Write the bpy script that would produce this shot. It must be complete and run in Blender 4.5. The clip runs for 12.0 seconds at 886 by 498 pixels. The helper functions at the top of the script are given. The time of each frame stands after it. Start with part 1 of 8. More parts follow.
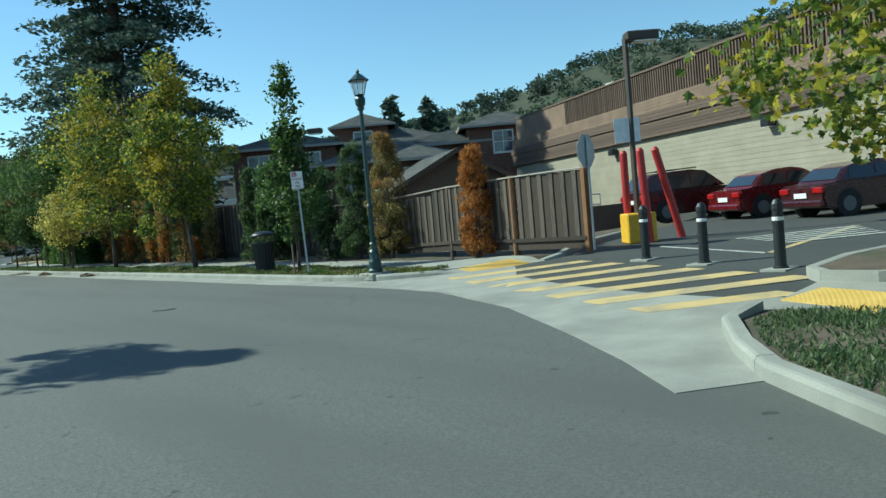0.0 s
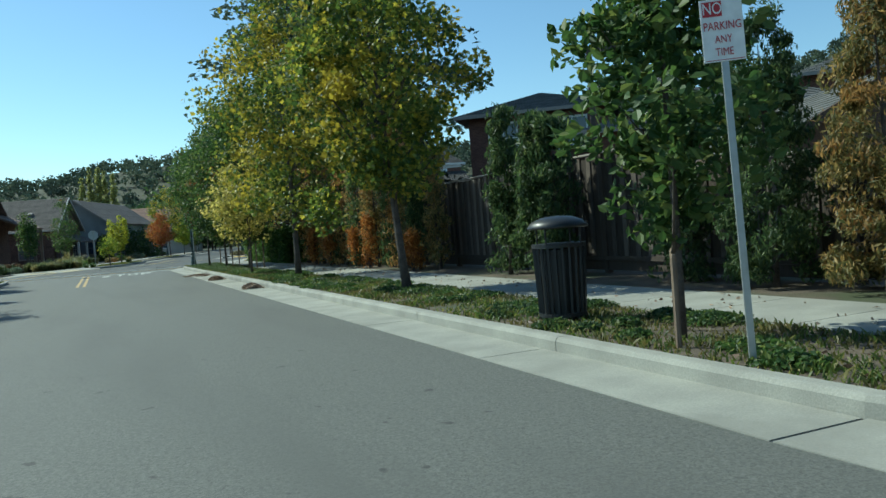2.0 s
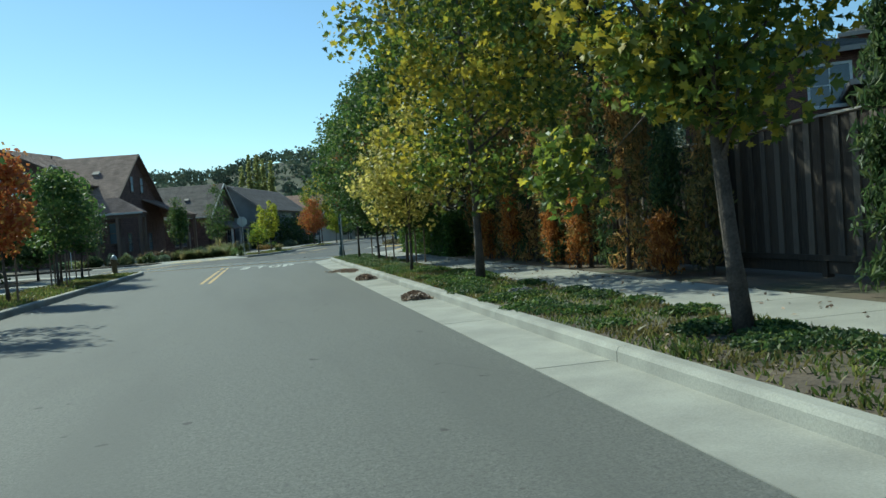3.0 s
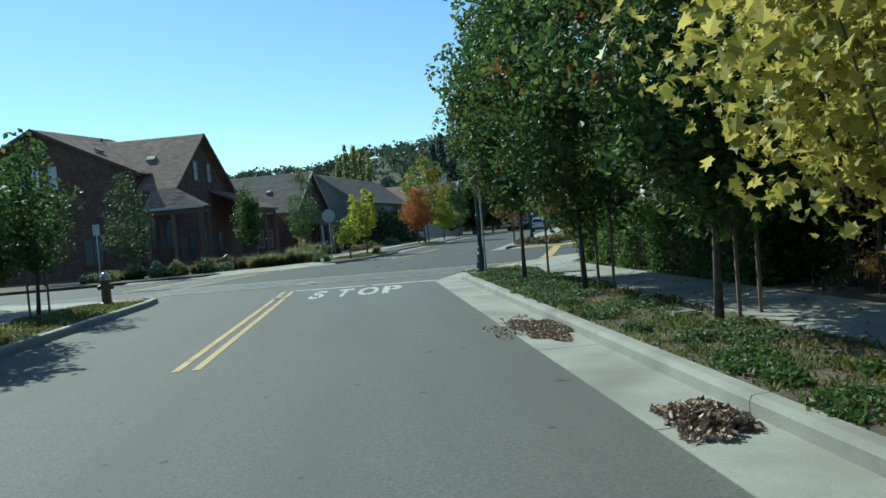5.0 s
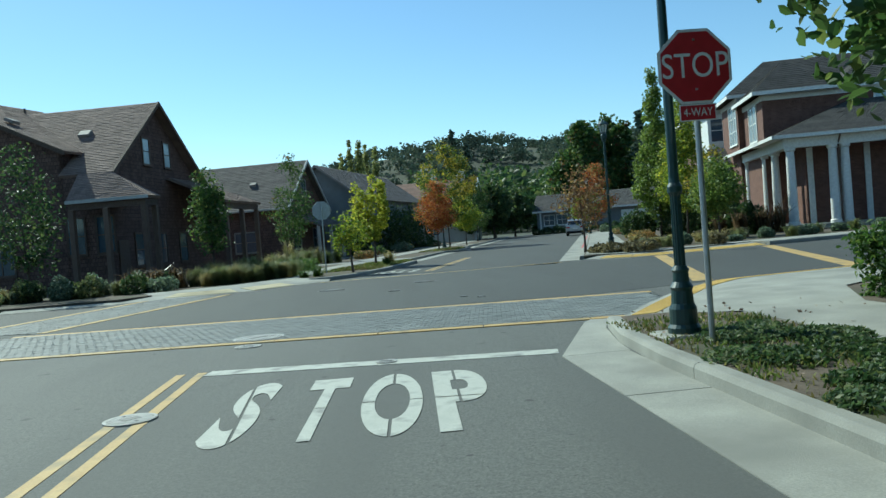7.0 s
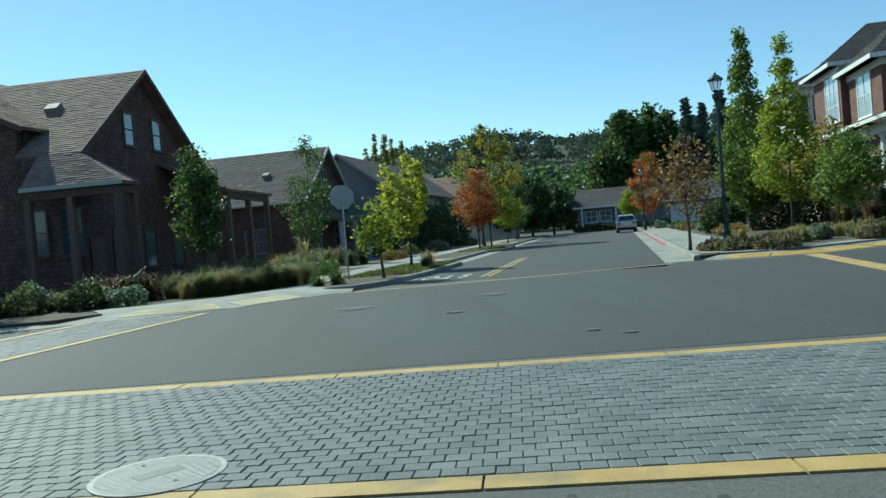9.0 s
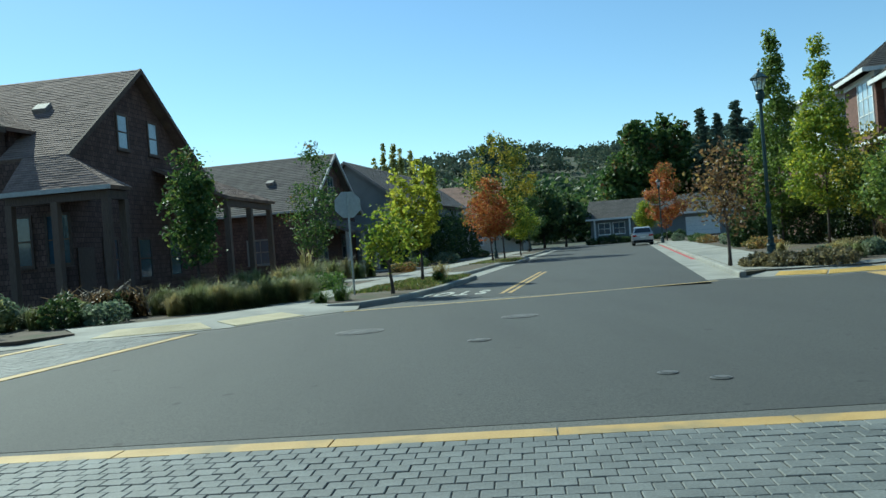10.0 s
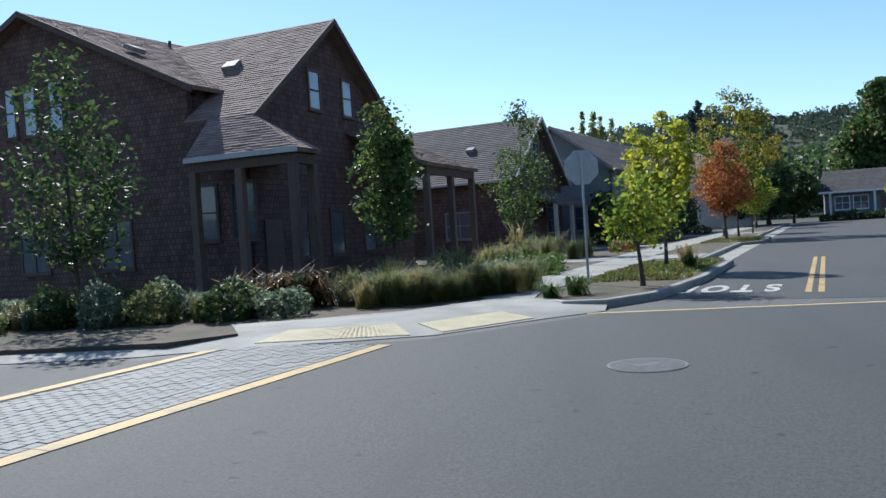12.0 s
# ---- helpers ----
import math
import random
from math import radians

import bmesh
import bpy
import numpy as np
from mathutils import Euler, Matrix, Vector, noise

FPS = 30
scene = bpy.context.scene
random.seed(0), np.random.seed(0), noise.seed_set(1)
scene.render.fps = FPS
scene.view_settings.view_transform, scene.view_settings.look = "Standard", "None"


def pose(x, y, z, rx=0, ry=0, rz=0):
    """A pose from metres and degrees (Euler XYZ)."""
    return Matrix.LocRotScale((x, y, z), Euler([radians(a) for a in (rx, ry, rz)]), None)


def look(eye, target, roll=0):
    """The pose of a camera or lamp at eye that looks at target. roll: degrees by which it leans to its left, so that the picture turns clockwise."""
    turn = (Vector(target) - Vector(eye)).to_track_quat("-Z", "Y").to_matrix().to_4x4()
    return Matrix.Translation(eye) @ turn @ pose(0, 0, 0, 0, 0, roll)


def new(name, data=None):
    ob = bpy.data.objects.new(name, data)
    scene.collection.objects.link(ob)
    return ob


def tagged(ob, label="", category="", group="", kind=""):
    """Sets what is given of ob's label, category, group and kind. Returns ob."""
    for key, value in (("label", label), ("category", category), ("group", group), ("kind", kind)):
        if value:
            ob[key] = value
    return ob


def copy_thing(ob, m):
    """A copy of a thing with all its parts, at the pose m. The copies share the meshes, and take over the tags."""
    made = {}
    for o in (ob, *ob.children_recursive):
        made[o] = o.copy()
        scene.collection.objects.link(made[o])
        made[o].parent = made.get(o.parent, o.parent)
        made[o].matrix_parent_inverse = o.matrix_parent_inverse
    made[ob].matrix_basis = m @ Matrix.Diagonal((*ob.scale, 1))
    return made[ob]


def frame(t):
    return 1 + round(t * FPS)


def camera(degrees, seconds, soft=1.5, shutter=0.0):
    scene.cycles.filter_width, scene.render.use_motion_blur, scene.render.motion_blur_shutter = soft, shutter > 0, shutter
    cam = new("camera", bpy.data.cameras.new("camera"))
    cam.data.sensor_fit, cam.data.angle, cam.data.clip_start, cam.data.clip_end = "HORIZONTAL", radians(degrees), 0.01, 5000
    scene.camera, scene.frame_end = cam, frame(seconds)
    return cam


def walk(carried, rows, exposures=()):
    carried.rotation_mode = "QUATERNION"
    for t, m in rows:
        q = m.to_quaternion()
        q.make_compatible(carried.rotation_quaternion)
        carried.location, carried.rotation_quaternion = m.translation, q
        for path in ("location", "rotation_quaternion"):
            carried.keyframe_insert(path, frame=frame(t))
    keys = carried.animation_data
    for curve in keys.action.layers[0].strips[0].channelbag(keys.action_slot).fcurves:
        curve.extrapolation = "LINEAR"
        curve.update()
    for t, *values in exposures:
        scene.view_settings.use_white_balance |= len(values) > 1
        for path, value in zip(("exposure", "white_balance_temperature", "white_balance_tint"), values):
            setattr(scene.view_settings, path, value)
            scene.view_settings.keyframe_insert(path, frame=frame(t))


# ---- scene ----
cam = camera(58.8, 12.0)
EXPOSURES = [(0.0, 0.44, 5740, -15), (1.2, 0.37, 5710, -14), (2.6, 0.33, 5900, -13), (3.5, 0.32, 5770, -13), (5.4, 0.31, 5660, -13), (9.6, 0.31, 5700, -14), (10.3, 0.4, 5680, -11), (11.0, 0.5, 5660, 1), (11.5, 0.42, 5700, 4), (12.0, 0.55, 5720, 9)]
PATH = [
    (0, (-5.43, -62.629, 1.568), (-4.154, -61.092, 1.469), -5.0),
    (0.5, (-3.563, -59.36, 1.484), (-2.345, -57.776, 1.411), -4.9),
    (1, (-1.852, -55.863, 1.452), (-0.73, -54.208, 1.388), -4.9),
    (1.5, (-0.361, -52.209, 1.417), (0.603, -50.458, 1.354), -4.3),
    (2, (0.761, -48.61, 1.393), (1.556, -46.776, 1.332), -4.4),
    (2.5, (1.636, -44.616, 1.403), (2.231, -42.707, 1.339), -4.7),
    (3, (1.894, -40.592, 1.378), (2.333, -38.642, 1.317), -4.1),
    (3.5, (2.109, -36.431, 1.468), (2.414, -34.455, 1.407), -4.2),
    (3.7, (2.167, -34.745, 1.484), (2.437, -32.764, 1.43), -4.3),
    (5.3, (2.287, -21.49, 1.579), (2.476, -19.499, 1.521), -4.8),
    (5.5, (2.297, -19.888, 1.589), (2.482, -17.897, 1.53), -4.8),
    (6, (2.237, -16.187, 1.549), (2.433, -14.198, 1.491), -4.6),
    (6.5, (2.204, -12.796, 1.512), (2.4, -10.806, 1.464), -4.5),
    (7, (2.167, -9.806, 1.501), (2.35, -7.815, 1.457), -4.5),
    (9, (1.818, -1.786, 1.352), (1.938, 0.21, 1.313), -4.8),
    (9.5, (1.767, -0.584, 1.364), (1.887, 1.412, 1.333), -4.6),
    (10, (1.739, 0.439, 1.382), (1.842, 2.436, 1.373), -4.4),
    (10.5, (1.653, 1.545, 1.431), (1.715, 3.544, 1.454), -4.6),
    (11, (1.436, 2.744, 1.454), (1.399, 4.744, 1.478), -4.5),
    (11.5, (1.026, 4.143, 1.496), (0.84, 6.134, 1.489), -4.1),
    (12, (0.432, 5.594, 1.537), (0.054, 7.558, 1.494), -3.7),
]
walk(cam, [(t, look(eye, target, roll)) for t, eye, target, roll in PATH], EXPOSURES)


# ---- light ----
SUN_AZ = 37.0     # degrees to the left of +y
SUN_EL = 42.0
world = bpy.data.worlds.new("world")
scene.world = world
world.use_nodes = True
wn = world.node_tree.nodes
sky = wn.new("ShaderNodeTexSky")
sky.sky_type = "NISHITA"
sky.sun_disc = False
sky.sun_elevation = radians(SUN_EL)
sky.sun_rotation = radians(-SUN_AZ)
sky.air_density, sky.dust_density, sky.ozone_density = 1.0, 0.15, 3.0
world.node_tree.links.new(sky.outputs[0], wn["Background"].inputs[0])
wn["Background"].inputs[1].default_value = 0.11
sun = new("sun", bpy.data.lights.new("sun", "SUN"))
sun.data.energy, sun.data.angle, sun.data.color = 4.6, radians(0.53), (1.0, 0.93, 0.82)
_az, _el = radians(SUN_AZ), radians(SUN_EL)
sun.matrix_world = look((-math.sin(_az) * math.cos(_el) * 100, math.cos(_az) * math.cos(_el) * 100, math.sin(_el) * 100), (0, 0, 0))


# ---- materials ----
def nodes_of(name):
    m = bpy.data.materials.new(name)
    m.use_nodes = True
    return m, m.node_tree.nodes, m.node_tree.links, m.node_tree.nodes["Principled BSDF"]


def ramp(n, stops):
    r = n.new("ShaderNodeValToRGB")
    while len(r.color_ramp.elements) < len(stops):
        r.color_ramp.elements.new(0.5)
    for e, (p, c) in zip(r.color_ramp.elements, stops):
        e.position, e.color = p, (*c, 1)
    return r


def surface(name, dark, light, scale=3.0, fine=60.0, rough=0.8, bump=0.3, metal=0.0, patch=None, patch_scale=0.4, vary=0.0, spec=0.5, coords="Object", laid=None):
    """A material with grain at two scales, optional stains and a change from piece to piece."""
    m, n, k, b = nodes_of(name)
    tc = n.new("ShaderNodeTexCoord")
    big, small = n.new("ShaderNodeTexNoise"), n.new("ShaderNodeTexNoise")
    big.inputs["Scale"].default_value, big.inputs["Detail"].default_value = scale, 5
    small.inputs["Scale"].default_value, small.inputs["Detail"].default_value = fine, 3
    for t in (big, small):
        k.new(tc.outputs[coords], t.inputs["Vector"])
    mix = n.new("ShaderNodeMix")
    mix.inputs[0].default_value = 0.45
    k.new(big.outputs[0], mix.inputs[2])
    k.new(small.outputs[0], mix.inputs[3])
    r = ramp(n, [(0.34, dark), (0.66, light)])
    k.new(mix.outputs[0], r.inputs[0])
    col = r.outputs[0]
    if patch:
        st = n.new("ShaderNodeTexNoise")
        st.inputs["Scale"].default_value, st.inputs["Detail"].default_value = patch_scale, 6
        k.new(tc.outputs[coords], st.inputs["Vector"])
        f = ramp(n, [(0.5, (0, 0, 0)), (0.68, (1, 1, 1))])
        k.new(st.outputs[0], f.inputs[0])
        mm = n.new("ShaderNodeMix")
        mm.data_type = "RGBA"
        k.new(f.outputs[0], mm.inputs[0])
        k.new(col, mm.inputs[6])
        mm.inputs[7].default_value = (*patch, 1)
        col = mm.outputs[2]
    if vary:
        oi = n.new("ShaderNodeObjectInfo")
        ge = n.new("ShaderNodeNewGeometry")
        ad = n.new("ShaderNodeMath")
        ad.operation = "ADD"
        k.new(oi.outputs["Random"], ad.inputs[0])
        k.new(ge.outputs["Random Per Island"], ad.inputs[1])
        mr = n.new("ShaderNodeMapRange")
        mr.inputs["From Max"].default_value = 2.0
        mr.inputs["To Min"].default_value, mr.inputs["To Max"].default_value = 1 - vary, 1 + vary
        k.new(ad.outputs[0], mr.inputs["Value"])
        hs = n.new("ShaderNodeHueSaturation")
        k.new(mr.outputs[0], hs.inputs["Value"])
        k.new(col, hs.inputs["Color"])
        col = hs.outputs[0]
    if laid:
        # courses of pieces: width, height, joint, depth of tone
        sx, ad, cx = n.new("ShaderNodeSeparateXYZ"), n.new("ShaderNodeMath"), n.new("ShaderNodeCombineXYZ")
        k.new(tc.outputs[coords], sx.inputs[0])
        k.new(sx.outputs[0], ad.inputs[0])
        k.new(sx.outputs[1], ad.inputs[1])
        k.new(ad.outputs[0], cx.inputs[0])
        k.new(sx.outputs[2], cx.inputs[1])
        br = n.new("ShaderNodeTexBrick")
        br.inputs["Scale"].default_value = 1.0
        br.inputs["Brick Width"].default_value, br.inputs["Row Height"].default_value = laid[0], laid[1]
        br.inputs["Mortar Size"].default_value = laid[2]
        lo = 1 - laid[3]
        br.inputs["Color1"].default_value, br.inputs["Color2"].default_value = (lo, lo, lo, 1), (1, 1, 1, 1)
        br.inputs["Mortar"].default_value = (laid[4], laid[4], laid[4], 1)
        k.new(cx.outputs[0], br.inputs["Vector"])
        ml = n.new("ShaderNodeMix")
        ml.data_type, ml.blend_type = "RGBA", "MULTIPLY"
        ml.inputs[0].default_value = 1.0
        k.new(col, ml.inputs[6])
        k.new(br.outputs["Color"], ml.inputs[7])
        col = ml.outputs[2]
    k.new(col, b.inputs["Base Color"])
    b.inputs["Roughness"].default_value, b.inputs["Metallic"].default_value = rough, metal
    b.inputs["Specular IOR Level"].default_value = spec
    if bump:
        bp = n.new("ShaderNodeBump")
        bp.inputs["Strength"].default_value, bp.inputs["Distance"].default_value = bump, 0.01
        k.new(small.outputs[0], bp.inputs["Height"])
        k.new(bp.outputs[0], b.inputs["Normal"])
    return m


def plank_wood(name, dark, light, along=(1, 1, 0.08), own=0.28):
    """Weathered boards: grain drawn out along the board, each board its own tone."""
    m, n, k, b = nodes_of(name)
    tc, mp, no = n.new("ShaderNodeTexCoord"), n.new("ShaderNodeMapping"), n.new("ShaderNodeTexNoise")
    mp.inputs["Scale"].default_value = tuple(25 * a for a in along)
    no.inputs["Scale"].default_value, no.inputs["Detail"].default_value = 2.0, 5
    k.new(tc.outputs["Object"], mp.inputs["Vector"])
    k.new(mp.outputs[0], no.inputs["Vector"])
    oi, ge = n.new("ShaderNodeObjectInfo"), n.new("ShaderNodeNewGeometry")
    ad = n.new("ShaderNodeMath")
    ad.operation = "ADD"
    k.new(oi.outputs["Random"], ad.inputs[0])
    k.new(ge.outputs["Random Per Island"], ad.inputs[1])
    ad2 = n.new("ShaderNodeMath")
    ad2.operation = "MULTIPLY_ADD"
    ad2.inputs[1].default_value = own
    k.new(ad.outputs[0], ad2.inputs[0])
    k.new(no.outputs[0], ad2.inputs[2])
    r = ramp(n, [(0.42, dark), (1.05, light)])
    k.new(ad2.outputs[0], r.inputs[0])
    k.new(r.outputs[0], b.inputs["Base Color"])
    b.inputs["Roughness"].default_value = 0.85
    bp = n.new("ShaderNodeBump")
    bp.inputs["Strength"].default_value, bp.inputs["Distance"].default_value = 0.4, 0.01
    k.new(no.outputs[0], bp.inputs["Height"])
    k.new(bp.outputs[0], b.inputs["Normal"])
    return m


def leaf(name, stops, patch=None, patch_scale=0.6, through_share=0.5, rough=0.5, turned=0.58, gloss=0.4):
    """Leaves: each its own tone, some turning colour in drifts, light shining through."""
    m, n, k, b = nodes_of(name)
    stops = [(p, tuple(v * 1.35 for v in c)) for p, c in stops]
    ge, tc = n.new("ShaderNodeNewGeometry"), n.new("ShaderNodeTexCoord")
    no = n.new("ShaderNodeTexNoise")
    no.inputs["Scale"].default_value, no.inputs["Detail"].default_value = patch_scale, 3
    k.new(tc.outputs["Object"], no.inputs["Vector"])
    r = ramp(n, stops)
    k.new(ge.outputs["Random Per Island"], r.inputs[0])
    col = r.outputs[0]
    if patch:
        ad = n.new("ShaderNodeMath")
        ad.operation = "MULTIPLY_ADD"
        ad.inputs[1].default_value = 0.16
        k.new(ge.outputs["Random Per Island"], ad.inputs[0])
        k.new(no.outputs[0], ad.inputs[2])
        f = ramp(n, [(turned, (0, 0, 0)), (turned + 0.08, (1, 1, 1))])
        k.new(ad.outputs[0], f.inputs[0])
        mm = n.new("ShaderNodeMix")
        mm.data_type = "RGBA"
        k.new(f.outputs[0], mm.inputs[0])
        k.new(col, mm.inputs[6])
        mm.inputs[7].default_value = (*patch, 1)
        col = mm.outputs[2]
    k.new(col, b.inputs["Base Color"])
    b.inputs["Roughness"].default_value = rough
    b.inputs["Specular IOR Level"].default_value = gloss
    tr, mx = n.new("ShaderNodeBsdfTranslucent"), n.new("ShaderNodeMixShader")
    k.new(col, tr.inputs[0])
    mx.inputs[0].default_value = through_share
    k.new(b.outputs[0], mx.inputs[1])
    k.new(tr.outputs[0], mx.inputs[2])
    k.new(mx.outputs[0], n["Material Output"].inputs[0])
    return m


def plain(name, colour, rough=0.5, metal=0.0, coat=0.0, bump=0.0):
    return_m, n, k, b = nodes_of(name)
    no = n.new("ShaderNodeTexNoise")
    no.inputs["Scale"].default_value, no.inputs["Detail"].default_value = 9.0, 4
    tc = n.new("ShaderNodeTexCoord")
    k.new(tc.outputs["Object"], no.inputs["Vector"])
    r = ramp(n, [(0.3, tuple(c * 0.86 for c in colour)), (0.7, tuple(min(1, c * 1.08) for c in colour))])
    k.new(no.outputs[0], r.inputs[0])
    k.new(r.outputs[0], b.inputs["Base Color"])
    rr = n.new("ShaderNodeMapRange")
    rr.inputs["To Min"].default_value, rr.inputs["To Max"].default_value = max(0.02, rough - 0.08), min(1, rough + 0.1)
    k.new(no.outputs[0], rr.inputs["Value"])
    k.new(rr.outputs[0], b.inputs["Roughness"])
    b.inputs["Metallic"].default_value, b.inputs["Coat Weight"].default_value = metal, coat
    return return_m


def asphalt(name, dark, light, worn, tar):
    """Road surface: stones, drifts of wear along the lane, dark specks and fine cracks."""
    m, n, k, b = nodes_of(name)
    tc = n.new("ShaderNodeTexCoord")

    def noise_at(scale, detail, stretch=None):
        t = n.new("ShaderNodeTexNoise")
        t.inputs["Scale"].default_value, t.inputs["Detail"].default_value = scale, detail
        src = tc.outputs["Object"]
        if stretch:
            mp = n.new("ShaderNodeMapping")
            mp.inputs["Scale"].default_value = stretch
            k.new(src, mp.inputs["Vector"])
            src = mp.outputs[0]
        k.new(src, t.inputs["Vector"])
        return t.outputs[0]

    def blend(fac, a, colour):
        mm = n.new("ShaderNodeMix")
        mm.data_type = "RGBA"
        k.new(fac, mm.inputs[0])
        k.new(a, mm.inputs[6])
        mm.inputs[7].default_value = (*colour, 1)
        return mm.outputs[2]

    stones = n.new("ShaderNodeTexVoronoi")
    stones.inputs["Scale"].default_value = 85
    k.new(tc.outputs["Object"], stones.inputs["Vector"])
    grey = n.new("ShaderNodeRGBToBW")
    k.new(stones.outputs["Color"], grey.inputs[0])
    mix = n.new("ShaderNodeMix")
    mix.inputs[0].default_value = 0.55
    k.new(grey.outputs[0], mix.inputs[2])
    k.new(noise_at(28, 4), mix.inputs[3])
    r = ramp(n, [(0.25, dark), (0.72, light)])
    k.new(mix.outputs[0], r.inputs[0])
    lane = ramp(n, [(0.46, (0, 0, 0)), (0.66, (0.75, 0.75, 0.75))])
    k.new(noise_at(0.7, 5, (1.0, 0.16, 1.0)), lane.inputs[0])
    col = blend(lane.outputs[0], r.outputs[0], worn)
    speck = ramp(n, [(0.70, (0, 0, 0)), (0.73, (0.8, 0.8, 0.8))])
    k.new(noise_at(3.6, 2), speck.inputs[0])
    col = blend(speck.outputs[0], col, tar)
    warp = n.new("ShaderNodeMix")
    warp.data_type = "VECTOR"
    warp.inputs[0].default_value = 0.09
    wob = n.new("ShaderNodeTexNoise")
    wob.inputs["Scale"].default_value, wob.inputs["Detail"].default_value = 1.7, 5
    k.new(tc.outputs["Object"], wob.inputs["Vector"])
    k.new(tc.outputs["Object"], warp.inputs[4])
    k.new(wob.outputs["Color"], warp.inputs[5])
    cell = n.new("ShaderNodeTexVoronoi")
    cell.feature = "DISTANCE_TO_EDGE"
    cell.inputs["Scale"].default_value = 0.42
    k.new(warp.outputs[1], cell.inputs["Vector"])
    line = ramp(n, [(0.0, (1, 1, 1)), (0.0055, (0, 0, 0))])
    k.new(cell.outputs["Distance"], line.inputs[0])
    some = ramp(n, [(0.57, (0, 0, 0)), (0.68, (0.45, 0.45, 0.45))])
    k.new(noise_at(0.35, 2), some.inputs[0])
    mul = n.new("ShaderNodeMath")
    mul.operation = "MULTIPLY"
    k.new(line.outputs[0], mul.inputs[0])
    k.new(some.outputs[0], mul.inputs[1])
    col = blend(mul.outputs[0], col, tar)
    k.new(col, b.inputs["Base Color"])
    b.inputs["Roughness"].default_value = 0.82
    bp = n.new("ShaderNodeBump")
    bp.inputs["Strength"].default_value, bp.inputs["Distance"].default_value = 0.55, 0.006
    k.new(grey.outputs[0], bp.inputs["Height"])
    k.new(bp.outputs[0], b.inputs["Normal"])
    return m


M_ASPHALT = asphalt("asphalt", (0.062, 0.064, 0.058), (0.138, 0.139, 0.125), (0.082, 0.083, 0.076), (0.034, 0.034, 0.032))
M_ASPHALT_DARK = asphalt("dark_asphalt", (0.03, 0.032, 0.03), (0.078, 0.08, 0.073), (0.044, 0.045, 0.042), (0.02, 0.02, 0.019))
M_CONCRETE = surface("concrete", (0.225, 0.222, 0.196), (0.35, 0.345, 0.3), 1.6, 70, 0.85, 0.25, patch=(0.195, 0.192, 0.168), patch_scale=0.5, vary=0.08)
M_SOIL = surface("soil", (0.055, 0.042, 0.03), (0.13, 0.10, 0.07), 2.0, 30, 0.95, 0.8, patch=(0.05, 0.06, 0.025), patch_scale=0.7)
M_DRYGROUND = surface("dry_ground", (0.032, 0.04, 0.022), (0.065, 0.07, 0.038), 0.4, 12, 0.95, 0.6, patch=(0.035, 0.045, 0.024), patch_scale=0.05)
M_YELLOW_PAINT = surface("yellow_paint", (0.38, 0.245, 0.075), (0.5, 0.345, 0.13), 3, 60, 0.7, 0.3, patch=(0.27, 0.21, 0.1), patch_scale=2.2)
M_PALE_YELLOW = surface("pale_yellow_paint", (0.45, 0.33, 0.14), (0.58, 0.43, 0.19), 3, 60, 0.7, 0.3, patch=(0.3, 0.26, 0.18), patch_scale=1.6)
M_WHITE_PAINT = surface("white_road_paint", (0.36, 0.365, 0.32), (0.52, 0.525, 0.465), 3, 60, 0.7, 0.3, patch=(0.2, 0.2, 0.18), patch_scale=3.0)
M_TACTILE_PALE = surface("worn_tactile", (0.40, 0.34, 0.2), (0.52, 0.45, 0.28), 3, 50, 0.75, 0.2)
M_TACTILE = surface("tactile_yellow", (0.54, 0.34, 0.07), (0.66, 0.45, 0.12), 3, 50, 0.7, 0.2)
M_PAVER = surface("paver", (0.085, 0.094, 0.09), (0.17, 0.18, 0.17), 2.0, 60, 0.7, 0.4, vary=0.25)
M_SAND = surface("joint_sand", (0.022, 0.024, 0.022), (0.05, 0.052, 0.048), 3, 60, 0.95, 0.4)
M_GREEN_IRON = plain("green_iron", (0.009, 0.038, 0.036), 0.4, 0.0, 0.2)
M_BLACK_IRON = plain("black_iron", (0.012, 0.014, 0.016), 0.45, 0.0, 0.1)
M_STEEL = plain("galvanised_steel", (0.42, 0.44, 0.45), 0.45, 0.8)
M_CAST = plain("cast_iron", (0.36, 0.355, 0.335), 0.65, 0.1)
M_SIGN_BACK = plain("sign_aluminium", (0.42, 0.45, 0.47), 0.5, 0.5)
M_SIGN_RED = plain("sign_red", (0.42, 0.02, 0.03), 0.4)
M_SIGN_WHITE = plain("sign_white", (0.78, 0.78, 0.76), 0.4)
M_WHITE = plain("white_trim", (0.74, 0.74, 0.71), 0.55)
M_RED_PAINT = plain("red_paint", (0.42, 0.03, 0.03), 0.5)
M_BOX_YELLOW = plain("yellow_box_paint", (0.72, 0.42, 0.03), 0.55)
M_BROWN_POLE = plain("brown_pole", (0.06, 0.045, 0.035), 0.6)
M_GLASS_DARK = plain("window_glass", (0.06, 0.09, 0.12), 0.08, 0.0, 0.6)
# pale blue base colour paints the sky's reflection into the glass
M_GLASS_SKY = plain("sky_tinted_window_glass", (0.42, 0.5, 0.56), 0.15, 0.0, 0.5)
M_RUBBER = plain("rubber", (0.015, 0.015, 0.015), 0.8)
# tree and recess shade put into the dark boards, sunlight into paler battens
M_FENCE_SHADED = plank_wood("shaded_fence_wood", (0.009, 0.007, 0.005), (0.06, 0.043, 0.031), own=0.4)
M_BATTEN_SUNLIT = plank_wood("sunlit_batten_wood", (0.014, 0.011, 0.009), (0.115, 0.092, 0.074), own=0.5)
M_POST_WOOD = plank_wood("orange_post_wood", (0.13, 0.06, 0.024), (0.29, 0.14, 0.058))
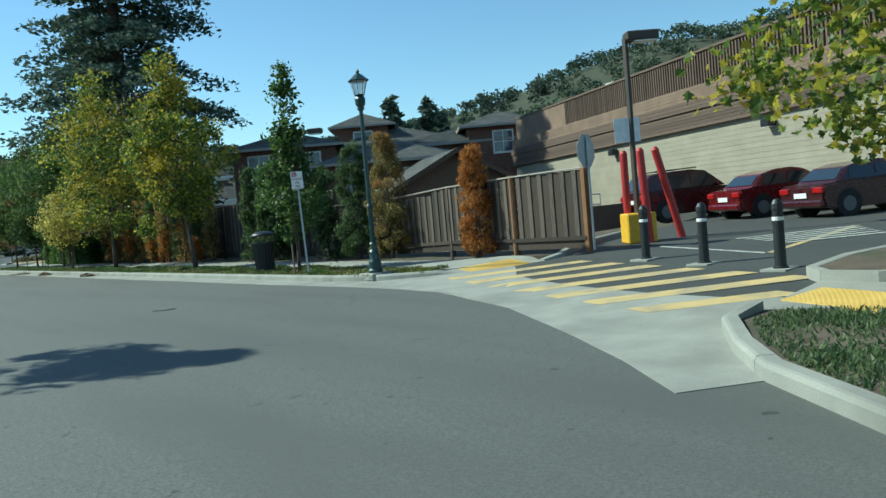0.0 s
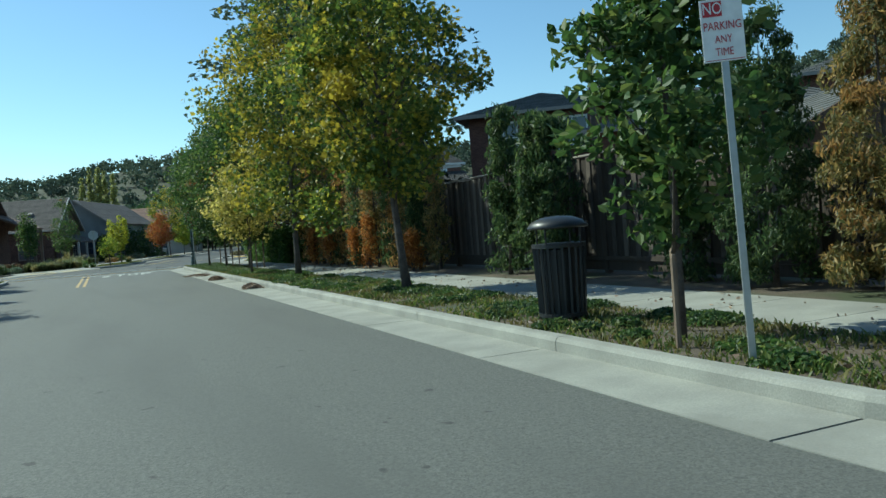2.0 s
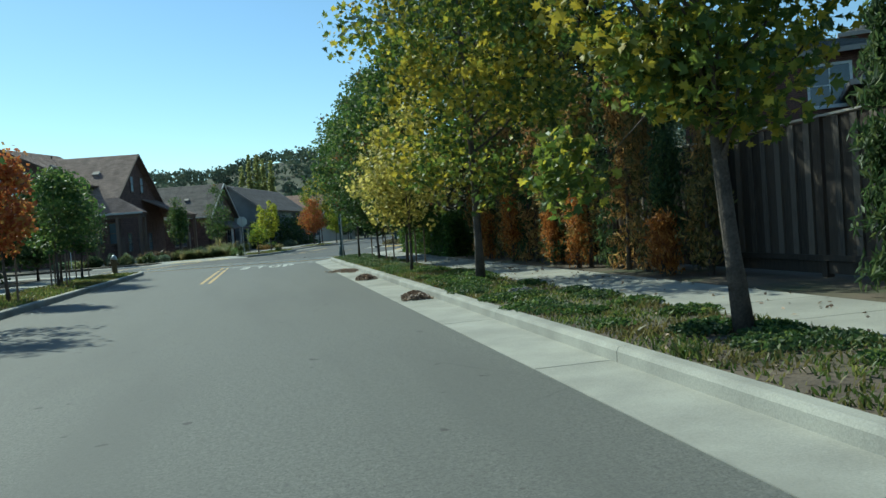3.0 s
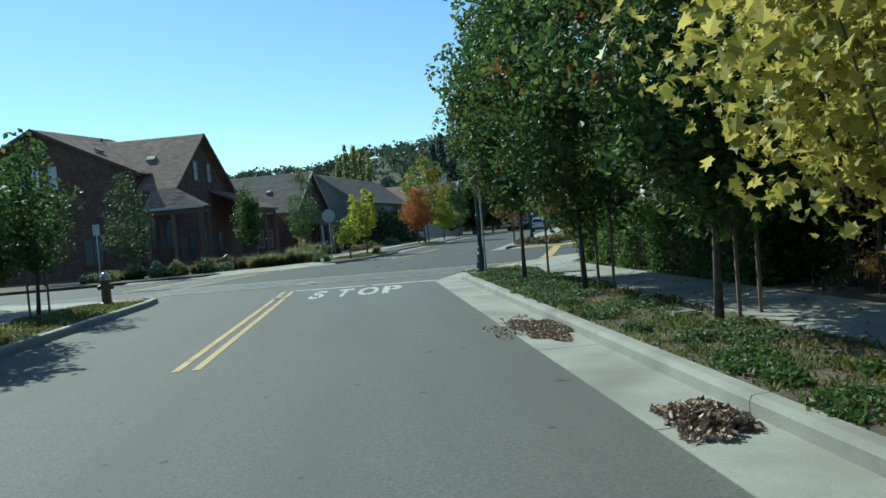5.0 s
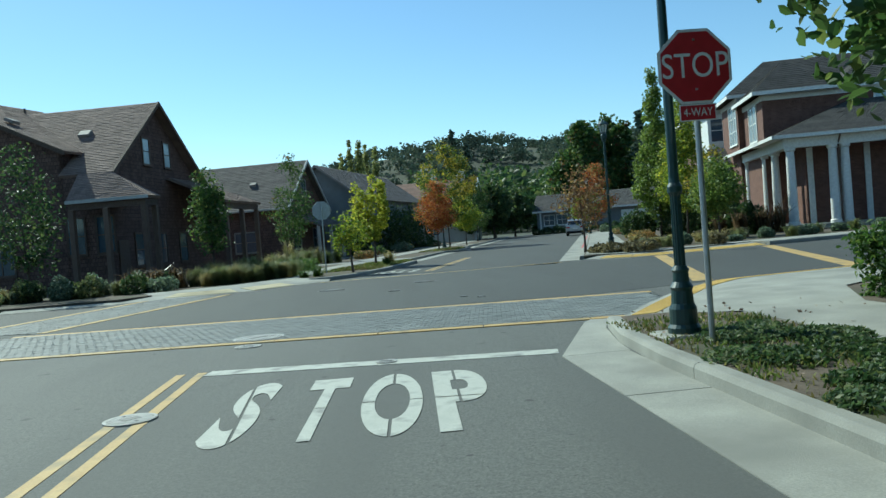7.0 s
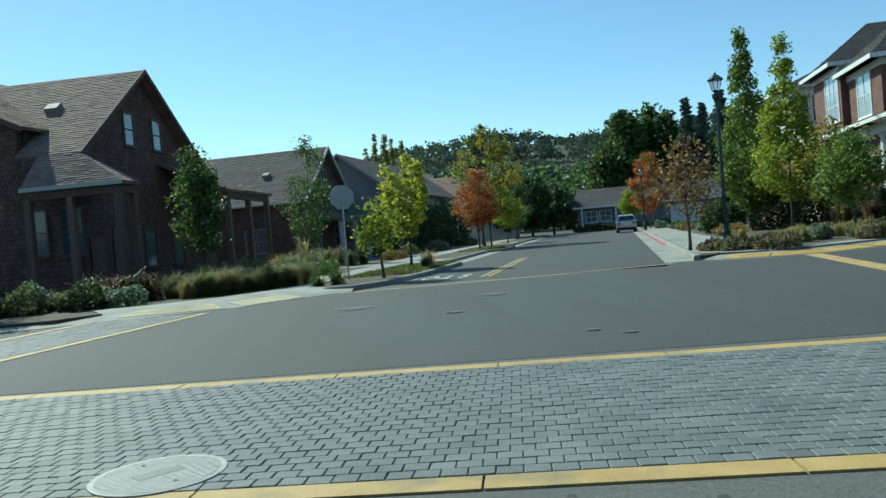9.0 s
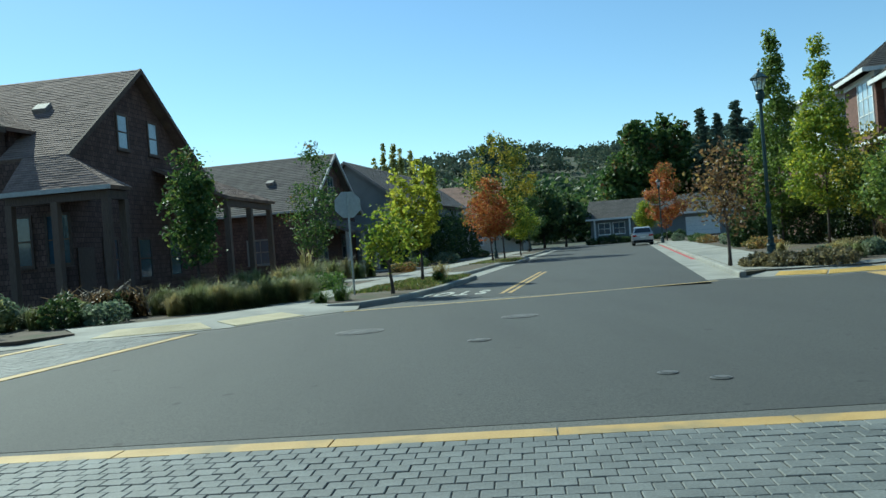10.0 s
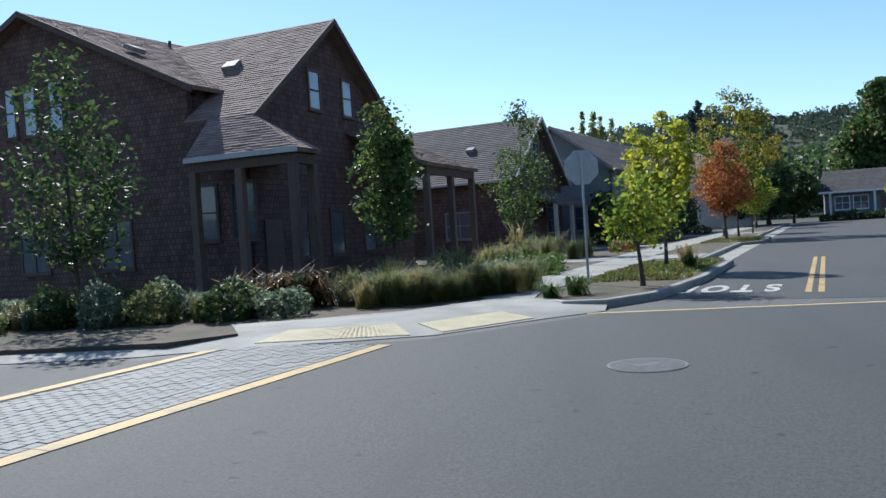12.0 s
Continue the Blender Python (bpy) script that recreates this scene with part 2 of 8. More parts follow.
M_STAKE = plank_wood("stake_wood", (0.10, 0.07, 0.05), (0.26, 0.19, 0.13))
M_BARK = surface("bark", (0.04, 0.032, 0.026), (0.125, 0.1, 0.08), 6, 40, 0.9, 0.9)
M_SHINGLE_WALL = surface("shingle_wall", (0.11, 0.062, 0.05), (0.21, 0.125, 0.098), 2, 25, 0.9, 0.5, vary=0.2, laid=(0.17, 0.19, 0.012, 0.4, 0.35))
M_ROOF_BROWN = surface("brown_shingles", (0.14, 0.095, 0.078), (0.29, 0.205, 0.168), 1.5, 18, 0.9, 0.6, vary=0.25)
M_ROOF_GREY = surface("grey_shingles", (0.075, 0.078, 0.076), (0.155, 0.152, 0.143), 1.5, 18, 0.9, 0.6, vary=0.2)
M_ROOF_DARK = surface("dark_shingles", (0.045, 0.042, 0.04), (0.1, 0.092, 0.085), 1.5, 18, 0.9, 0.6, vary=0.2)
M_ROOF_SLATE = surface("slate_grey_shingles", (0.075, 0.065, 0.06), (0.165, 0.145, 0.133), 1.5, 18, 0.9, 0.6, vary=0.22)
M_ROOF_TILE = surface("clay_tiles", (0.15, 0.085, 0.062), (0.28, 0.16, 0.115), 2, 18, 0.85, 0.5, vary=0.25)
M_BRICK_WALL = surface("brick_wall", (0.105, 0.052, 0.038), (0.18, 0.092, 0.068), 3, 25, 0.85, 0.5, laid=(0.215, 0.075, 0.009, 0.35, 1.5))
M_STUCCO = surface("cream_stucco", (0.5, 0.47, 0.4), (0.62, 0.58, 0.5), 1, 60, 0.9, 0.3)
M_SIDING = surface("grey_siding", (0.15, 0.165, 0.17), (0.21, 0.228, 0.232), 1, 40, 0.8, 0.2)
M_BLOCK = surface("painted_block", (0.27, 0.24, 0.18), (0.36, 0.325, 0.25), 1, 40, 0.85, 0.3, vary=0.1)
M_DARK_WOOD = plank_wood("dark_brown_wood", (0.05, 0.034, 0.026), (0.17, 0.115, 0.085))
M_BROWN_PANEL = surface("brown_panel", (0.15, 0.10, 0.07), (0.25, 0.17, 0.12), 1, 20, 0.85, 0.3)

L_MAPLE = leaf("maple_leaves", [(0.0, (0.045, 0.078, 0.018)), (0.45, (0.085, 0.125, 0.024)), (0.8, (0.2, 0.22, 0.034)), (1.0, (0.46, 0.39, 0.045))], (0.42, 0.34, 0.04), 0.5)
L_PEAR = leaf("pear_leaves", [(0.0, (0.028, 0.06, 0.016)), (0.7, (0.062, 0.105, 0.027)), (1.0, (0.15, 0.18, 0.045))], (0.18, 0.08, 0.032), 0.5, turned=0.7)
L_DARK = leaf("dark_leaves", [(0.0, (0.022, 0.045, 0.016)), (0.7, (0.05, 0.085, 0.027)), (1.0, (0.11, 0.13, 0.04))])
L_YELLOWGREEN = leaf("yellow_green_leaves", [(0.0, (0.09, 0.14, 0.02)), (0.6, (0.20, 0.26, 0.03)), (1.0, (0.42, 0.38, 0.04))])
L_LIGHTLIME = leaf("light_lime_leaves", [(0.0, (0.16, 0.2, 0.025)), (0.6, (0.32, 0.34, 0.04)), (1.0, (0.5, 0.44, 0.06))], through_share=0.6)
L_PALEYELLOW = leaf("pale_yellow_leaves", [(0.0, (0.15, 0.16, 0.035)), (0.5, (0.32, 0.28, 0.06)), (1.0, (0.5, 0.42, 0.12))])
L_LIME = leaf("lime_leaves", [(0.0, (0.06, 0.10, 0.02)), (0.7, (0.14, 0.195, 0.038)), (1.0, (0.26, 0.29, 0.065))])
L_ORANGE = leaf("orange_leaves", [(0.0, (0.24, 0.06, 0.025)), (0.6, (0.36, 0.13, 0.04)), (1.0, (0.38, 0.23, 0.06))], (0.16, 0.17, 0.035), 0.5, turned=0.63)
L_RUST = leaf("rust_needles", [(0.0, (0.14, 0.055, 0.018)), (0.6, (0.33, 0.13, 0.03)), (1.0, (0.46, 0.23, 0.06))])
L_BROWNGREEN = leaf("browning_needles", [(0.0, (0.06, 0.07, 0.026)), (0.6, (0.17, 0.145, 0.052)), (1.0, (0.38, 0.25, 0.085))], (0.36, 0.21, 0.07), 0.9)
L_RUSTBROWN = leaf("dead_brown_needles", [(0.0, (0.13, 0.07, 0.026)), (0.6, (0.32, 0.18, 0.06)), (1.0, (0.48, 0.32, 0.11))])
L_GREEN_NEEDLE = leaf("green_needles", [(0.0, (0.026, 0.05, 0.02)), (0.7, (0.06, 0.095, 0.034)), (1.0, (0.13, 0.16, 0.055))])
L_REDWOOD = leaf("redwood_needles", [(0.0, (0.045, 0.07, 0.055)), (0.7, (0.085, 0.115, 0.084)), (1.0, (0.15, 0.17, 0.12))], through_share=0.3, gloss=0.1, rough=0.8)
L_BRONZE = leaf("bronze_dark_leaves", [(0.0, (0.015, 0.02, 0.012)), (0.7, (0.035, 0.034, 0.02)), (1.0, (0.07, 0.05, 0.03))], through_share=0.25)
L_BRONZERED = leaf("bronze_red_leaves", [(0.0, (0.08, 0.05, 0.025)), (0.6, (0.17, 0.1, 0.045)), (1.0, (0.28, 0.2, 0.07))], (0.1, 0.12, 0.03), 0.5, turned=0.6)
L_HEDGE = leaf("hedge_leaves", [(0.0, (0.03, 0.058, 0.012)), (0.7, (0.065, 0.122, 0.024)), (1.0, (0.15, 0.195, 0.042))])
L_GRASS = leaf("grass_blades", [(0.0, (0.04, 0.07, 0.015)), (0.6, (0.10, 0.13, 0.03)), (1.0, (0.26, 0.23, 0.08))], (0.16, 0.14, 0.05), 0.8)
L_VERGE = leaf("verge_leaves", [(0.0, (0.035, 0.062, 0.022)), (0.6, (0.075, 0.115, 0.045)), (1.0, (0.17, 0.19, 0.09))])
L_STRAW = leaf("straw_grass", [(0.0, (0.16, 0.14, 0.05)), (0.6, (0.32, 0.27, 0.11)), (1.0, (0.46, 0.40, 0.2))], (0.13, 0.16, 0.05), 0.9)
L_MEADOW = leaf("meadow_grass", [(0.0, (0.07, 0.095, 0.035)), (0.6, (0.145, 0.165, 0.06)), (1.0, (0.28, 0.27, 0.12))], through_share=0.6)
L_DRYGREEN = leaf("dry_olive_leaves", [(0.0, (0.06, 0.06, 0.03)), (0.6, (0.14, 0.12, 0.06)), (1.0, (0.25, 0.2, 0.1))])
L_FLAX = leaf("flax_blades", [(0.0, (0.05, 0.05, 0.03)), (0.6, (0.11, 0.08, 0.045)), (1.0, (0.2, 0.13, 0.07))], rough=0.25)
L_SAGE = leaf("sage_leaves", [(0.0, (0.06, 0.09, 0.055)), (0.6, (0.12, 0.16, 0.10)), (1.0, (0.2, 0.24, 0.15))])
L_DRY = leaf("fallen_leaves", [(0.0, (0.1, 0.065, 0.045)), (0.6, (0.22, 0.155, 0.11)), (1.0, (0.36, 0.275, 0.2))], through_share=0.1)
L_WOODS = leaf("wooded_hill_leaves", [(0.0, (0.055, 0.078, 0.058)), (0.6, (0.09, 0.115, 0.078)), (1.0, (0.15, 0.155, 0.1))], (0.06, 0.078, 0.06), 0.02, 0.2, gloss=0.0, rough=0.9)
L_POPLAR = leaf("poplar_leaves", [(0.0, (0.13, 0.145, 0.05)), (0.6, (0.25, 0.26, 0.085)), (1.0, (0.4, 0.38, 0.14))])


# ---- building blocks ----
def part(name, bm, material, parent=None, label="", smooth=False):
    """Links a bmesh as one mesh object, under a thing or a part."""
    me = bpy.data.meshes.new(name)
    bm.to_mesh(me)
    bm.free()
    me.materials.append(material)
    if smooth:
        me.shade_smooth()
    ob = new(name, me)
    ob.parent = parent
    if label:
        tagged(ob, label)
    return ob


def from_arrays(name, verts, faces, material, parent=None, label=""):
    me = bpy.data.meshes.new(name)
    me.from_pydata(verts, [], faces)
    me.materials.append(material)
    ob = new(name, me)
    ob.parent = parent
    if label:
        tagged(ob, label)
    return ob


def thing(name, label, category, m=None, group="", kind=""):
    """An Empty at the base of a thing."""
    ob = new(name)
    ob.empty_display_size = 0.2
    if m is not None:
        ob.matrix_world = m
    return tagged(ob, label, category, group, kind)


def box(bm, x0, x1, y0, y1, z0, z1, bevel=0.0, m=None):
    vs = [bm.verts.new(p) for p in ((x0, y0, z0), (x1, y0, z0), (x1, y1, z0), (x0, y1, z0), (x0, y0, z1), (x1, y0, z1), (x1, y1, z1), (x0, y1, z1))]
    fs = [bm.faces.new([vs[i] for i in f]) for f in ((3, 2, 1, 0), (4, 5, 6, 7), (0, 1, 5, 4), (1, 2, 6, 5), (2, 3, 7, 6), (3, 0, 4, 7))]
    if bevel:
        es = list({e for f in fs for e in f.edges})
        r = bmesh.ops.bevel(bm, geom=es, offset=bevel, segments=1, affect="EDGES")
        vs = list({v for f in r["faces"] for v in f.verts} | {v for v in vs if v.is_valid})
    if m is not None:
        for v in vs:
            v.co = m @ v.co
    return bm


def boxed(*a, **k):
    return box(bmesh.new(), *a, **k)


def rings(bm, centres, radii, seg=12, cap=True, squash=None):
    """A tube through centres with the given radii; centres may bend."""
    loops = []
    for i, (c, r) in enumerate(zip(centres, radii)):
        c = Vector(c)
        a = Vector(centres[max(0, i - 1)])
        b = Vector(centres[min(len(centres) - 1, i + 1)])
        d = (b - a).normalized() if (b - a).length > 1e-6 else Vector((0, 0, 1))
        u = d.orthogonal().normalized() if abs(d.z) < 0.95 else Vector((1, 0, 0))
        u = (u - d * u.dot(d)).normalized()
        w = d.cross(u)
        loops.append([bm.verts.new(c + (u * math.cos(2 * math.pi * j / seg) + w * math.sin(2 * math.pi * j / seg)) * r) for j in range(seg)])
    for p, q in zip(loops, loops[1:]):
        for j in range(seg):
            bm.faces.new((p[j], p[(j + 1) % seg], q[(j + 1) % seg], q[j]))
    if cap:
        bm.faces.new(list(reversed(loops[0])))
        bm.faces.new(loops[-1])
    return bm


def lathe(profile, seg=16, bm=None):
    """Turned shape: profile of (radius, height)."""
    return rings(bm or bmesh.new(), [(0, 0, z) for _, z in profile], [max(r, 0.001) for r, _ in profile], seg)


def prism(outline, z0, z1, bm=None):
    """A slab over an outline in the plan."""
    bm = bm or bmesh.new()
    lo = [bm.verts.new((x, y, z0)) for x, y in outline]
    hi = [bm.verts.new((x, y, z1)) for x, y in outline]
    n = len(outline)
    bm.faces.new(hi)
    bm.faces.new(list(reversed(lo)))
    for i in range(n):
        bm.faces.new((lo[i], lo[(i + 1) % n], hi[(i + 1) % n], hi[i]))
    bmesh.ops.recalc_face_normals(bm, faces=bm.faces)
    return bm


def strip(line, width, z=0.004, side=0.0):
    """A thin band along a line in the plan; side moves it off the line to the left."""
    bm = bmesh.new()
    prev = None
    for i, (x, y) in enumerate(line):
        a, b = line[max(0, i - 1)], line[min(len(line) - 1, i + 1)]
        d = Vector((b[0] - a[0], b[1] - a[1])).normalized()
        nx, ny = -d.y, d.x
        l = (x + nx * (side + width / 2), y + ny * (side + width / 2))
        r = (x + nx * (side - width / 2), y + ny * (side - width / 2))
        q = [bm.verts.new((*l, z)), bm.verts.new((*r, z)), bm.verts.new((*r, z - 0.02)), bm.verts.new((*l, z - 0.02))]
        if prev:
            bm.faces.new((prev[0], prev[1], q[1], q[0]))
            bm.faces.new((prev[1], prev[2], q[2], q[1]))
            bm.faces.new((prev[3], prev[0], q[0], q[3]))
        prev = q
    bmesh.ops.recalc_face_normals(bm, faces=bm.faces)
    return bm


LOBES = [(-0.5, 0.0), (-0.3, 0.22), (-0.1, 0.55), (0.02, 0.26), (0.3, 0.42), (0.26, 0.14), (0.62, 0.0)]


def leaves(points, size, flat=0.0, long=1.5, rng=None, fine=False, lobed=False):
    """Leaf blades round points: arrays for from_arrays. flat: 0 any way up, 1 lying level."""
    rng = rng or np.random.default_rng(1)
    n = len(points)
    d = rng.normal(size=(n, 3))
    d[:, 2] *= 1 - flat
    d /= np.linalg.norm(d, axis=1)[:, None] + 1e-9
    e = rng.normal(size=(n, 3))
    e -= d * (e * d).sum(1)[:, None]
    e /= np.linalg.norm(e, axis=1)[:, None] + 1e-9
    s = size * rng.uniform(0.6, 1.35, (n, 1))
    nrm = np.cross(d, e)
    if lobed:
        # pointed lobes on both sides of a folded midrib
        half = [points + d * s * a + e * s * b + nrm * s * 0.3 * b for a, b in LOBES]
        other = [points + d * s * a - e * s * b + nrm * s * 0.3 * b for a, b in LOBES[-2:0:-1]]
        verts = np.stack(half + other, 1).reshape(-1, 3)
        i = 12 * np.arange(n)[:, None]
        faces = (i + np.arange(7)).tolist() + (i + (6, 7, 8, 9, 10, 11, 0)).tolist()
        return verts.tolist(), faces
    p0, p2 = points - d * s * long / 2, points + d * s * long / 2
    p1, p3 = points + e * s / 2 + nrm * s * 0.12, points - e * s / 2 + nrm * s * 0.12
    if fine:
        q = d * s * long * 0.17
        a, c = points + e * s * 0.36 + nrm * s * 0.1, points - e * s * 0.36 + nrm * s * 0.1
        verts = np.stack([p0, a * 1.0 - q, p1 * 0.35 + a * 0.65 + q, p2, p3 * 0.35 + c * 0.65 + q, c - q], 1).reshape(-1, 3)
        i = 6 * np.arange(n)[:, None]
        faces = np.concatenate([i + (0, 1, 2, 3), i + (0, 3, 4, 5)], 0)
        return verts.tolist(), faces.tolist()
    verts = np.stack([p0, p1, p2, p3], 1).reshape(-1, 3)
    faces = np.arange(4 * n).reshape(-1, 4)
    return verts.tolist(), faces.tolist()


def crown_points(n, shape, clumps, spread, rng):
    """Points in clumps within a crown. shape(u, rng) gives a clump's centre."""
    cs = np.array([shape(rng) for _ in range(clumps)])
    w = rng.uniform(0.4, 1.6, clumps)
    idx = rng.choice(clumps, n, p=w / w.sum())
    sp = spread * rng.uniform(0.6, 1.3, clumps)
    off = rng.normal(size=(n, 3))
    off *= np.minimum(1.0, 1.75 / np.linalg.norm(off, axis=1))[:, None]
    return cs[idx] + off * sp[idx][:, None] * (1, 1, 0.75), cs


def egg(h0, h1, r, peak=0.35, hollow=0.35, taper=0.75):
    """Clump centres in an egg-shaped crown from height h0 to h1, widest at peak."""
    def at(rng):
        while True:
            t = rng.uniform(0, 1)
            w = (t / peak) ** 0.6 if t < peak else max(0.0, (1 - t) / (1 - peak)) ** taper
            a, k = rng.uniform(0, 2 * math.pi), math.sqrt(rng.uniform(hollow**2, 1))
            if rng.uniform() < w + 0.1:
                return (r * w * k * math.cos(a), r * w * k * math.sin(a), h0 + (h1 - h0) * t)
    return at


def both(first, second, share):
    """Clump centres drawn from two crowns, the share given from the first."""
    return lambda rng: first(rng) if rng.uniform() < share else second(rng)


def aside(shape, dx, dy):
    """A crown moved off the trunk."""
    def at(rng):
        x, y, z = shape(rng)
        return (x + dx, y + dy, z)
    return at


def shoots(h0, h1, r, n, rng0):
    """Clumps along upright shoots that fan out from a short trunk."""
    tips = [(a, rng0.uniform(0.25, 1.0), rng0.uniform(0.72, 1.0)) for a in np.linspace(0, 2 * math.pi, n, endpoint=False)]

    def at(rng):
        a, k, top = tips[int(rng.integers(0, n))]
        f = rng.uniform(0.05, 1.0)
        h = (h1 - h0) * (1 - 0.35 * k * k) * top
        w = r * k * math.sin(min(1.0, f * 1.5) * math.pi / 2) * (1.08 - 0.35 * f)
        return (w * math.cos(a), w * math.sin(a), h0 + h * f)
    return at


def column(h0, h1, r, top=0.4):
    def at(rng):
        t = rng.uniform(0, 1) ** 0.9
        w = 1 - (1 - top) * t**2.5
        a, k = rng.uniform(0, 2 * math.pi), math.sqrt(rng.uniform(0.25, 1))
        return (r * w * k * math.cos(a), r * w * k * math.sin(a), h0 + (h1 - h0) * t)
    return at


def tree(name, label, category, at, height, bare, radius, trunk_r, leafmat, n_leaves, leaf_size, seed, clumps=60, spread=0.35, peak=0.35, lean=(0, 0), group="", shape=None, limbs=9, flat=0.2, hollow=0.35, long=1.5, fine=True, lobed=False, taper=0.75):
    rng = np.random.default_rng(seed)
    root = thing(name, label, category, pose(*at), group)
    bm = bmesh.new()
    top = height * 0.86
    cs = [(lean[0] * t + 0.04 * math.sin(5 * t + seed), lean[1] * t + 0.04 * math.cos(4 * t + seed), -0.1 + (top + 0.1) * t) for t in np.linspace(0, 1, 9)]
    rs = [trunk_r * (1.25 if i == 0 else 1) * (1 - 0.88 * i / 8) for i in range(9)]
    rings(bm, cs, rs, 9)
    pts, centres = crown_points(n_leaves, shape or egg(bare, height, radius, peak, hollow, taper), clumps, spread, rng)
    order = rng.permutation(clumps)[:limbs]
    trunk = part("trunk", bm, M_BARK, root, smooth=True)
    for i in order:
        c = centres[i]
        reach = math.hypot(c[0], c[1])
        z0 = max(bare * 0.75, c[2] - 0.75 * reach - 0.25)
        hangs = c[2] - z0 < 0.35 * reach
        z0 = min(c[2] + 0.45 * reach if hangs else z0, top * 0.93)
        f = z0 / top
        b = np.array([lean[0] * f, lean[1] * f, z0])
        lb = bmesh.new()
        mid = b * 0.5 + c * 0.5 + np.array([0, 0, (0.14 if hangs else -0.1) * reach])
        r0 = trunk_r * (1 - 0.88 * f) * (0.26 if hangs else 0.55)
        rings(lb, [tuple(b), tuple(mid), tuple(c)], [r0, r0 * 0.65, r0 * 0.25], 5)
        part("limb", lb, M_BARK, root)
    pts = pts + np.array([lean[0], lean[1], 0]) * (pts[:, 2:3] / height)
    v, f = leaves(pts, leaf_size, flat, long, rng, fine and leaf_size < 0.14, lobed)
    tagged(from_arrays("crown", v, f, leafmat, root), kind="stuff")
    return root


def shrub(name, label, at, radius, height, leafmat, n, leaf_size, seed, category="shrub", group="", long=1.6):
    rng = np.random.default_rng(seed)
    root = thing(name, label, category, pose(*at), group)
    d = rng.normal(size=(n, 3))
    d /= np.linalg.norm(d, axis=1)[:, None]
    k = rng.uniform(0.55, 1.0, (n, 1)) ** 0.6
    p = d * k * (radius, radius, height * 0.6) + (0, 0, height * 0.42)
    p *= 1 + 0.16 * np.sin(p[:, :1] * 7 + seed) * np.cos(p[:, 1:2] * 6)
    p[:, 2] = np.maximum(p[:, 2], 0.02)
    v, f = leaves(p, leaf_size, 0.1, long, rng)
    tagged(from_arrays("foliage", v, f, leafmat, root), kind="stuff")
    for i in range(4):
        bm, a = bmesh.new(), i * 1.57 + seed
        rings(bm, [(0, 0, -0.05), (0.4 * radius * math.cos(a), 0.4 * radius * math.sin(a), height * 0.45)], [0.025, 0.01], 5)
        part("stem", bm, M_BARK, root)
    return root


def blades(name, label, category, at, n, radius, height, leafmat, seed, width=0.02, droop=0.5, group="", spread=1.0):
    """A clump of long blades bending outwards."""
    rng = np.random.default_rng(seed)
    verts, faces = [], []
    for i in range(n):
        a, r0 = rng.uniform(0, 2 * math.pi), radius * 0.35 * math.sqrt(rng.uniform())
        h, out = height * rng.uniform(0.6, 1.1), radius * rng.uniform(0.3, 1.0) * spread
        b = np.array([r0 * math.cos(a * 1.7), r0 * math.sin(a * 1.7), 0.0])
        u = np.array([math.cos(a), math.sin(a), 0.0])
        s = np.array([-math.sin(a), math.cos(a), 0.0]) * width / 2
        p = [b, b + u * out * 0.35 + (0, 0, h * 0.7), b + u * out + (0, 0, h * (1 - droop * rng.uniform(0, 1)))]
        k = len(verts)
        verts += [tuple(p[0] - s), tuple(p[0] + s), tuple(p[1] + s * 0.9), tuple(p[1] - s * 0.9), tuple(p[2])]
        faces += [(k, k + 1, k + 2, k + 3), (k + 3, k + 2, k + 4)]
    root = from_arrays(name, verts, faces, leafmat)
    root.matrix_world = pose(*at)
    return tagged(root, label, category, group)


# ---- plan ----
def lot(x, y):
    """Height of the car park's rising ground."""
    d = ((x - 5) * 10 - (y + 48) * 3.5) / 10.6
    return 0.0 if d < 0 else (0.07 * d if d < 4 else 0.28 + 0.022 * (d - 4))


def near_line(x, y, line):
    p, best = Vector((x, y)), 1e9
    for a, b in zip(line, line[1:]):
        a, b = Vector(a), Vector(b)
        t = max(0.0, min(1.0, (p - a).dot(b - a) / (b - a).length_squared))
        best = min(best, (p - a.lerp(b, t)).length)
    return best


def lot_edge(x, y):
    """The car park's rise, fading out northwards under the verge."""
    return 0.4 * lot(x, y) * min(1.0, max(0.0, (-45.4 - y) / 3.2))


FAR_O, FAR_D, FAR_N = Vector((4.2, 20.5)), Vector((0.262, 0.965)), Vector((0.965, -0.262))


def far(s, o):
    """A place along the far street: s along it, o to its right."""
    p = FAR_O + FAR_D * s + FAR_N * o
    return (p.x, p.y)


def far_east(s, o):
    """Beside the far street's right edge, which draws slowly away from its middle."""
    return far(s, o + 0.018 * s)


KERB_E = [(6.55, -49.6), (5.95, -48.6), (5.3, -47.2), (5.0, -45.2), (4.97, -43.5), (4.97, -2.2), (5.08, -0.6), (5.36, 0.8)]
EDGE_E = [(5.95, 1.9), (6.6, 3.0), (8.0, 4.9), (9.3, 6.2), (13.4, 6.8), (60, 9.5)]
BLOCK_E = KERB_E[3:] + [(6.3, 0.75), (6.95, 0.1), (8.6, 0.0), (9.6, 2.0), (13.2, 4.3), (60, 7.0)] + [(60, -44), (14, -45.2), (5.2, -45.2)]
KERB_W = [(-60, -58), (-22, -52), (-12, -45.5), (-7, -38), (-4.6, -30), (-3.9, -22), (-3.9, -1.2), (-4.05, 0.35), (-4.3, 0.8), (-4.5, 1.0)]
BLOCK_W = KERB_W[:-2] + [(-5.6, 0.15), (-6.2, -0.35), (-7.95, -0.35), (-9, 1.3), (-60, 3.0)]
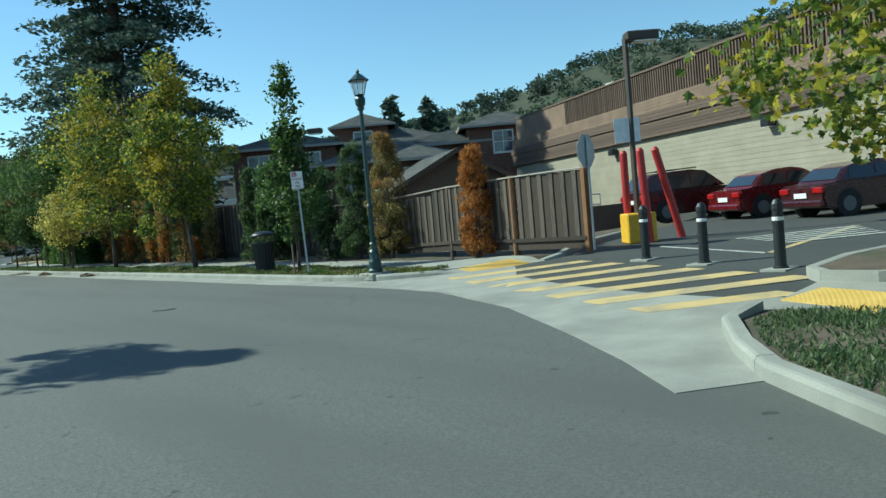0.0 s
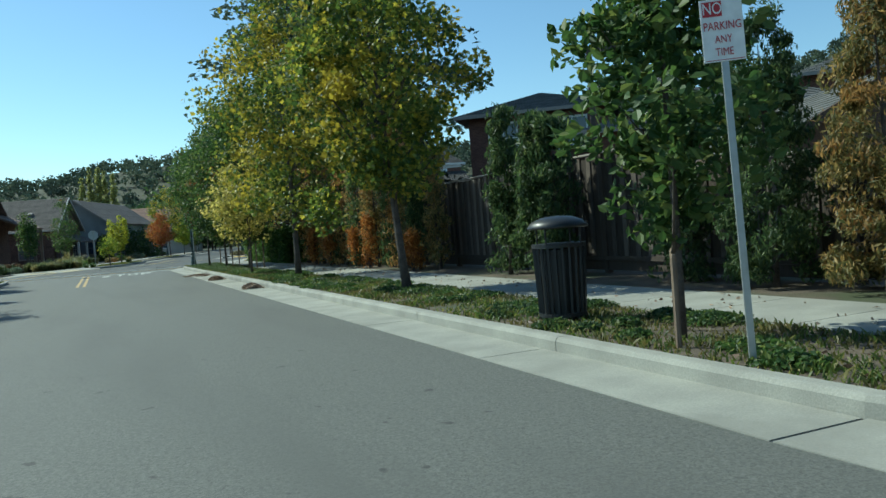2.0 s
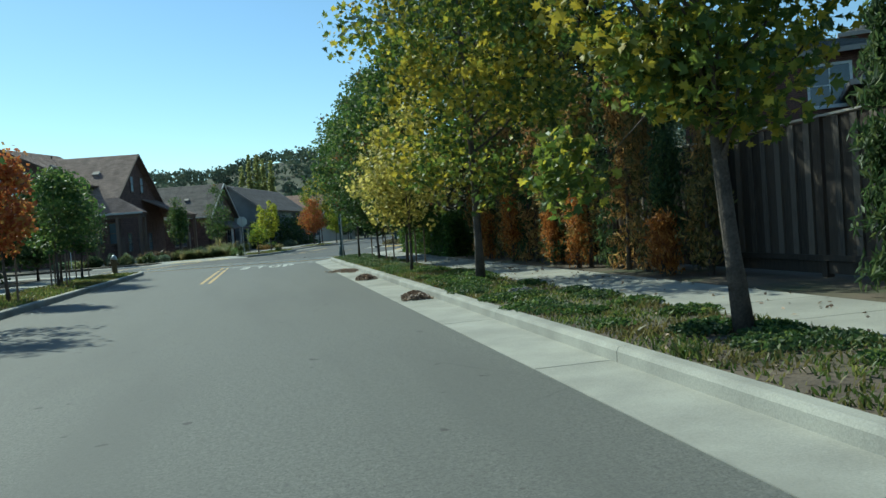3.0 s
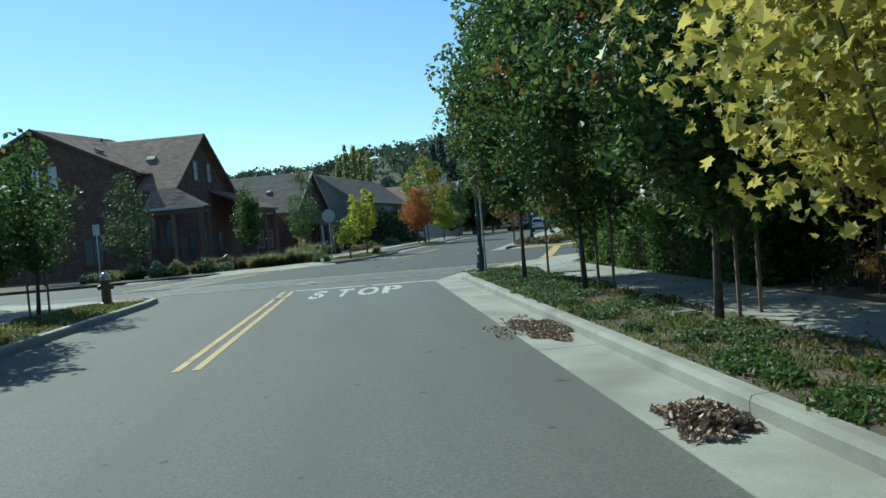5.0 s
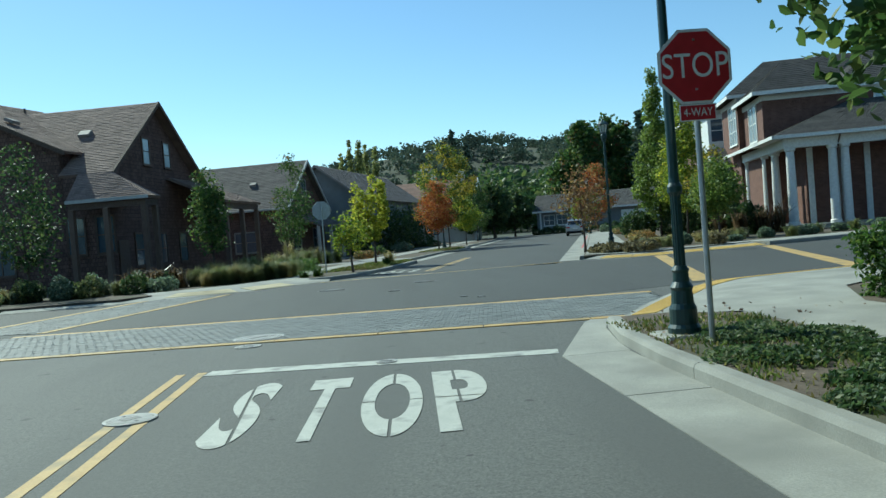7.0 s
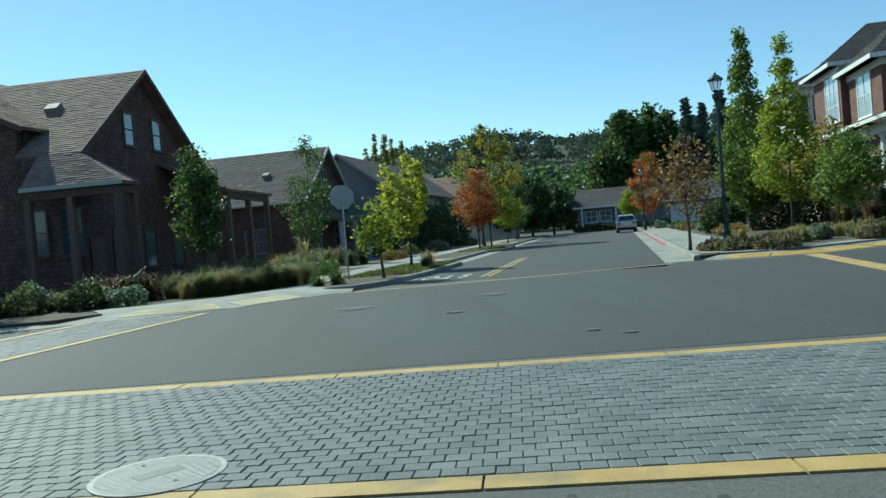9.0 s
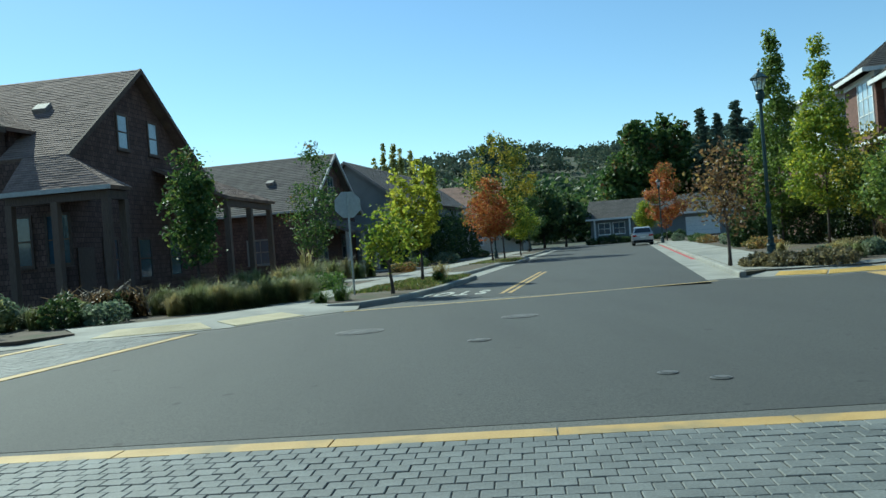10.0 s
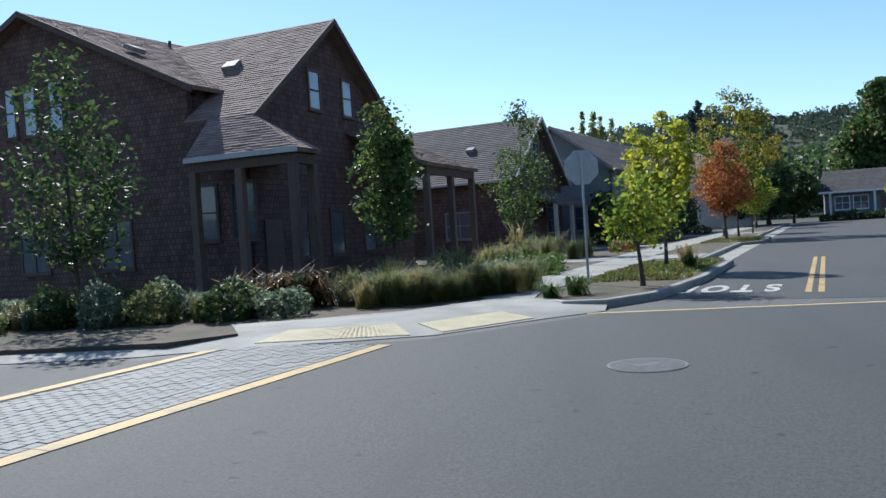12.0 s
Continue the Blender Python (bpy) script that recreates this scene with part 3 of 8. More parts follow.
KERB_S = [(4.6, -58.35), (3.7, -58.2), (2.85, -58.0), (2.1, -58.1), (1.2, -58.75), (0.4, -59.45), (-0.5, -60.7), (-3.2, -65.2), (-8, -73)]
BLOCK_S = KERB_S[2:] + [(12, -80), (16, -63.5), (6.0, -60.9), (3.3, -59.6)]
EDGE_NW = [(-9.5, 15.6), (-6.2, 15.9), (-4.7, 16.5), (-3.2, 16.75), (-2.0, 17.05), (-0.4, 18.6), (0.55, 19.3)]
KERB_NW = [(-0.75, 20.75), (-0.2, 19.9), (0.6, 19.85), (1.55, 20.9), far(3.5, -2.3), far(9.5, -2.3), far(11.0, -3.4), far(24, -3.4), far(25, -2.5), far(31, -2.5), far(32, -3.4), far(75, -3.4)]
BLOCK_NW = KERB_NW + [(-10, 110), (-90, 110), (-90, 14), (-40, 15.6), (-10, 16.2), (-6.0, 16.4), (-5.2, 17.2), (-5.9, 18.4), (-4.6, 18.7), (-3.0, 19.4), (-1.7, 20.9)]
KERB_NE = [far_east(80, 5.9), far_east(0.8, 5.9), (10.6, 19.2), (11.6, 18.4), (13.2, 18.2), (17.5, 19.3), (60, 25)]
BLOCK_NE = KERB_NE[:2] + [(10.9, 20.0), (11.9, 19.4), (13.3, 19.2), (17.2, 20.3), (60, 26)] + [(60, 110), (31, 110)]


def structure(name, bm, material, label, category):
    return tagged(part(name, bm, material), label, category, kind="structure")


def draped(outline, zf, material, name, label, category, step=1.0, lift=0.0, skirt=0.0):
    """A sheet over an outline, following the ground's height."""
    bm = bmesh.new()
    bm.faces.new([bm.verts.new((x, y, 0)) for x, y in outline])
    xs, ys = [p[0] for p in outline], [p[1] for p in outline]
    for axis, lo, hi in ((0, min(xs), max(xs)), (1, min(ys), max(ys))):
        t = math.ceil(lo / step) * step
        while t < hi:
            co, no = [0, 0, 0], [0, 0, 0]
            co[axis], no[axis] = t, 1
            bmesh.ops.bisect_plane(bm, geom=bm.verts[:] + bm.edges[:] + bm.faces[:], plane_co=co, plane_no=no)
            t += step
    for v in bm.verts:
        v.co.z = zf(v.co.x, v.co.y) + lift
    bmesh.ops.recalc_face_normals(bm, faces=bm.faces)
    if sum(f.normal.z for f in bm.faces) < 0:
        bmesh.ops.reverse_faces(bm, faces=bm.faces)
    if skirt:
        r = bmesh.ops.extrude_edge_only(bm, edges=[e for e in bm.edges if e.is_boundary])
        for v in r["geom"]:
            if isinstance(v, bmesh.types.BMVert):
                v.co.z -= skirt
    return tagged(part(name, bm, material), label, category, kind="structure")


# terrain: one sheet to the horizon, rising into wooded hills
HILL = [(-180, 25), (-120, 24), (-60, 26), (-30, 36), (-12, 47), (-5, 51), (2, 61), (6, 66), (11, 67), (14, 62), (25, 61), (40, 68), (45, 81), (50, 97), (59, 115), (66, 122), (80, 124), (95, 110), (120, 60), (150, 30), (180, 25)]


def hill_height(x, y):
    r, a = math.hypot(x, y + 10), math.degrees(math.atan2(x, y + 10))
    h = np.interp(a, [p[0] for p in HILL], [p[1] for p in HILL])
    t = min(1, max(0, (r - 270) / 370))
    k = t * t * (3 - 2 * t)
    return h * k * (1 + 0.03 * math.sin(a * 0.35) + 0.025 * math.sin(a * 0.83 + 1))


bm = bmesh.new()
RR = [0, 40, 80, 140, 210, 270, 320, 360, 400, 440, 480, 520, 560, 600, 640, 720, 900, 1500, 3000]
prev = None
for r in RR:
    row = [bm.verts.new((r * math.sin(radians(a)), r * math.cos(radians(a)) - 10, -0.03 + (hill_height(r * math.sin(radians(a)), r * math.cos(radians(a)) - 10) if r < 1000 else 14))) for a in range(0, 360, 4)] if r else [bm.verts.new((0, -10, -0.03))]
    if prev:
        for i in range(90):
            if len(prev) == 1:
                bm.faces.new((prev[0], row[(i + 1) % 90], row[i]))
            else:
                bm.faces.new((prev[i], prev[(i + 1) % 90], row[(i + 1) % 90], row[i]))
    prev = row
bmesh.ops.recalc_face_normals(bm, faces=bm.faces)
if sum(f.normal.z for f in bm.faces) < 0:
    bmesh.ops.reverse_faces(bm, faces=bm.faces)
structure("ground", bm, M_DRYGROUND, "dry grass ground rising into wooded hills", "ground")

structure("road", prism([(-60, -62), (-60, 20), (-12, 22), far(90, -8), far(90, 8), (62, 26), (62, -43), (30, -45), (8, -49), (4.6, -49.5), (0.6, -60), (-8, -76), (-30, -76)], -0.25, 0.0), M_ASPHALT, "worn grey asphalt street with faint patches", "road")
structure("road_crossing", prism([(-30, 7.4), (-5, 7.35), (6.5, 5.75), (9.0, 6.3), (13.2, 7.0), (60, 10), (60, 24.5), (17.5, 19.0), (11.5, 18.0), (9.5, 19.3), (0.7, 19.1), (-2, 16.7), (-6, 15.6), (-30, 14.5)], -0.2, 0.004), M_ASPHALT_DARK, "darker asphalt in the middle of the crossing", "road")
structure("road_far", prism([far(-0.6, -2.2), far_east(-0.6, 5.1), far_east(95, 5.1), far(95, -2.6), far(33, -2.6), far(12, -2.6)], -0.2, 0.004), M_ASPHALT_DARK, "dark asphalt street rising gently between houses", "road")

APRON_OUT = [(4.2, -45.22), (4.3, -47.5), (4.25, -49.4), (4.0, -51.4), (2.9, -54.0), (1.45, -56.5), (0.5, -58.0), (-0.3, -59.1)]
APRON_IN = [(3.75, -58.0), (3.72, -57.2), (3.95, -55.95), (4.3, -54.75), (4.7, -53.6), (5.15, -52.5), (5.75, -51.4), (6.45, -50.7), (6.95, -50.15)]


def apron_height(x, y):
    return lot(x, y) * min(1.0, near_line(x, y, APRON_OUT) / 1.1)


draped(APRON_OUT + [(0.6, -59.6), (1.3, -58.9), (2.2, -58.2), (2.95, -58.05)] + APRON_IN + [(6.35, -49.4), (6.1, -48.9), (5.92, -48.6), (5.28, -47.2), (4.99, -45.22)], apron_height, M_CONCRETE, "driveway_apron", "pale concrete apron and gutter at the car park entrance", "pavement", 0.6, 0.008, 0.15)
draped(list(reversed(APRON_IN)) + [(4.6, -58.4), (9, -59.5), (30, -62), (60, -62), (60, -20), (33, -20), (28, -38), (22, -46), (13, -48.8), (10, -49.7), (8.1, -50.6), (7.75, -50.5)], lot, M_ASPHALT_DARK, "car_park", "rising dark asphalt car park", "road", 2.0, 0.002, 0.4)

for name, outline, label in (("verge_east", BLOCK_E, "raised planted ground beside the street"), ("verge_west", BLOCK_W, "raised planted ground across the street"), ("verge_south", BLOCK_S, "planted corner island with dry grass"), ("garden_northwest", BLOCK_NW, "garden ground in front of the brown houses"), ("garden_northeast", BLOCK_NE, "garden ground in front of the brick house")):
    structure(name, prism(outline, -0.2, 0.14), M_SOIL, label, "ground")
draped([(6.15, -47.9), (5.86, -48.1), (5.42, -47.1), (5.14, -45.1), (6.9, -45.1), (6.9, -46.0), (6.35, -47.6)], lot_edge, M_SOIL, "verge_corner", "bare earth of the verge by the ramp", "ground", 1.0, 0.145, 0.3)
draped([(8.58, -46.0), (8.58, -45.1), (14.5, -45.1), (13.2, -48.4), (10.2, -49.3), (8.75, -50.1), (8.55, -49.2), (8.8, -47.5)], lot_edge, M_SOIL, "fence_border", "bare earth border under the fence", "ground", 1.0, 0.15, 0.3)


# kerbs: poured stones with open joints
def kerb(name, line, label, piece=3.8, red=None, gap=0.012, width=0.15, top=0.155, ground_f=None):
    root = thing(name, label, "kerb", kind="structure")
    pts = [Vector(p) for p in line]
    seg = [(b - a).length for a, b in zip(pts, pts[1:])]
    total = sum(seg)
    n = max(1, round(total / piece))

    def at(s):
        for a, b, l in zip(pts, pts[1:], seg):
            if s <= l + 1e-6:
                return a + (b - a) * (s / l), (b - a).normalized()
            s -= l
        return pts[-1], (pts[-1] - pts[-2]).normalized()

    for i in range(n):
        s0, s1 = total * i / n + gap / 2, total * (i + 1) / n - gap / 2
        cuts, acc = [s0], 0.0
        for l in seg:
            acc += l
            if s0 + 0.05 < acc < s1 - 0.05:
                cuts.append(acc)
        cuts.append(s1)
        bm, prev = bmesh.new(), None
        for s in cuts:
            p, d = at(s)
            q, d2 = at(min(total, s + 0.02))
            d = (d + d2).normalized()
            nx, ny = d.y, -d.x
            g = ground_f(p.x, p.y) if ground_f else 0.0
            row = [bm.verts.new((p.x + nx * o, p.y + ny * o, z + (g if z > 0 else 0))) for o, z in ((-0.025, -0.15), (-0.02, top - 0.045), (0.0, top - 0.008), (0.03, top), (width, top), (width, -0.15))]
            if prev:
                for j in range(5):
                    bm.faces.new((prev[j], prev[j + 1], row[j + 1], row[j]))
            else:
                first = row
            prev = row
        bm.faces.new(first)
        bm.faces.new(list(reversed(prev)))
        bmesh.ops.recalc_face_normals(bm, faces=bm.faces)
        part("kerb_stone", bm, M_RED_PAINT if red and red[0] < s0 < red[1] else M_CONCRETE, root)
    return root


kerb("kerb_east", [(6.24, -49.15)] + KERB_E[1:], "pale concrete kerb with open joints", ground_f=lambda x, y: lot_edge(x, y) - 0.13 * max(0.0, 1 - math.hypot(x - 6.24, y + 49.15) / 0.35))
kerb("kerb_car_park", [(13.4, -48.5), (10.3, -49.45), (9.0, -50.15), (8.1, -50.55), (7.55, -50.5)], "concrete kerb curving round the end of the fence", 2.2, ground_f=lambda x, y: lot(x, y) + min(0.0, (x - 9.0) * 0.075))
kerb("kerb_west", list(reversed(KERB_W[2:])), "pale concrete kerb across the street")
kerb("kerb_south", list(reversed(KERB_S[2:])), "curved pale concrete kerb of the corner island", 2.6, ground_f=lambda x, y: lot(x, y))
ISLAND = [(9.5, -58.4), (6.2, -57.75), (5.1, -57.75), (4.75, -58.1), (4.7, -58.7), (5.0, -59.7), (8.0, -60.9)]
draped(ISLAND, lot, M_SOIL, "island_bed", "planted bed in the car park corner", "ground", 1.0, 0.14, 0.4)
kerb("kerb_island", ISLAND, "concrete kerb round the car park bed", 2.2, ground_f=lambda x, y: lot(x, y))
kerb("kerb_northwest", list(reversed(KERB_NW)), "concrete kerb stepping round planted pits", 3.0)
kerb("kerb_northeast", [far_east(0.8, 5.9), far_east(80, 5.9)], "concrete kerb along the far street", 3.0)
kerb("kerb_side_street", [(60, 25), (17.5, 19.3)], "concrete kerb along the side street", 3.0)
structure("kerb_red_line", strip([far_east(14, 5.83), far_east(50, 5.83)], 0.16, 0.0135), M_RED_PAINT, "faded red no-stopping paint along the kerb", "road paint")
# gutters
root = thing("gutter_east", "concrete gutter pan along the kerb", "gutter", kind="structure")
ys = np.arange(-45.2, -1.0, 3.8)
for y in ys:
    part("gutter_slab", prism([(4.2, y + 0.01), (4.965, y + 0.01), (4.965, min(-1.2, y + 3.79)), (4.2, min(-1.2, y + 3.79))], -0.1, 0.008), M_CONCRETE, root)
part("gutter_slab", prism([(4.2, -1.19), (4.985, -1.19), (5.05, -0.6), (5.3, 0.75), (5.75, 2.0), (5.75, 2.4), (5.2, 1.5)], -0.1, 0.008), M_CONCRETE, root)
root = thing("gutter_far", "concrete gutter along the far street", "gutter", kind="structure")
for s in np.arange(0.6, 60, 4.0):
    part("gutter_slab", prism([far_east(s, 5.1), far_east(s + 3.98, 5.1), far_east(s + 3.98, 5.89), far_east(s, 5.89)][::-1], -0.1, 0.012), M_CONCRETE, root)
for s in np.arange(11.5, 60, 4.0):
    part("gutter_slab", prism([far(s, -3.39), far(s + 3.98, -3.39), far(s + 3.98, -2.6), far(s, -2.6)][::-1], -0.1, 0.012), M_CONCRETE, root)

# pavements
root = thing("pavement_east", "pale concrete pavement of square slabs", "pavement", kind="structure")
for y in np.arange(-46.0, -2.6, 1.55):
    part("paving_slab", prism([(6.9, y), (8.58, y), (8.58, y + 1.535), (6.9, y + 1.535)], 0.0, 0.162), M_CONCRETE, root)
part("paving_slab", prism([(6.9, -2.6), (8.58, -2.6), (8.6, 0.0), (6.95, 0.1)], 0.0, 0.162), M_CONCRETE, root)


def ramp_height(edge):
    return lambda x, y: min(0.16, 0.012 + 0.11 * near_line(x, y, edge))


def RAMP_SE(x, y):
    return lot_edge(x, y) + min(0.162, 0.02 + 0.07 * near_line(x, y, [(6.35, -49.4), (6.75, -50.05), (7.75, -50.5)]))


RAMP_E = ramp_height([(5.5, 1.1)] + EDGE_E)
RAMP_NW = ramp_height(EDGE_NW)
RAMP_NE = ramp_height([(10.1, 19.73), (10.6, 19.2), (11.6, 18.4), (13.2, 18.2), (17.5, 19.3)])
RAMP_W = ramp_height([(-4.35, 0.9), (-4.6, 1.7), (-5.7, 2.6), (-8, 3.2)])
draped([(6.95, 0.1), (8.6, 0.0), (9.6, 2.0), (13.2, 4.3), (36, 5.8), (36, 8.1)] + EDGE_E[:5][::-1] + [(5.5, 1.15), (6.3, 0.75)], RAMP_E, M_CONCRETE, "pavement_corner", "wide pale concrete corner sloping down to the crosswalks", "pavement", 0.8)
draped([(6.9, -46.0), (8.58, -46.0), (8.8, -47.5), (8.55, -49.2), (7.75, -50.5), (6.75, -50.05), (6.35, -49.4), (6.25, -48.9), (5.9, -48.15), (6.15, -47.9), (6.35, -47.6)], RAMP_SE, M_CONCRETE, "pavement_ramp", "pale concrete ramp down to the crosswalk", "pavement", 0.5, 0.0, 0.2)
draped([(2.95, -58.05), (3.7, -58.0), (4.75, -57.95), (6.0, -58.3), (9.0, -59.5), (9.0, -61.7), (6.0, -60.85), (3.3, -59.55)], lot, M_CONCRETE, "pavement_island", "pale concrete path across the corner island", "pavement", 0.7, 0.03, 0.1)
root = thing("pavement_west", "concrete pavement across the street", "pavement", kind="structure")
for y in np.arange(-26, 0.2, 1.55):
    part("paving_slab", prism([(-7.9, y), (-6.2, y), (-6.2, y + 1.535), (-7.9, y + 1.535)], 0.0, 0.162), M_CONCRETE, root)
draped([(-7.9, -0.3), (-6.2, -0.3), (-5.6, 0.2), (-4.25, 0.4), (-4.6, 1.7), (-5.7, 2.6), (-8, 3.2), (-30, 4.6), (-30, 2.6), (-9, 1.4)], RAMP_W, M_CONCRETE, "pavement_corner_west", "pale concrete corner sloping down to the crosswalk", "pavement", 0.8)
root = thing("pavement_northwest", "pale concrete pavement winding past planting", "pavement", kind="structure")
draped(EDGE_NW + [(0.6, 19.85), (-0.2, 19.9), (-0.75, 20.75), (-1.7, 20.9), (-3.0, 19.4), (-4.6, 18.7), (-5.9, 18.4), (-5.2, 17.2), (-6.0, 16.4), (-9.5, 16.2)], RAMP_NW, M_CONCRETE, "pavement_corner_northwest", "pale concrete corner sloping down to the crosswalks", "pavement", 0.7)
for i, s in enumerate(np.arange(0.2, 60, 1.8)):
    o = -5.1 if s < 12 else -5.6
    part("paving_slab", prism([far(s, o - 1.6), far(s + 1.78, o - 1.6), far(s + 1.78, o), far(s, o)][::-1], 0.0, 0.162), M_CONCRETE, root)
part("paving_slab", prism([far(0.15, -6.7), far(0.15, -5.15), (-0.75, 20.8), (-1.7, 20.95)][::-1], 0.0, 0.159), M_CONCRETE, root)
for s0, s1 in ((11.8, 14.4), (24.9, 27.0), (40, 43)):
    part("paving_slab", prism([far(s0, -14), far(s1, -14), far(s1, -3.6), far(s0, -3.6)][::-1], 0.0, 0.158), M_CONCRETE, root, "driveway panel")
root = thing("pavement_northeast", "concrete pavement beside the red kerb", "pavement", kind="structure")
for s in np.arange(1.5, 60, 1.8):
    part("paving_slab", prism([far_east(s, 6.1), far_east(s + 1.78, 6.1), far_east(s + 1.78, 8.1), far_east(s, 8.1)][::-1], 0.0, 0.16), M_CONCRETE, root)
part("paving_slab", prism([(10.9, 20.0), (11.9, 19.4), (13.3, 19.2), (17.2, 20.3), (17.5, 19.5), (40, 22.6), (40, 24.2), (17.2, 21.1), (13.4, 20.2), (12.2, 20.6)], 0.0, 0.158), M_CONCRETE, root)


# tactile pads with their domes
def tactile(name, quad, nx, ny, label, zf=None, base=0.155, mat=M_TACTILE, rise=0.007):
    zf = zf or (lambda x, y: 0.0)
    root = thing(name, label, "tactile paving", kind="structure")
    q = [Vector((*p, 0)) for p in quad]
    bm = bmesh.new()
    vs = [bm.verts.new((p.x, p.y, base + 0.012 + zf(p.x, p.y))) for p in q] + [bm.verts.new((p.x, p.y, base - 0.06 + zf(p.x, p.y))) for p in q]
    bm.faces.new(vs[:4])
    for i in range(4):
        bm.faces.new((vs[i], vs[4 + i], vs[4 + (i + 1) % 4], vs[(i + 1) % 4]))
    bmesh.ops.recalc_face_normals(bm, faces=bm.faces)
    part("pad", bm, mat, root)
    verts, faces = [], []
    for i in range(nx):
        for j in range(ny):
            u, v = (i + 0.5) / nx, (j + 0.5) / ny
            p = (q[0] * (1 - u) + q[1] * u) * (1 - v) + (q[3] * (1 - u) + q[2] * u) * v
            z = base + 0.012 + zf(p.x, p.y)
            k = len(verts)
            for r, h in ((0.026, 0.0), (0.014, rise)):
                verts += [(p.x + r * math.cos(a * math.pi / 3), p.y + r * math.sin(a * math.pi / 3), z + h) for a in range(6)]
            faces += [(k + a, k + (a + 1) % 6, k + 6 + (a + 1) % 6, k + 6 + a) for a in range(6)] + [tuple(k + 6 + a for a in range(6))]
    tagged(from_arrays("domes", verts, faces, mat, root), kind="stuff")


tactile("tactile_pad_east", [(6.42, -49.45), (7.6, -50.4), (8.1, -48.9), (6.75, -48.45)], 22, 18, "yellow domed tactile pad at the ramp", RAMP_SE, 0.0)
tactile("tactile_pad_south", [(3.45, -58.05), (2.98, -59.3), (3.7, -59.65), (4.2, -58.2)], 18, 10, "yellow domed tactile pad on the island", lot, 0.03)
tactile("tactile_pad_corner", [(5.95, 1.62), (6.25, 1.35), (8.45, 4.45), (8.05, 4.75)], 6, 50, "curved yellow domed tactile strip", RAMP_E, 0.0)
tactile("tactile_pad_corner", [(8.1, 4.8), (8.45, 4.45), (9.55, 5.5), (9.3, 6.05)], 6, 24, "curved yellow domed tactile strip", RAMP_E, 0.0)
tactile("tactile_pad_corner", [(9.35, 6.08), (9.55, 5.5), (13.45, 6.05), (13.4, 6.65)], 7, 60, "straight yellow domed tactile strip", RAMP_E, 0.0)
draped([(10.1, 19.73), (10.6, 19.2), (11.6, 18.4), (13.2, 18.2), (17.5, 19.3), (17.3, 20.35), (13.3, 19.3), (11.95, 19.5), (10.95, 20.1)], RAMP_NE, M_CONCRETE, "pavement_corner_northeast", "pale concrete corner sloping down to the crosswalks", "pavement", 0.6, 0.0, 0.15)
tactile("tactile_pad_northeast", [(10.75, 19.2), (11.65, 18.5), (11.95, 18.95), (11.1, 19.65)], 16, 8, "curved yellow domed tactile strip", RAMP_NE, 0.0)
tactile("tactile_pad_northeast", [(11.7, 18.47), (13.2, 18.28), (13.25, 18.85), (12.0, 18.95)], 22, 8, "curved yellow domed tactile strip", RAMP_NE, 0.0)
tactile("tactile_pad_northeast", [(13.25, 18.3), (17.4, 19.36), (17.3, 19.9), (13.3, 18.86)], 60, 8, "straight yellow domed tactile strip", RAMP_NE, 0.0)
tactile("tactile_pad_west", [(-5.65, 2.45), (-4.65, 1.6), (-5.1, 1.1), (-6.1, 1.9)], 16, 9, "yellow domed tactile pad", RAMP_W, 0.0)
tactile("tactile_pad_northwest", [(-4.7, 16.7), (-2.35, 17.05), (-2.75, 17.75), (-4.45, 17.5)], 30, 9, "worn pale yellow domed tactile pad", RAMP_NW, 0.0, M_TACTILE_PALE, 0.0025)
tactile("tactile_pad_northwest", [(-1.9, 17.25), (-0.6, 18.55), (-1.2, 19.0), (-2.4, 17.8)], 18, 8, "worn pale yellow domed tactile pad", RAMP_NW, 0.0, M_TACTILE_PALE, 0.0025)


# ---- road markings ----
def paint(name, bm, material, label):
    return tagged(part(name, bm, material), label, "road marking", kind="structure")


for x in (0.0, -0.26):
    paint("centre_line", strip([(x, -13.7), (x, 0.05)], 0.11, 0.005), M_YELLOW_PAINT, "half of a worn double yellow centre line")
paint("stop_line", strip([(0.08, -0.06), (4.25, -0.8)], 0.33, 0.006), M_WHITE_PAINT, "white stop line across the lane")
for o in (-0.1, 0.12):
    paint("centre_line", strip([far(0.5, o), far(12.0, o)], 0.11, 0.009), M_YELLOW_PAINT, "half of a double yellow centre line")
paint("crosswalk_edge_line", strip([(0.25, 19.05), (4.8, 18.95), (9.35, 19.3)], 0.13, 0.009), M_PALE_YELLOW, "thin pale line across the far street")
paint("crosswalk_edge_line", strip([(9.25, 6.6), (9.6, 7.6), (12.7, 18.2)], 0.42, 0.009), M_YELLOW_PAINT, "broad yellow edge of the side crosswalk")
paint("crosswalk_edge_line", strip([(13.1, 7.1), (17.2, 18.9)], 0.42, 0.009), M_YELLOW_PAINT, "broad yellow edge of the side crosswalk")
paint("side_stop_line", strip([(15.3, 7.8), (17.2, 13.2)], 0.33, 0.009), M_WHITE_PAINT, "white stop line in the side street")

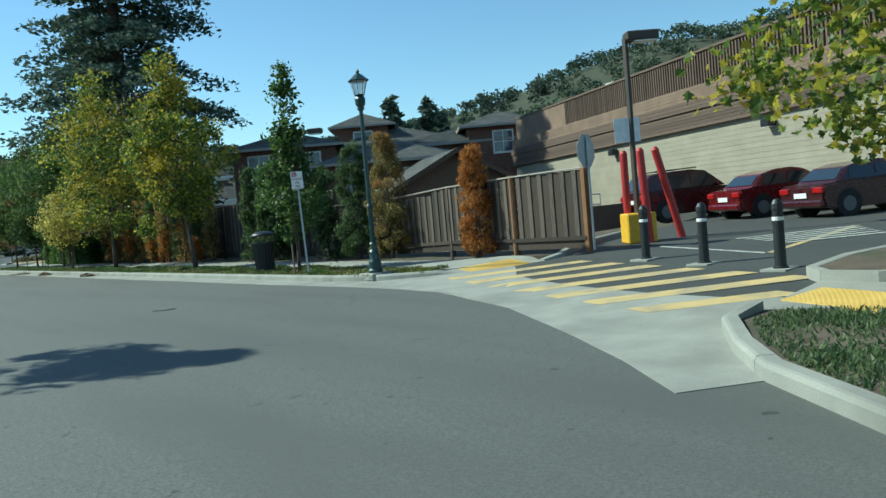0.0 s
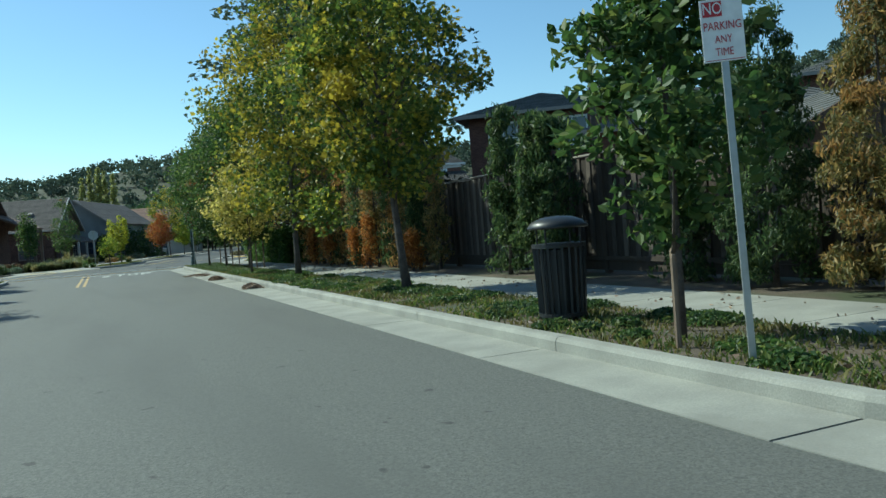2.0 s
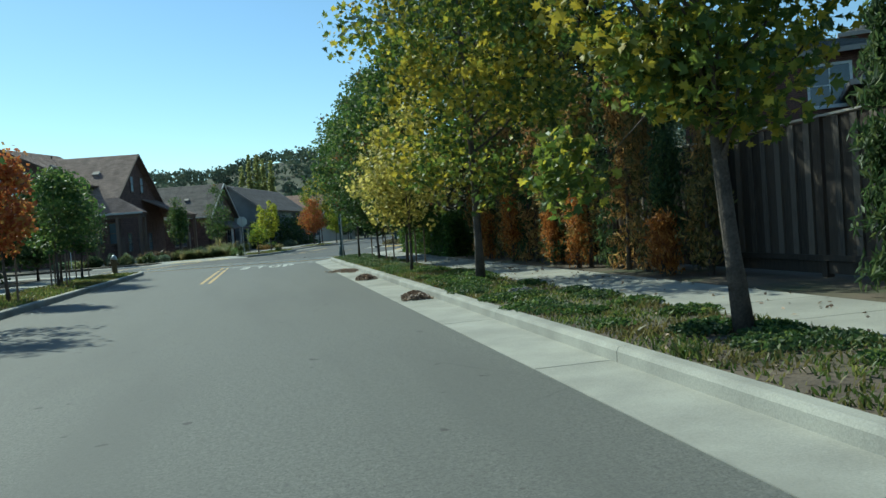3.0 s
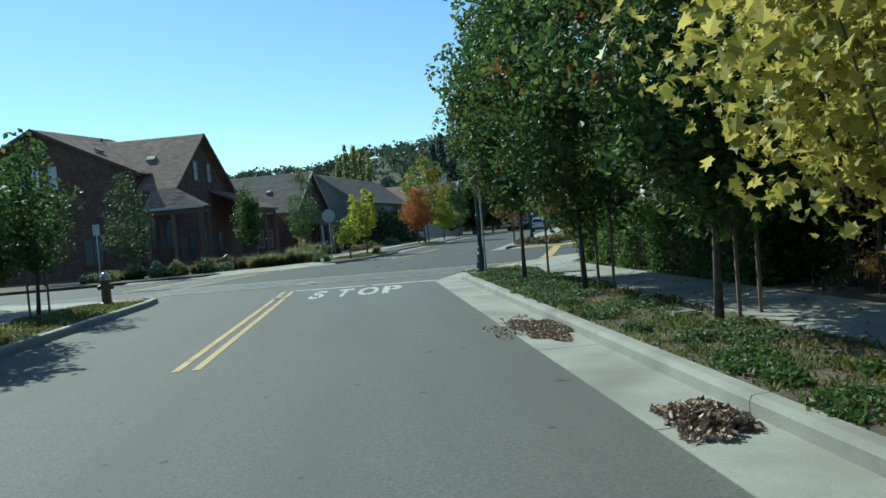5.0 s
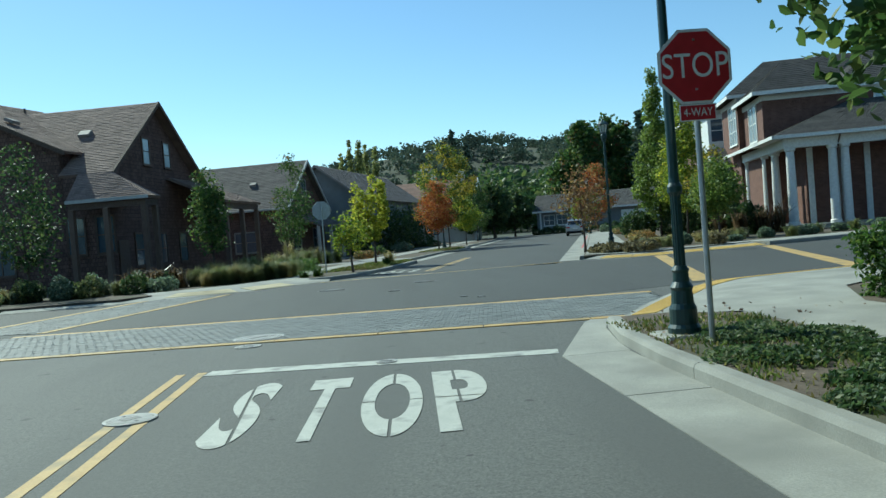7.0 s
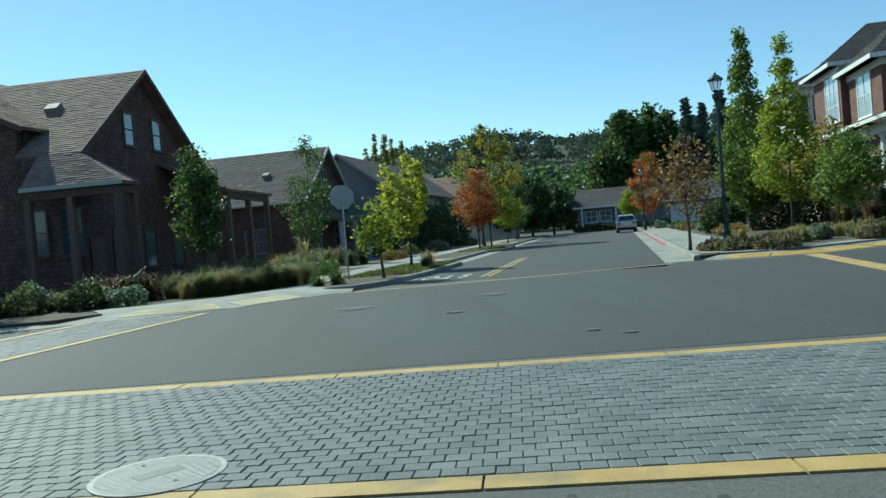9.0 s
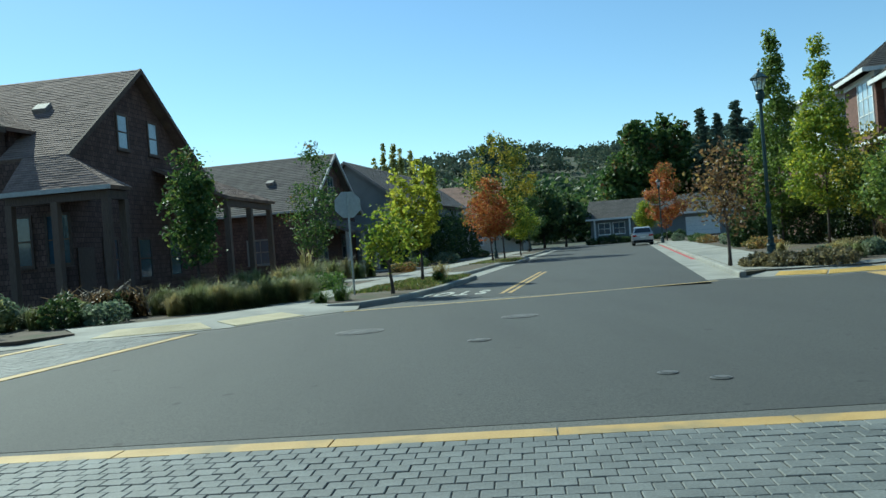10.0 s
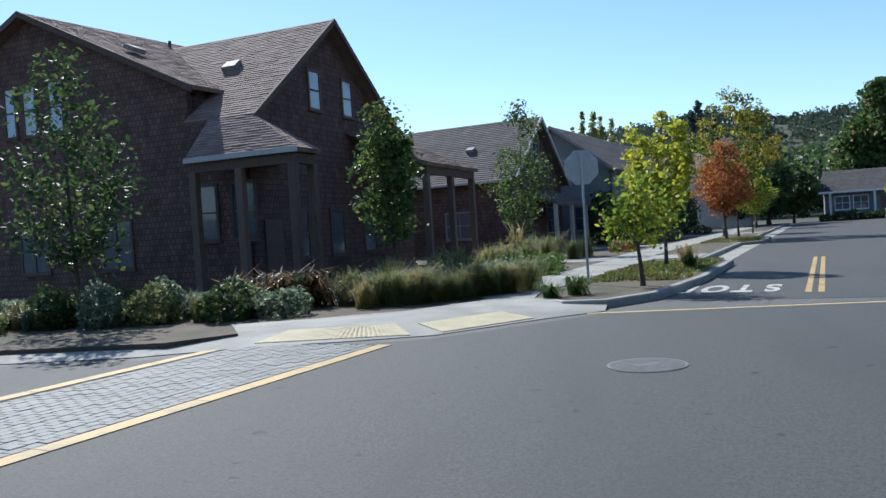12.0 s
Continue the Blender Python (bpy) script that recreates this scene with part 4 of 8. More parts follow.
# yellow crosswalk stripes on the rising apron
for i in range(7):
    a = (5.3 - 0.425 * i, -49.95 - 1.12 * i)
    ln = 2.95 if i < 6 else 1.9
    quad = [a, (a[0] + 0.645 * ln, a[1] - 0.764 * ln), (a[0] + 0.645 * ln + 0.17, a[1] - 0.764 * ln + 0.47), (a[0] + 0.2, a[1] + 0.5)]
    draped(quad, lambda x, y: apron_height(x, y) if near_line(x, y, APRON_OUT) < 1.1 else lot(x, y), M_PALE_YELLOW, "crosswalk_stripe", "wide worn yellow crosswalk stripe", "road marking", 0.5, 0.010)
draped([(9.5, -52.2), (9.7, -52.1), (7.95, -55.5), (7.75, -55.6)], lot, M_WHITE_PAINT, "car_park_line", "white line across the car park lane", "road marking", 1.0, 0.008)
draped([(7.8, -55.7), (7.9, -55.55), (13, -54.9), (13, -55.1)], lot, M_PALE_YELLOW, "car_park_line", "yellow line in the car park", "road marking", 1.0, 0.008)
for i in range(6):
    f = i / 5
    x, y, u, w = 10.73 - 1.2 * f, -53.37 - 1.72 * f, 2.11 - 0.74 * f, -1.75 + 0.43 * f
    draped([(x - 0.07, y - 0.07), (x + 0.07, y + 0.07), (x + u + 0.07, y + w + 0.07), (x + u - 0.07, y + w - 0.07)], lot, M_WHITE_PAINT, "hatching_bar", "white hatching bar on the car park", "road marking", 0.5, 0.016)


def letters(name, text, size, m, material, label, parent=None, stretch=(1, 1), extrude=0.002, category="lettering", bold=0.0):
    cu = bpy.data.curves.new(name, "FONT")
    cu.body, cu.size, cu.extrude, cu.offset = text, size, extrude, bold
    cu.align_x, cu.align_y = "CENTER", "CENTER"
    tmp = new(name, cu)
    bpy.context.view_layer.update()
    me = bpy.data.meshes.new_from_object(tmp.evaluated_get(bpy.context.evaluated_depsgraph_get()))
    bpy.data.objects.remove(tmp)
    me.transform(Matrix.Diagonal((stretch[0], stretch[1], 1, 1)))
    me.materials.clear()
    me.materials.append(material)
    ob = new(name, me)
    ob.matrix_world = m
    ob.parent = parent
    return tagged(ob, label) if parent else tagged(ob, label, category, kind="structure")


# STOP on the road, drawn long; each letter apart, with the bare gaps of its stencil
def stencil_gap(ob, turn, shift, half=0.014):
    no = Vector((math.cos(turn), math.sin(turn), 0))
    bm = bmesh.new()
    bm.from_mesh(ob.data)
    for s in (shift - half, shift + half):
        bmesh.ops.bisect_plane(bm, geom=bm.verts[:] + bm.edges[:] + bm.faces[:], plane_co=no * s, plane_no=no)
    bmesh.ops.delete(bm, geom=[f for f in bm.faces if abs(f.calc_center_median().dot(no) - shift) < half * 0.95], context="FACES")
    bm.to_mesh(ob.data)
    bm.free()


ROAD_LETTERS = [("S", 0.9, 0.1, 0.8), ("T", 1.6, 1.4, 0.64), ("O", 2.25, 0.0, 0.69), ("P", 2.86, 0.0, 1.02)]
for ch, x, turn, wide in ROAD_LETTERS:
    ob = letters("road_letter", ch, 1.0, pose(x, -2.72 - 0.12 * (x - 1.9), 0.006, 0, 0, -3), M_WHITE_PAINT, "worn white letter of the painted word STOP", stretch=(wide, 3.4), category="road marking", bold=0.035, extrude=0.001)
    stencil_gap(ob, turn, 0.0)
    if ch in "OP":
        stencil_gap(ob, 1.5, 0.1)
for ch, o in (("S", -0.75), ("T", -1.3), ("O", -1.85), ("P", -2.4)):
    x, y = far(1.6, o)
    letters("road_letter", ch, 0.8, pose(x, y, 0.011, 0, 0, 165), M_WHITE_PAINT, "worn white letter of the painted word STOP", stretch=(0.8, 2.6), category="road marking", bold=0.03, extrude=0.001)


# brick-paved crosswalks, laid in rows between yellow bands
def paved_band(name, a, b, width, label, near=None, near_count=300, paver=(0.155, 0.14)):
    a, b = Vector(a), Vector(b)
    d = (b - a).normalized()
    n = Vector((-d.y, d.x))
    root = thing(name, label, "crosswalk", kind="structure")
    base = bmesh.new()
    c = [a - n * width / 2, b - n * width / 2, b + n * width / 2, a + n * width / 2]
    prism([tuple(p) for p in c], -0.1, 0.008, base)
    part("bedding", base, M_SAND, root)
    for s in (-1, 1):
        o = n * s * (width / 2 + 0.11)
        k = int((b - a).length / 1.5)
        for i in range(k):
            p0, p1 = a + (b - a) * (i / k) + o, a + (b - a) * ((i + 1) / k - 0.0012) + o
            part("border_slab", prism([tuple(p0 - n * 0.11), tuple(p1 - n * 0.11), tuple(p1 + n * 0.11), tuple(p0 + n * 0.11)], -0.1, 0.014), M_YELLOW_PAINT, root, "yellow painted concrete border")
    lx, ly = paver
    rng = random.Random(3)
    mesh = None
    cells = []
    rows, cols = int(width / ly), int((b - a).length / lx)
    for r in range(rows):
        for q in range(cols):
            off = 0.5 * lx if r % 2 else 0.0
            p = a + d * (q * lx + off + lx / 2) + n * (-width / 2 + (r + 0.5) * ly + 0.01)
            if (p - a).dot(d) < (b - a).length - lx / 2:
                cells.append(p)
    if near:
        nearest = set(sorted(range(len(cells)), key=lambda i: (cells[i] - Vector(near)).length)[:near_count])
    else:
        nearest = set()
    bm = boxed(-lx / 2 + 0.003, lx / 2 - 0.003, -ly / 2 + 0.003, ly / 2 - 0.003, -0.03, 0.016, 0.005)
    mesh = bpy.data.meshes.new("paver")
    bm.to_mesh(mesh)
    bm.free()
    mesh.materials.append(M_PAVER)
    ang = math.degrees(math.atan2(d.y, d.x))
    verts, faces = [], []
    tmpl_v = [v.co.copy() for v in mesh.vertices]
    tmpl_f = [tuple(f.vertices) for f in mesh.polygons]
    for i, p in enumerate(cells):
        m = pose(p.x, p.y, rng.uniform(-0.002, 0.004), rng.uniform(-0.6, 0.6), rng.uniform(-0.6, 0.6), ang + rng.uniform(-1.0, 1.0))
        if i in nearest:
            ob = new("paver", mesh)
            ob.parent = root
            ob.matrix_basis = m
        else:
            k = len(verts)
            verts += [tuple(m @ v) for v in tmpl_v]
            faces += [tuple(k + j for j in f) for f in tmpl_f]
    tagged(from_arrays("pavers", verts, faces, M_PAVER, root), kind="stuff")
    return root


paved_band("crosswalk_paved", (-5.6, 5.40), (7.3, 3.40), 3.38, "grey cobble crosswalk between yellow borders", near=(1.2, 4.4))
paved_band("crosswalk_side", (-6.2, 8.0), (-3.78, 16.6), 2.38, "grey cobble crosswalk to the garden corner", near=(-5.0, 12.0), near_count=150)


# covers in the road
M_CAST_WORN = plain("worn_cast_iron", (0.15, 0.149, 0.142), 0.8, 0.05)
M_CAST_DARK = plain("dark_cast_iron", (0.14, 0.14, 0.13), 0.6, 0.35)


def cover(at, r, label, iron=M_CAST):
    root = thing("manhole_cover", label, "manhole cover", pose(*at), kind="structure")
    part("frame", lathe([(r, -0.05), (r, 0.012), (r - 0.02, 0.014), (r - 0.025, 0.004)], 28), iron, root)
    bm = lathe([(r - 0.028, -0.04), (r - 0.028, 0.012), (0.01, 0.014)], 28)
    k = int(r / 0.028)
    for i in range(-k, k + 1):
        w = math.sqrt(max(0.0, (r - 0.04) ** 2 - (i * 0.028) ** 2))
        if w > 0.04:
            box(bm, -w, w, i * 0.028 - 0.01, i * 0.028 + 0.01, 0.01, 0.0165)
    part("lid", bm, iron, root, "worn iron lid with fine ribs")
    q = r * 0.36
    part("name_bar", boxed(-q, q, -0.06, 0.06, 0.0168, 0.0185, 0, pose(0, 0, 0, 0, 0, 38)), M_CAST_DARK, root, "darker raised bar on the lid")
    # no holes cut: thin black blocks paint the dark of the pick slots
    for s in (-1, 1):
        part("pick_slot_shade", boxed(s * r * 0.62 - 0.025, s * r * 0.62 + 0.025, -0.012, 0.012, 0.0168, 0.018, 0, pose(0, 0, 0, 0, 0, 128)), M_BLACK_IRON, root)


for at, r, lab in (((0.25, 3.14, 0.012), 0.41, "pale round cover set in the cobbles"), ((0.22, 2.22, 0.0), 0.2, "small round cover beside the cobbles"), ((-0.14, -2.4, 0.004), 0.24, "small round cover on the centre line"), ((0.9, 14.05, 0.0), 0.42, "large round cover in the crossing"), ((0.47, -46.25, -0.003), 0.27, "pale round cover in the asphalt"), ((2.25, -0.42, 0.004), 0.13, "small round valve cover"), ((2.72, 11.5, 0.004), 0.17, "small pale round cover in the crossing"), ((3.75, 14.5, 0.0), 0.34, "pale round cover in the crossing"), ((4.17, 7.82, 0.002), 0.1, "small valve cover in the crossing"), ((4.5, 7.36, 0.002), 0.1, "small valve cover in the crossing")):
    cover(at, r, lab, M_CAST_DARK if 7 < at[1] < 8 else M_CAST_WORN if at[1] > 6 or at[1] < -40 else M_CAST)


# ---- street furniture ----
def street_lamp(at, label, height=4.95):
    root = thing("street_lamp", label, "street lamp", pose(*at), "street lamps")
    part("foundation", boxed(-0.31, 0.31, -0.31, 0.31, -0.15, 0.03, 0.03), M_CONCRETE, root, "square concrete foot")
    part("base", lathe([(0.18, 0.03), (0.18, 0.09), (0.155, 0.13), (0.15, 0.3), (0.125, 0.36), (0.115, 0.5), (0.13, 0.54), (0.09, 0.6), (0.085, 0.7), (0.1, 0.73), (0.07, 0.78)], 20), M_GREEN_IRON, root, smooth=False)
    bm = lathe([(0.064, 0.74), (0.058, 1.55), (0.082, 1.6), (0.082, 1.66), (0.062, 1.7), (0.056, 1.75), (0.048, height - 0.98), (0.085, height - 0.96), (0.085, height - 0.9), (0.06, height - 0.88)], 24)
    for v in bm.verts:
        if v.co.z < 1.56 and round(math.atan2(v.co.y, v.co.x) / (math.pi / 12)) % 2:
            v.co.x, v.co.y = v.co.x * 0.86, v.co.y * 0.86
    part("post", bm, M_GREEN_IRON, root)
    z = height - 0.9
    part("ballast_housing", lathe([(0.06, z), (0.12, z + 0.06), (0.13, z + 0.2), (0.10, z + 0.26)], 12), M_GREEN_IRON, root)
    cage = part("lantern", lathe([(0.10, z + 0.27), (0.13, z + 0.29), (0.10, z + 0.31)], 8), M_GREEN_IRON, root)
    g = bmesh.new()
    rings(g, [(0, 0, z + 0.31), (0, 0, z + 0.62)], [0.115, 0.2], 8, cap=False)
    part("glass", g, M_LAMPGLASS, cage, "clear lantern glass")
    for i in range(8):
        a = i * math.pi / 4
        b = bmesh.new()
        rings(b, [(0.12 * math.cos(a), 0.12 * math.sin(a), z + 0.3), (0.205 * math.cos(a), 0.205 * math.sin(a), z + 0.63)], [0.009, 0.009], 4)
        part("bar", b, M_GREEN_IRON, cage)
    part("cap", lathe([(0.25, z + 0.62), (0.26, z + 0.645), (0.2, z + 0.69), (0.11, z + 0.77), (0.05, z + 0.81), (0.03, z + 0.83), (0.045, z + 0.86), (0.01, z + 0.92)], 8), M_GREEN_IRON, root)
    return root


M_LAMPGLASS, _n, _k, _b = nodes_of("lantern_glass")
_b.inputs["Base Color"].default_value = (0.9, 0.93, 0.92, 1)
_b.inputs["Roughness"].default_value = 0.2
_b.inputs["Alpha"].default_value = 0.35

lamp = street_lamp((5.52, -46.8, 0.16), "dark green fluted street lamp with a lantern, on the verge")
tall_lamp = street_lamp((5.58, -1.32, 0.14), "dark green street lamp beside the stop sign", 5.55)
for at, lab in (((12.2, 22.3, 0.14), "dark green street lamp among low shrubs"), ((*far(50, 7.0), 0.14), "green street lamp far along the pavement"), ((*far(66, 6.6), 0.14), "green street lamp near the far bungalow"), ((*far(36, -5.4), 0.14), "green street lamp among the young trees"), ((*far(60, -5.4), 0.14), "green street lamp far down the street")):
    tagged(copy_thing(tall_lamp, pose(*at)), lab)



def octagon(bm, r, x0, x1, z):
    a = [(r * math.cos(radians(22.5 + 45 * i)), r * math.sin(radians(22.5 + 45 * i))) for i in range(8)]
    lo = [bm.verts.new((x0, p[0], z + p[1])) for p in a]
    hi = [bm.verts.new((x1, p[0], z + p[1])) for p in a]
    bm.faces.new(lo)
    bm.faces.new(hi)
    for i in range(8):
        bm.faces.new((lo[i], lo[(i + 1) % 8], hi[(i + 1) % 8], hi[i]))
    bmesh.ops.recalc_face_normals(bm, faces=bm.faces)
    return bm


def stop_sign(at, turn, label, height, plate=True):
    """An octagonal sign that faces its local -x."""
    root = thing("stop_sign", label, "road sign", pose(*at, 0, 0, turn), "stop signs")
    bm = bmesh.new()
    rings(bm, [(0.03, 0, -0.1), (0.03, 0, height - 0.05)], [0.03, 0.03], 10)
    part("post", bm, M_STEEL, root)
    part("plate", octagon(bmesh.new(), 0.412, -0.004, 0.0, height - 0.38), M_SIGN_BACK, root, "bare aluminium sign plate")
    face = part("face", octagon(bmesh.new(), 0.405, -0.009, -0.005, height - 0.38), M_SIGN_WHITE, root, "white rim")
    part("red_field", octagon(bmesh.new(), 0.378, -0.012, -0.0095, height - 0.38), M_SIGN_RED, face, "red octagon")
    t = letters("word", "STOP", 0.34, pose(-0.0135, 0, height - 0.38, 90, 0, -90), M_SIGN_WHITE, "white word STOP", face, (0.86, 1.05), 0.001)
    t.matrix_basis = pose(-0.0135, 0, height - 0.38, 90, 0, -90)
    if plate:
        p = part("four_way_plate", boxed(-0.010, -0.006, -0.19, 0.19, height - 0.93, height - 0.76, 0.002), M_SIGN_WHITE, root, "small plate with a white rim")
        part("red_field", boxed(-0.0125, -0.0102, -0.178, 0.178, height - 0.918, height - 0.772), M_SIGN_RED, p, "red field")
        t = letters("word", "4-WAY", 0.118, pose(0, 0, 0), M_SIGN_WHITE, "white word 4-WAY", p, (0.82, 1), 0.001)
        t.matrix_basis = pose(-0.0138, 0, height - 0.845, 90, 0, -90)
    for z in (height - 0.12, height - 0.62):
        part("bolt", boxed(-0.018, -0.012, -0.012, 0.012, z, z + 0.02), M_STEEL, root)
    return root


stop_sign((5.58, -2.07, 0.15), 88, "red octagonal stop sign on a steel post, on the verge", 3.2)
stop_sign((0.25, 23.5, 0.14), 195 + 90, "back of a stop sign on a post beside the pavement", 3.02, False)
stop_sign((8.75, -50.95, 0.45), 280, "weathered back of a stop sign at the car park exit", 2.55, False)


def no_parking():
    root = thing("parking_sign", "white and red NO PARKING ANY TIME sign on a steel post", "road sign", pose(5.24, -44.05, 0.15, 0, -1.6, -30))
    bm = boxed(-0.026, 0.026, -0.012, 0.012, -0.1, 2.45)
    part("post", bm, M_STEEL, root)
    p = part("plate", boxed(-0.155, 0.155, -0.018, -0.013, 2.31, 2.78, 0.002), M_SIGN_WHITE, root, "white sign plate")
    part("red_block", boxed(-0.138, 0.005, -0.022, -0.0185, 2.65, 2.762), M_SIGN_RED, p)
    for word, size, x, z, mat in (("NO", 0.115, -0.066, 2.706, M_SIGN_WHITE), ("PARKING", 0.084, 0.0, 2.575, M_SIGN_RED), ("ANY", 0.078, 0.0, 2.475, M_SIGN_RED), ("TIME", 0.078, 0.0, 2.38, M_SIGN_RED)):
        t = letters("word", word, size, pose(0, 0, 0), mat, "word " + word, p, (0.8, 1.05), 0.0006)
        t.matrix_basis = pose(x, -0.0235, z, 90, 0, 0)
    part("border", boxed(-0.145, 0.145, -0.0188, -0.0184, 2.32, 2.325), M_SIGN_RED, p)


no_parking()


def corner_sign():
    root = thing("street_sign", "small pale sign on a thin post by the garden corner", "road sign", pose(-10.9, 16.6, 0.1, 0, 0, 20))
    bm = bmesh.new()
    rings(bm, [(0, 0, -0.1), (0, 0, 3.0)], [0.028, 0.028], 8)
    part("post", bm, M_STEEL, root)
    part("plate", boxed(-0.16, 0.16, -0.036, -0.03, 2.45, 3.0, 0.002), M_SIGN_BACK, root, "plain pale plate")


corner_sign()


def litter_bin():
    root = thing("litter_bin", "black slatted metal litter bin with a domed lid", "bin", pose(5.82, -40.45, 0.14) @ Matrix.Scale(0.9, 4))
    part("liner", lathe([(0.27, 0.04), (0.29, 0.95), (0.24, 0.95), (0.22, 0.1)], 20), M_BLACK_IRON, root)
    for i in range(22):
        a = i * 2 * math.pi / 22
        b = bmesh.new()
        rings(b, [(0.30 * math.cos(a), 0.30 * math.sin(a), 0.03), (0.32 * math.cos(a), 0.32 * math.sin(a), 0.55), (0.34 * math.cos(a), 0.34 * math.sin(a), 1.0)], [0.022, 0.022, 0.022], 4)
        part("slat", b, M_BLACK_IRON, root)
    for z, r in ((0.06, 0.325), (0.98, 0.365)):
        part("hoop", lathe([(r - 0.02, z), (r, z), (r, z + 0.05), (r - 0.02, z + 0.05)], 24), M_BLACK_IRON, root)
    for i in range(4):
        a = i * math.pi / 2 + 0.5
        b = bmesh.new()
        rings(b, [(0.33 * math.cos(a), 0.33 * math.sin(a), 1.0), (0.33 * math.cos(a), 0.33 * math.sin(a), 1.24)], [0.014, 0.014], 6)
        part("lid_post", b, M_BLACK_IRON, root)
    part("lid", lathe([(0.40, 1.23), (0.41, 1.26), (0.34, 1.33), (0.2, 1.385), (0.02, 1.4)], 24), M_BLACK_IRON, root, smooth=True)


litter_bin()


def hydrant():
    root = thing("fire_hydrant", "short fire hydrant with a yellow band and steel cap", "hydrant", pose(-5.15, -0.75, 0.14) @ Matrix.Scale(1.12, 4))
    part("barrel", lathe([(0.17, 0), (0.17, 0.05), (0.12, 0.08), (0.115, 0.55), (0.15, 0.58), (0.15, 0.63)], 14), M_HYDRANT, root)
    part("bonnet", lathe([(0.13, 0.63), (0.12, 0.72), (0.07, 0.8), (0.03, 0.83), (0.03, 0.88)], 14), M_STEEL, root, "bare steel bonnet")
    for a in (0, 90, 180):
        b = bmesh.new()
        u = Vector((math.cos(radians(a)), math.sin(radians(a)), 0))
        rings(b, [tuple(u * 0.1 + Vector((0, 0, 0.45))), tuple(u * 0.19 + Vector((0, 0, 0.45))), tuple(u * 0.2 + Vector((0, 0, 0.45)))], [0.06, 0.06, 0.03], 8)
        part("outlet", b, M_HYDRANT, root)


M_HYDRANT = plain("hydrant_paint", (0.15, 0.11, 0.05), 0.5)
hydrant()


def bollard(at, lab):
    root = thing("bollard", lab, "bollard", pose(*at), "bollards at the crosswalk")
    part("foot", boxed(-0.26, 0.26, -0.2, 0.2, -0.05, 0.012, 0.005), M_CONCRETE, root)
    part("post", lathe([(0.115, 0.0), (0.115, 0.03), (0.085, 0.05), (0.08, 0.86), (0.09, 0.9), (0.085, 0.97), (0.05, 1.03), (0.01, 1.05)], 14), M_BLACK_IRON, root)
    part("band", lathe([(0.083, 0.72), (0.086, 0.725), (0.086, 0.77), (0.083, 0.775)], 14), M_SIGN_WHITE, root, "white reflective band")
    return root


for x, y, lab in ((7.28, -53.44, "black post bollard with a white band by the red posts"), (6.55, -55.15, "black post bollard with a white band"), (5.85, -56.85, "black post bollard with a white band near the island")):
    bollard((x, y, lot(x, y)), lab)


def yard_light(at, turn, height):
    root = thing("car_park_light", "slim brown car park light behind the fence", "street lamp", pose(*at, 0, 0, turn))
    part("pole", boxed(-0.065, 0.065, -0.065, 0.065, 0, height, 0.01), M_BROWN_POLE, root)
    part("arm", boxed(0.065, 0.5, -0.03, 0.03, height - 0.2, height - 0.08, 0.005), M_BROWN_POLE, root)
    head = part("lamp_head", boxed(0.35, 1.0, -0.2, 0.2, height - 0.28, height - 0.05, 0.03), M_BROWN_POLE, root)
    part("lens", boxed(0.42, 0.93, -0.16, 0.16, height - 0.31, height - 0.28), M_SIGN_WHITE, head)


yard_light((12.9, -31.2, 0.18), -50, 5.6)


def pole_group():
    z = lot(10.82, -50.72)
    root = thing("car_park_light", "tall brown car park light with a flat lamp head", "street lamp", pose(10.82, -50.72, z))
    bm = boxed(-0.055, 0.055, -0.055, 0.055, 0, 5.05, 0.01)
    part("pole", bm, M_BROWN_POLE, root)
    head = part("lamp_head", boxed(0.0, 0.8, -0.22, 0.22, 4.95, 5.18, 0.03, pose(0, 0, 0, 0, 0, -38)), M_BROWN_POLE, root)
    part("lens", boxed(0.2, 0.75, -0.18, 0.18, 4.92, 4.95, 0, pose(0, 0, 0, 0, 0, -38)), M_SIGN_WHITE, head)
    part("notice", boxed(-0.32, 0.32, -0.012, 0.0, 2.5, 3.1, 0, pose(-0.09, 0.06, 0, 0, 0, -38)), M_SIGN_WHITE, root, "blank white notice seen from behind")
    part("casing", boxed(-0.36, 0.36, -0.36, 0.36, 0, 0.74, 0.03, pose(0, 0, 0, 0, 0, -38)), M_BOX_YELLOW, root, "yellow painted concrete base")
    for p, q, lab in (((10.72, -51.12), (10.62, -51.06), "upright red guard post"), ((12.0, -51.2), (11.4, -50.95), "leaning red guard post"), ((10.98, -50.3), (10.93, -50.34), "red guard post behind the pole")):
        z0 = lot(*p)
        b = bmesh.new()
        rings(b, [(*p, z0 - 0.1), (*q, z0 + 2.25), (*q, z0 + 2.32)], [0.095, 0.095, 0.05], 14)
        ob = part("guard_post", b, M_RED_PAINT)
        tagged(ob, lab, "post", "red guard posts")


pole_group()


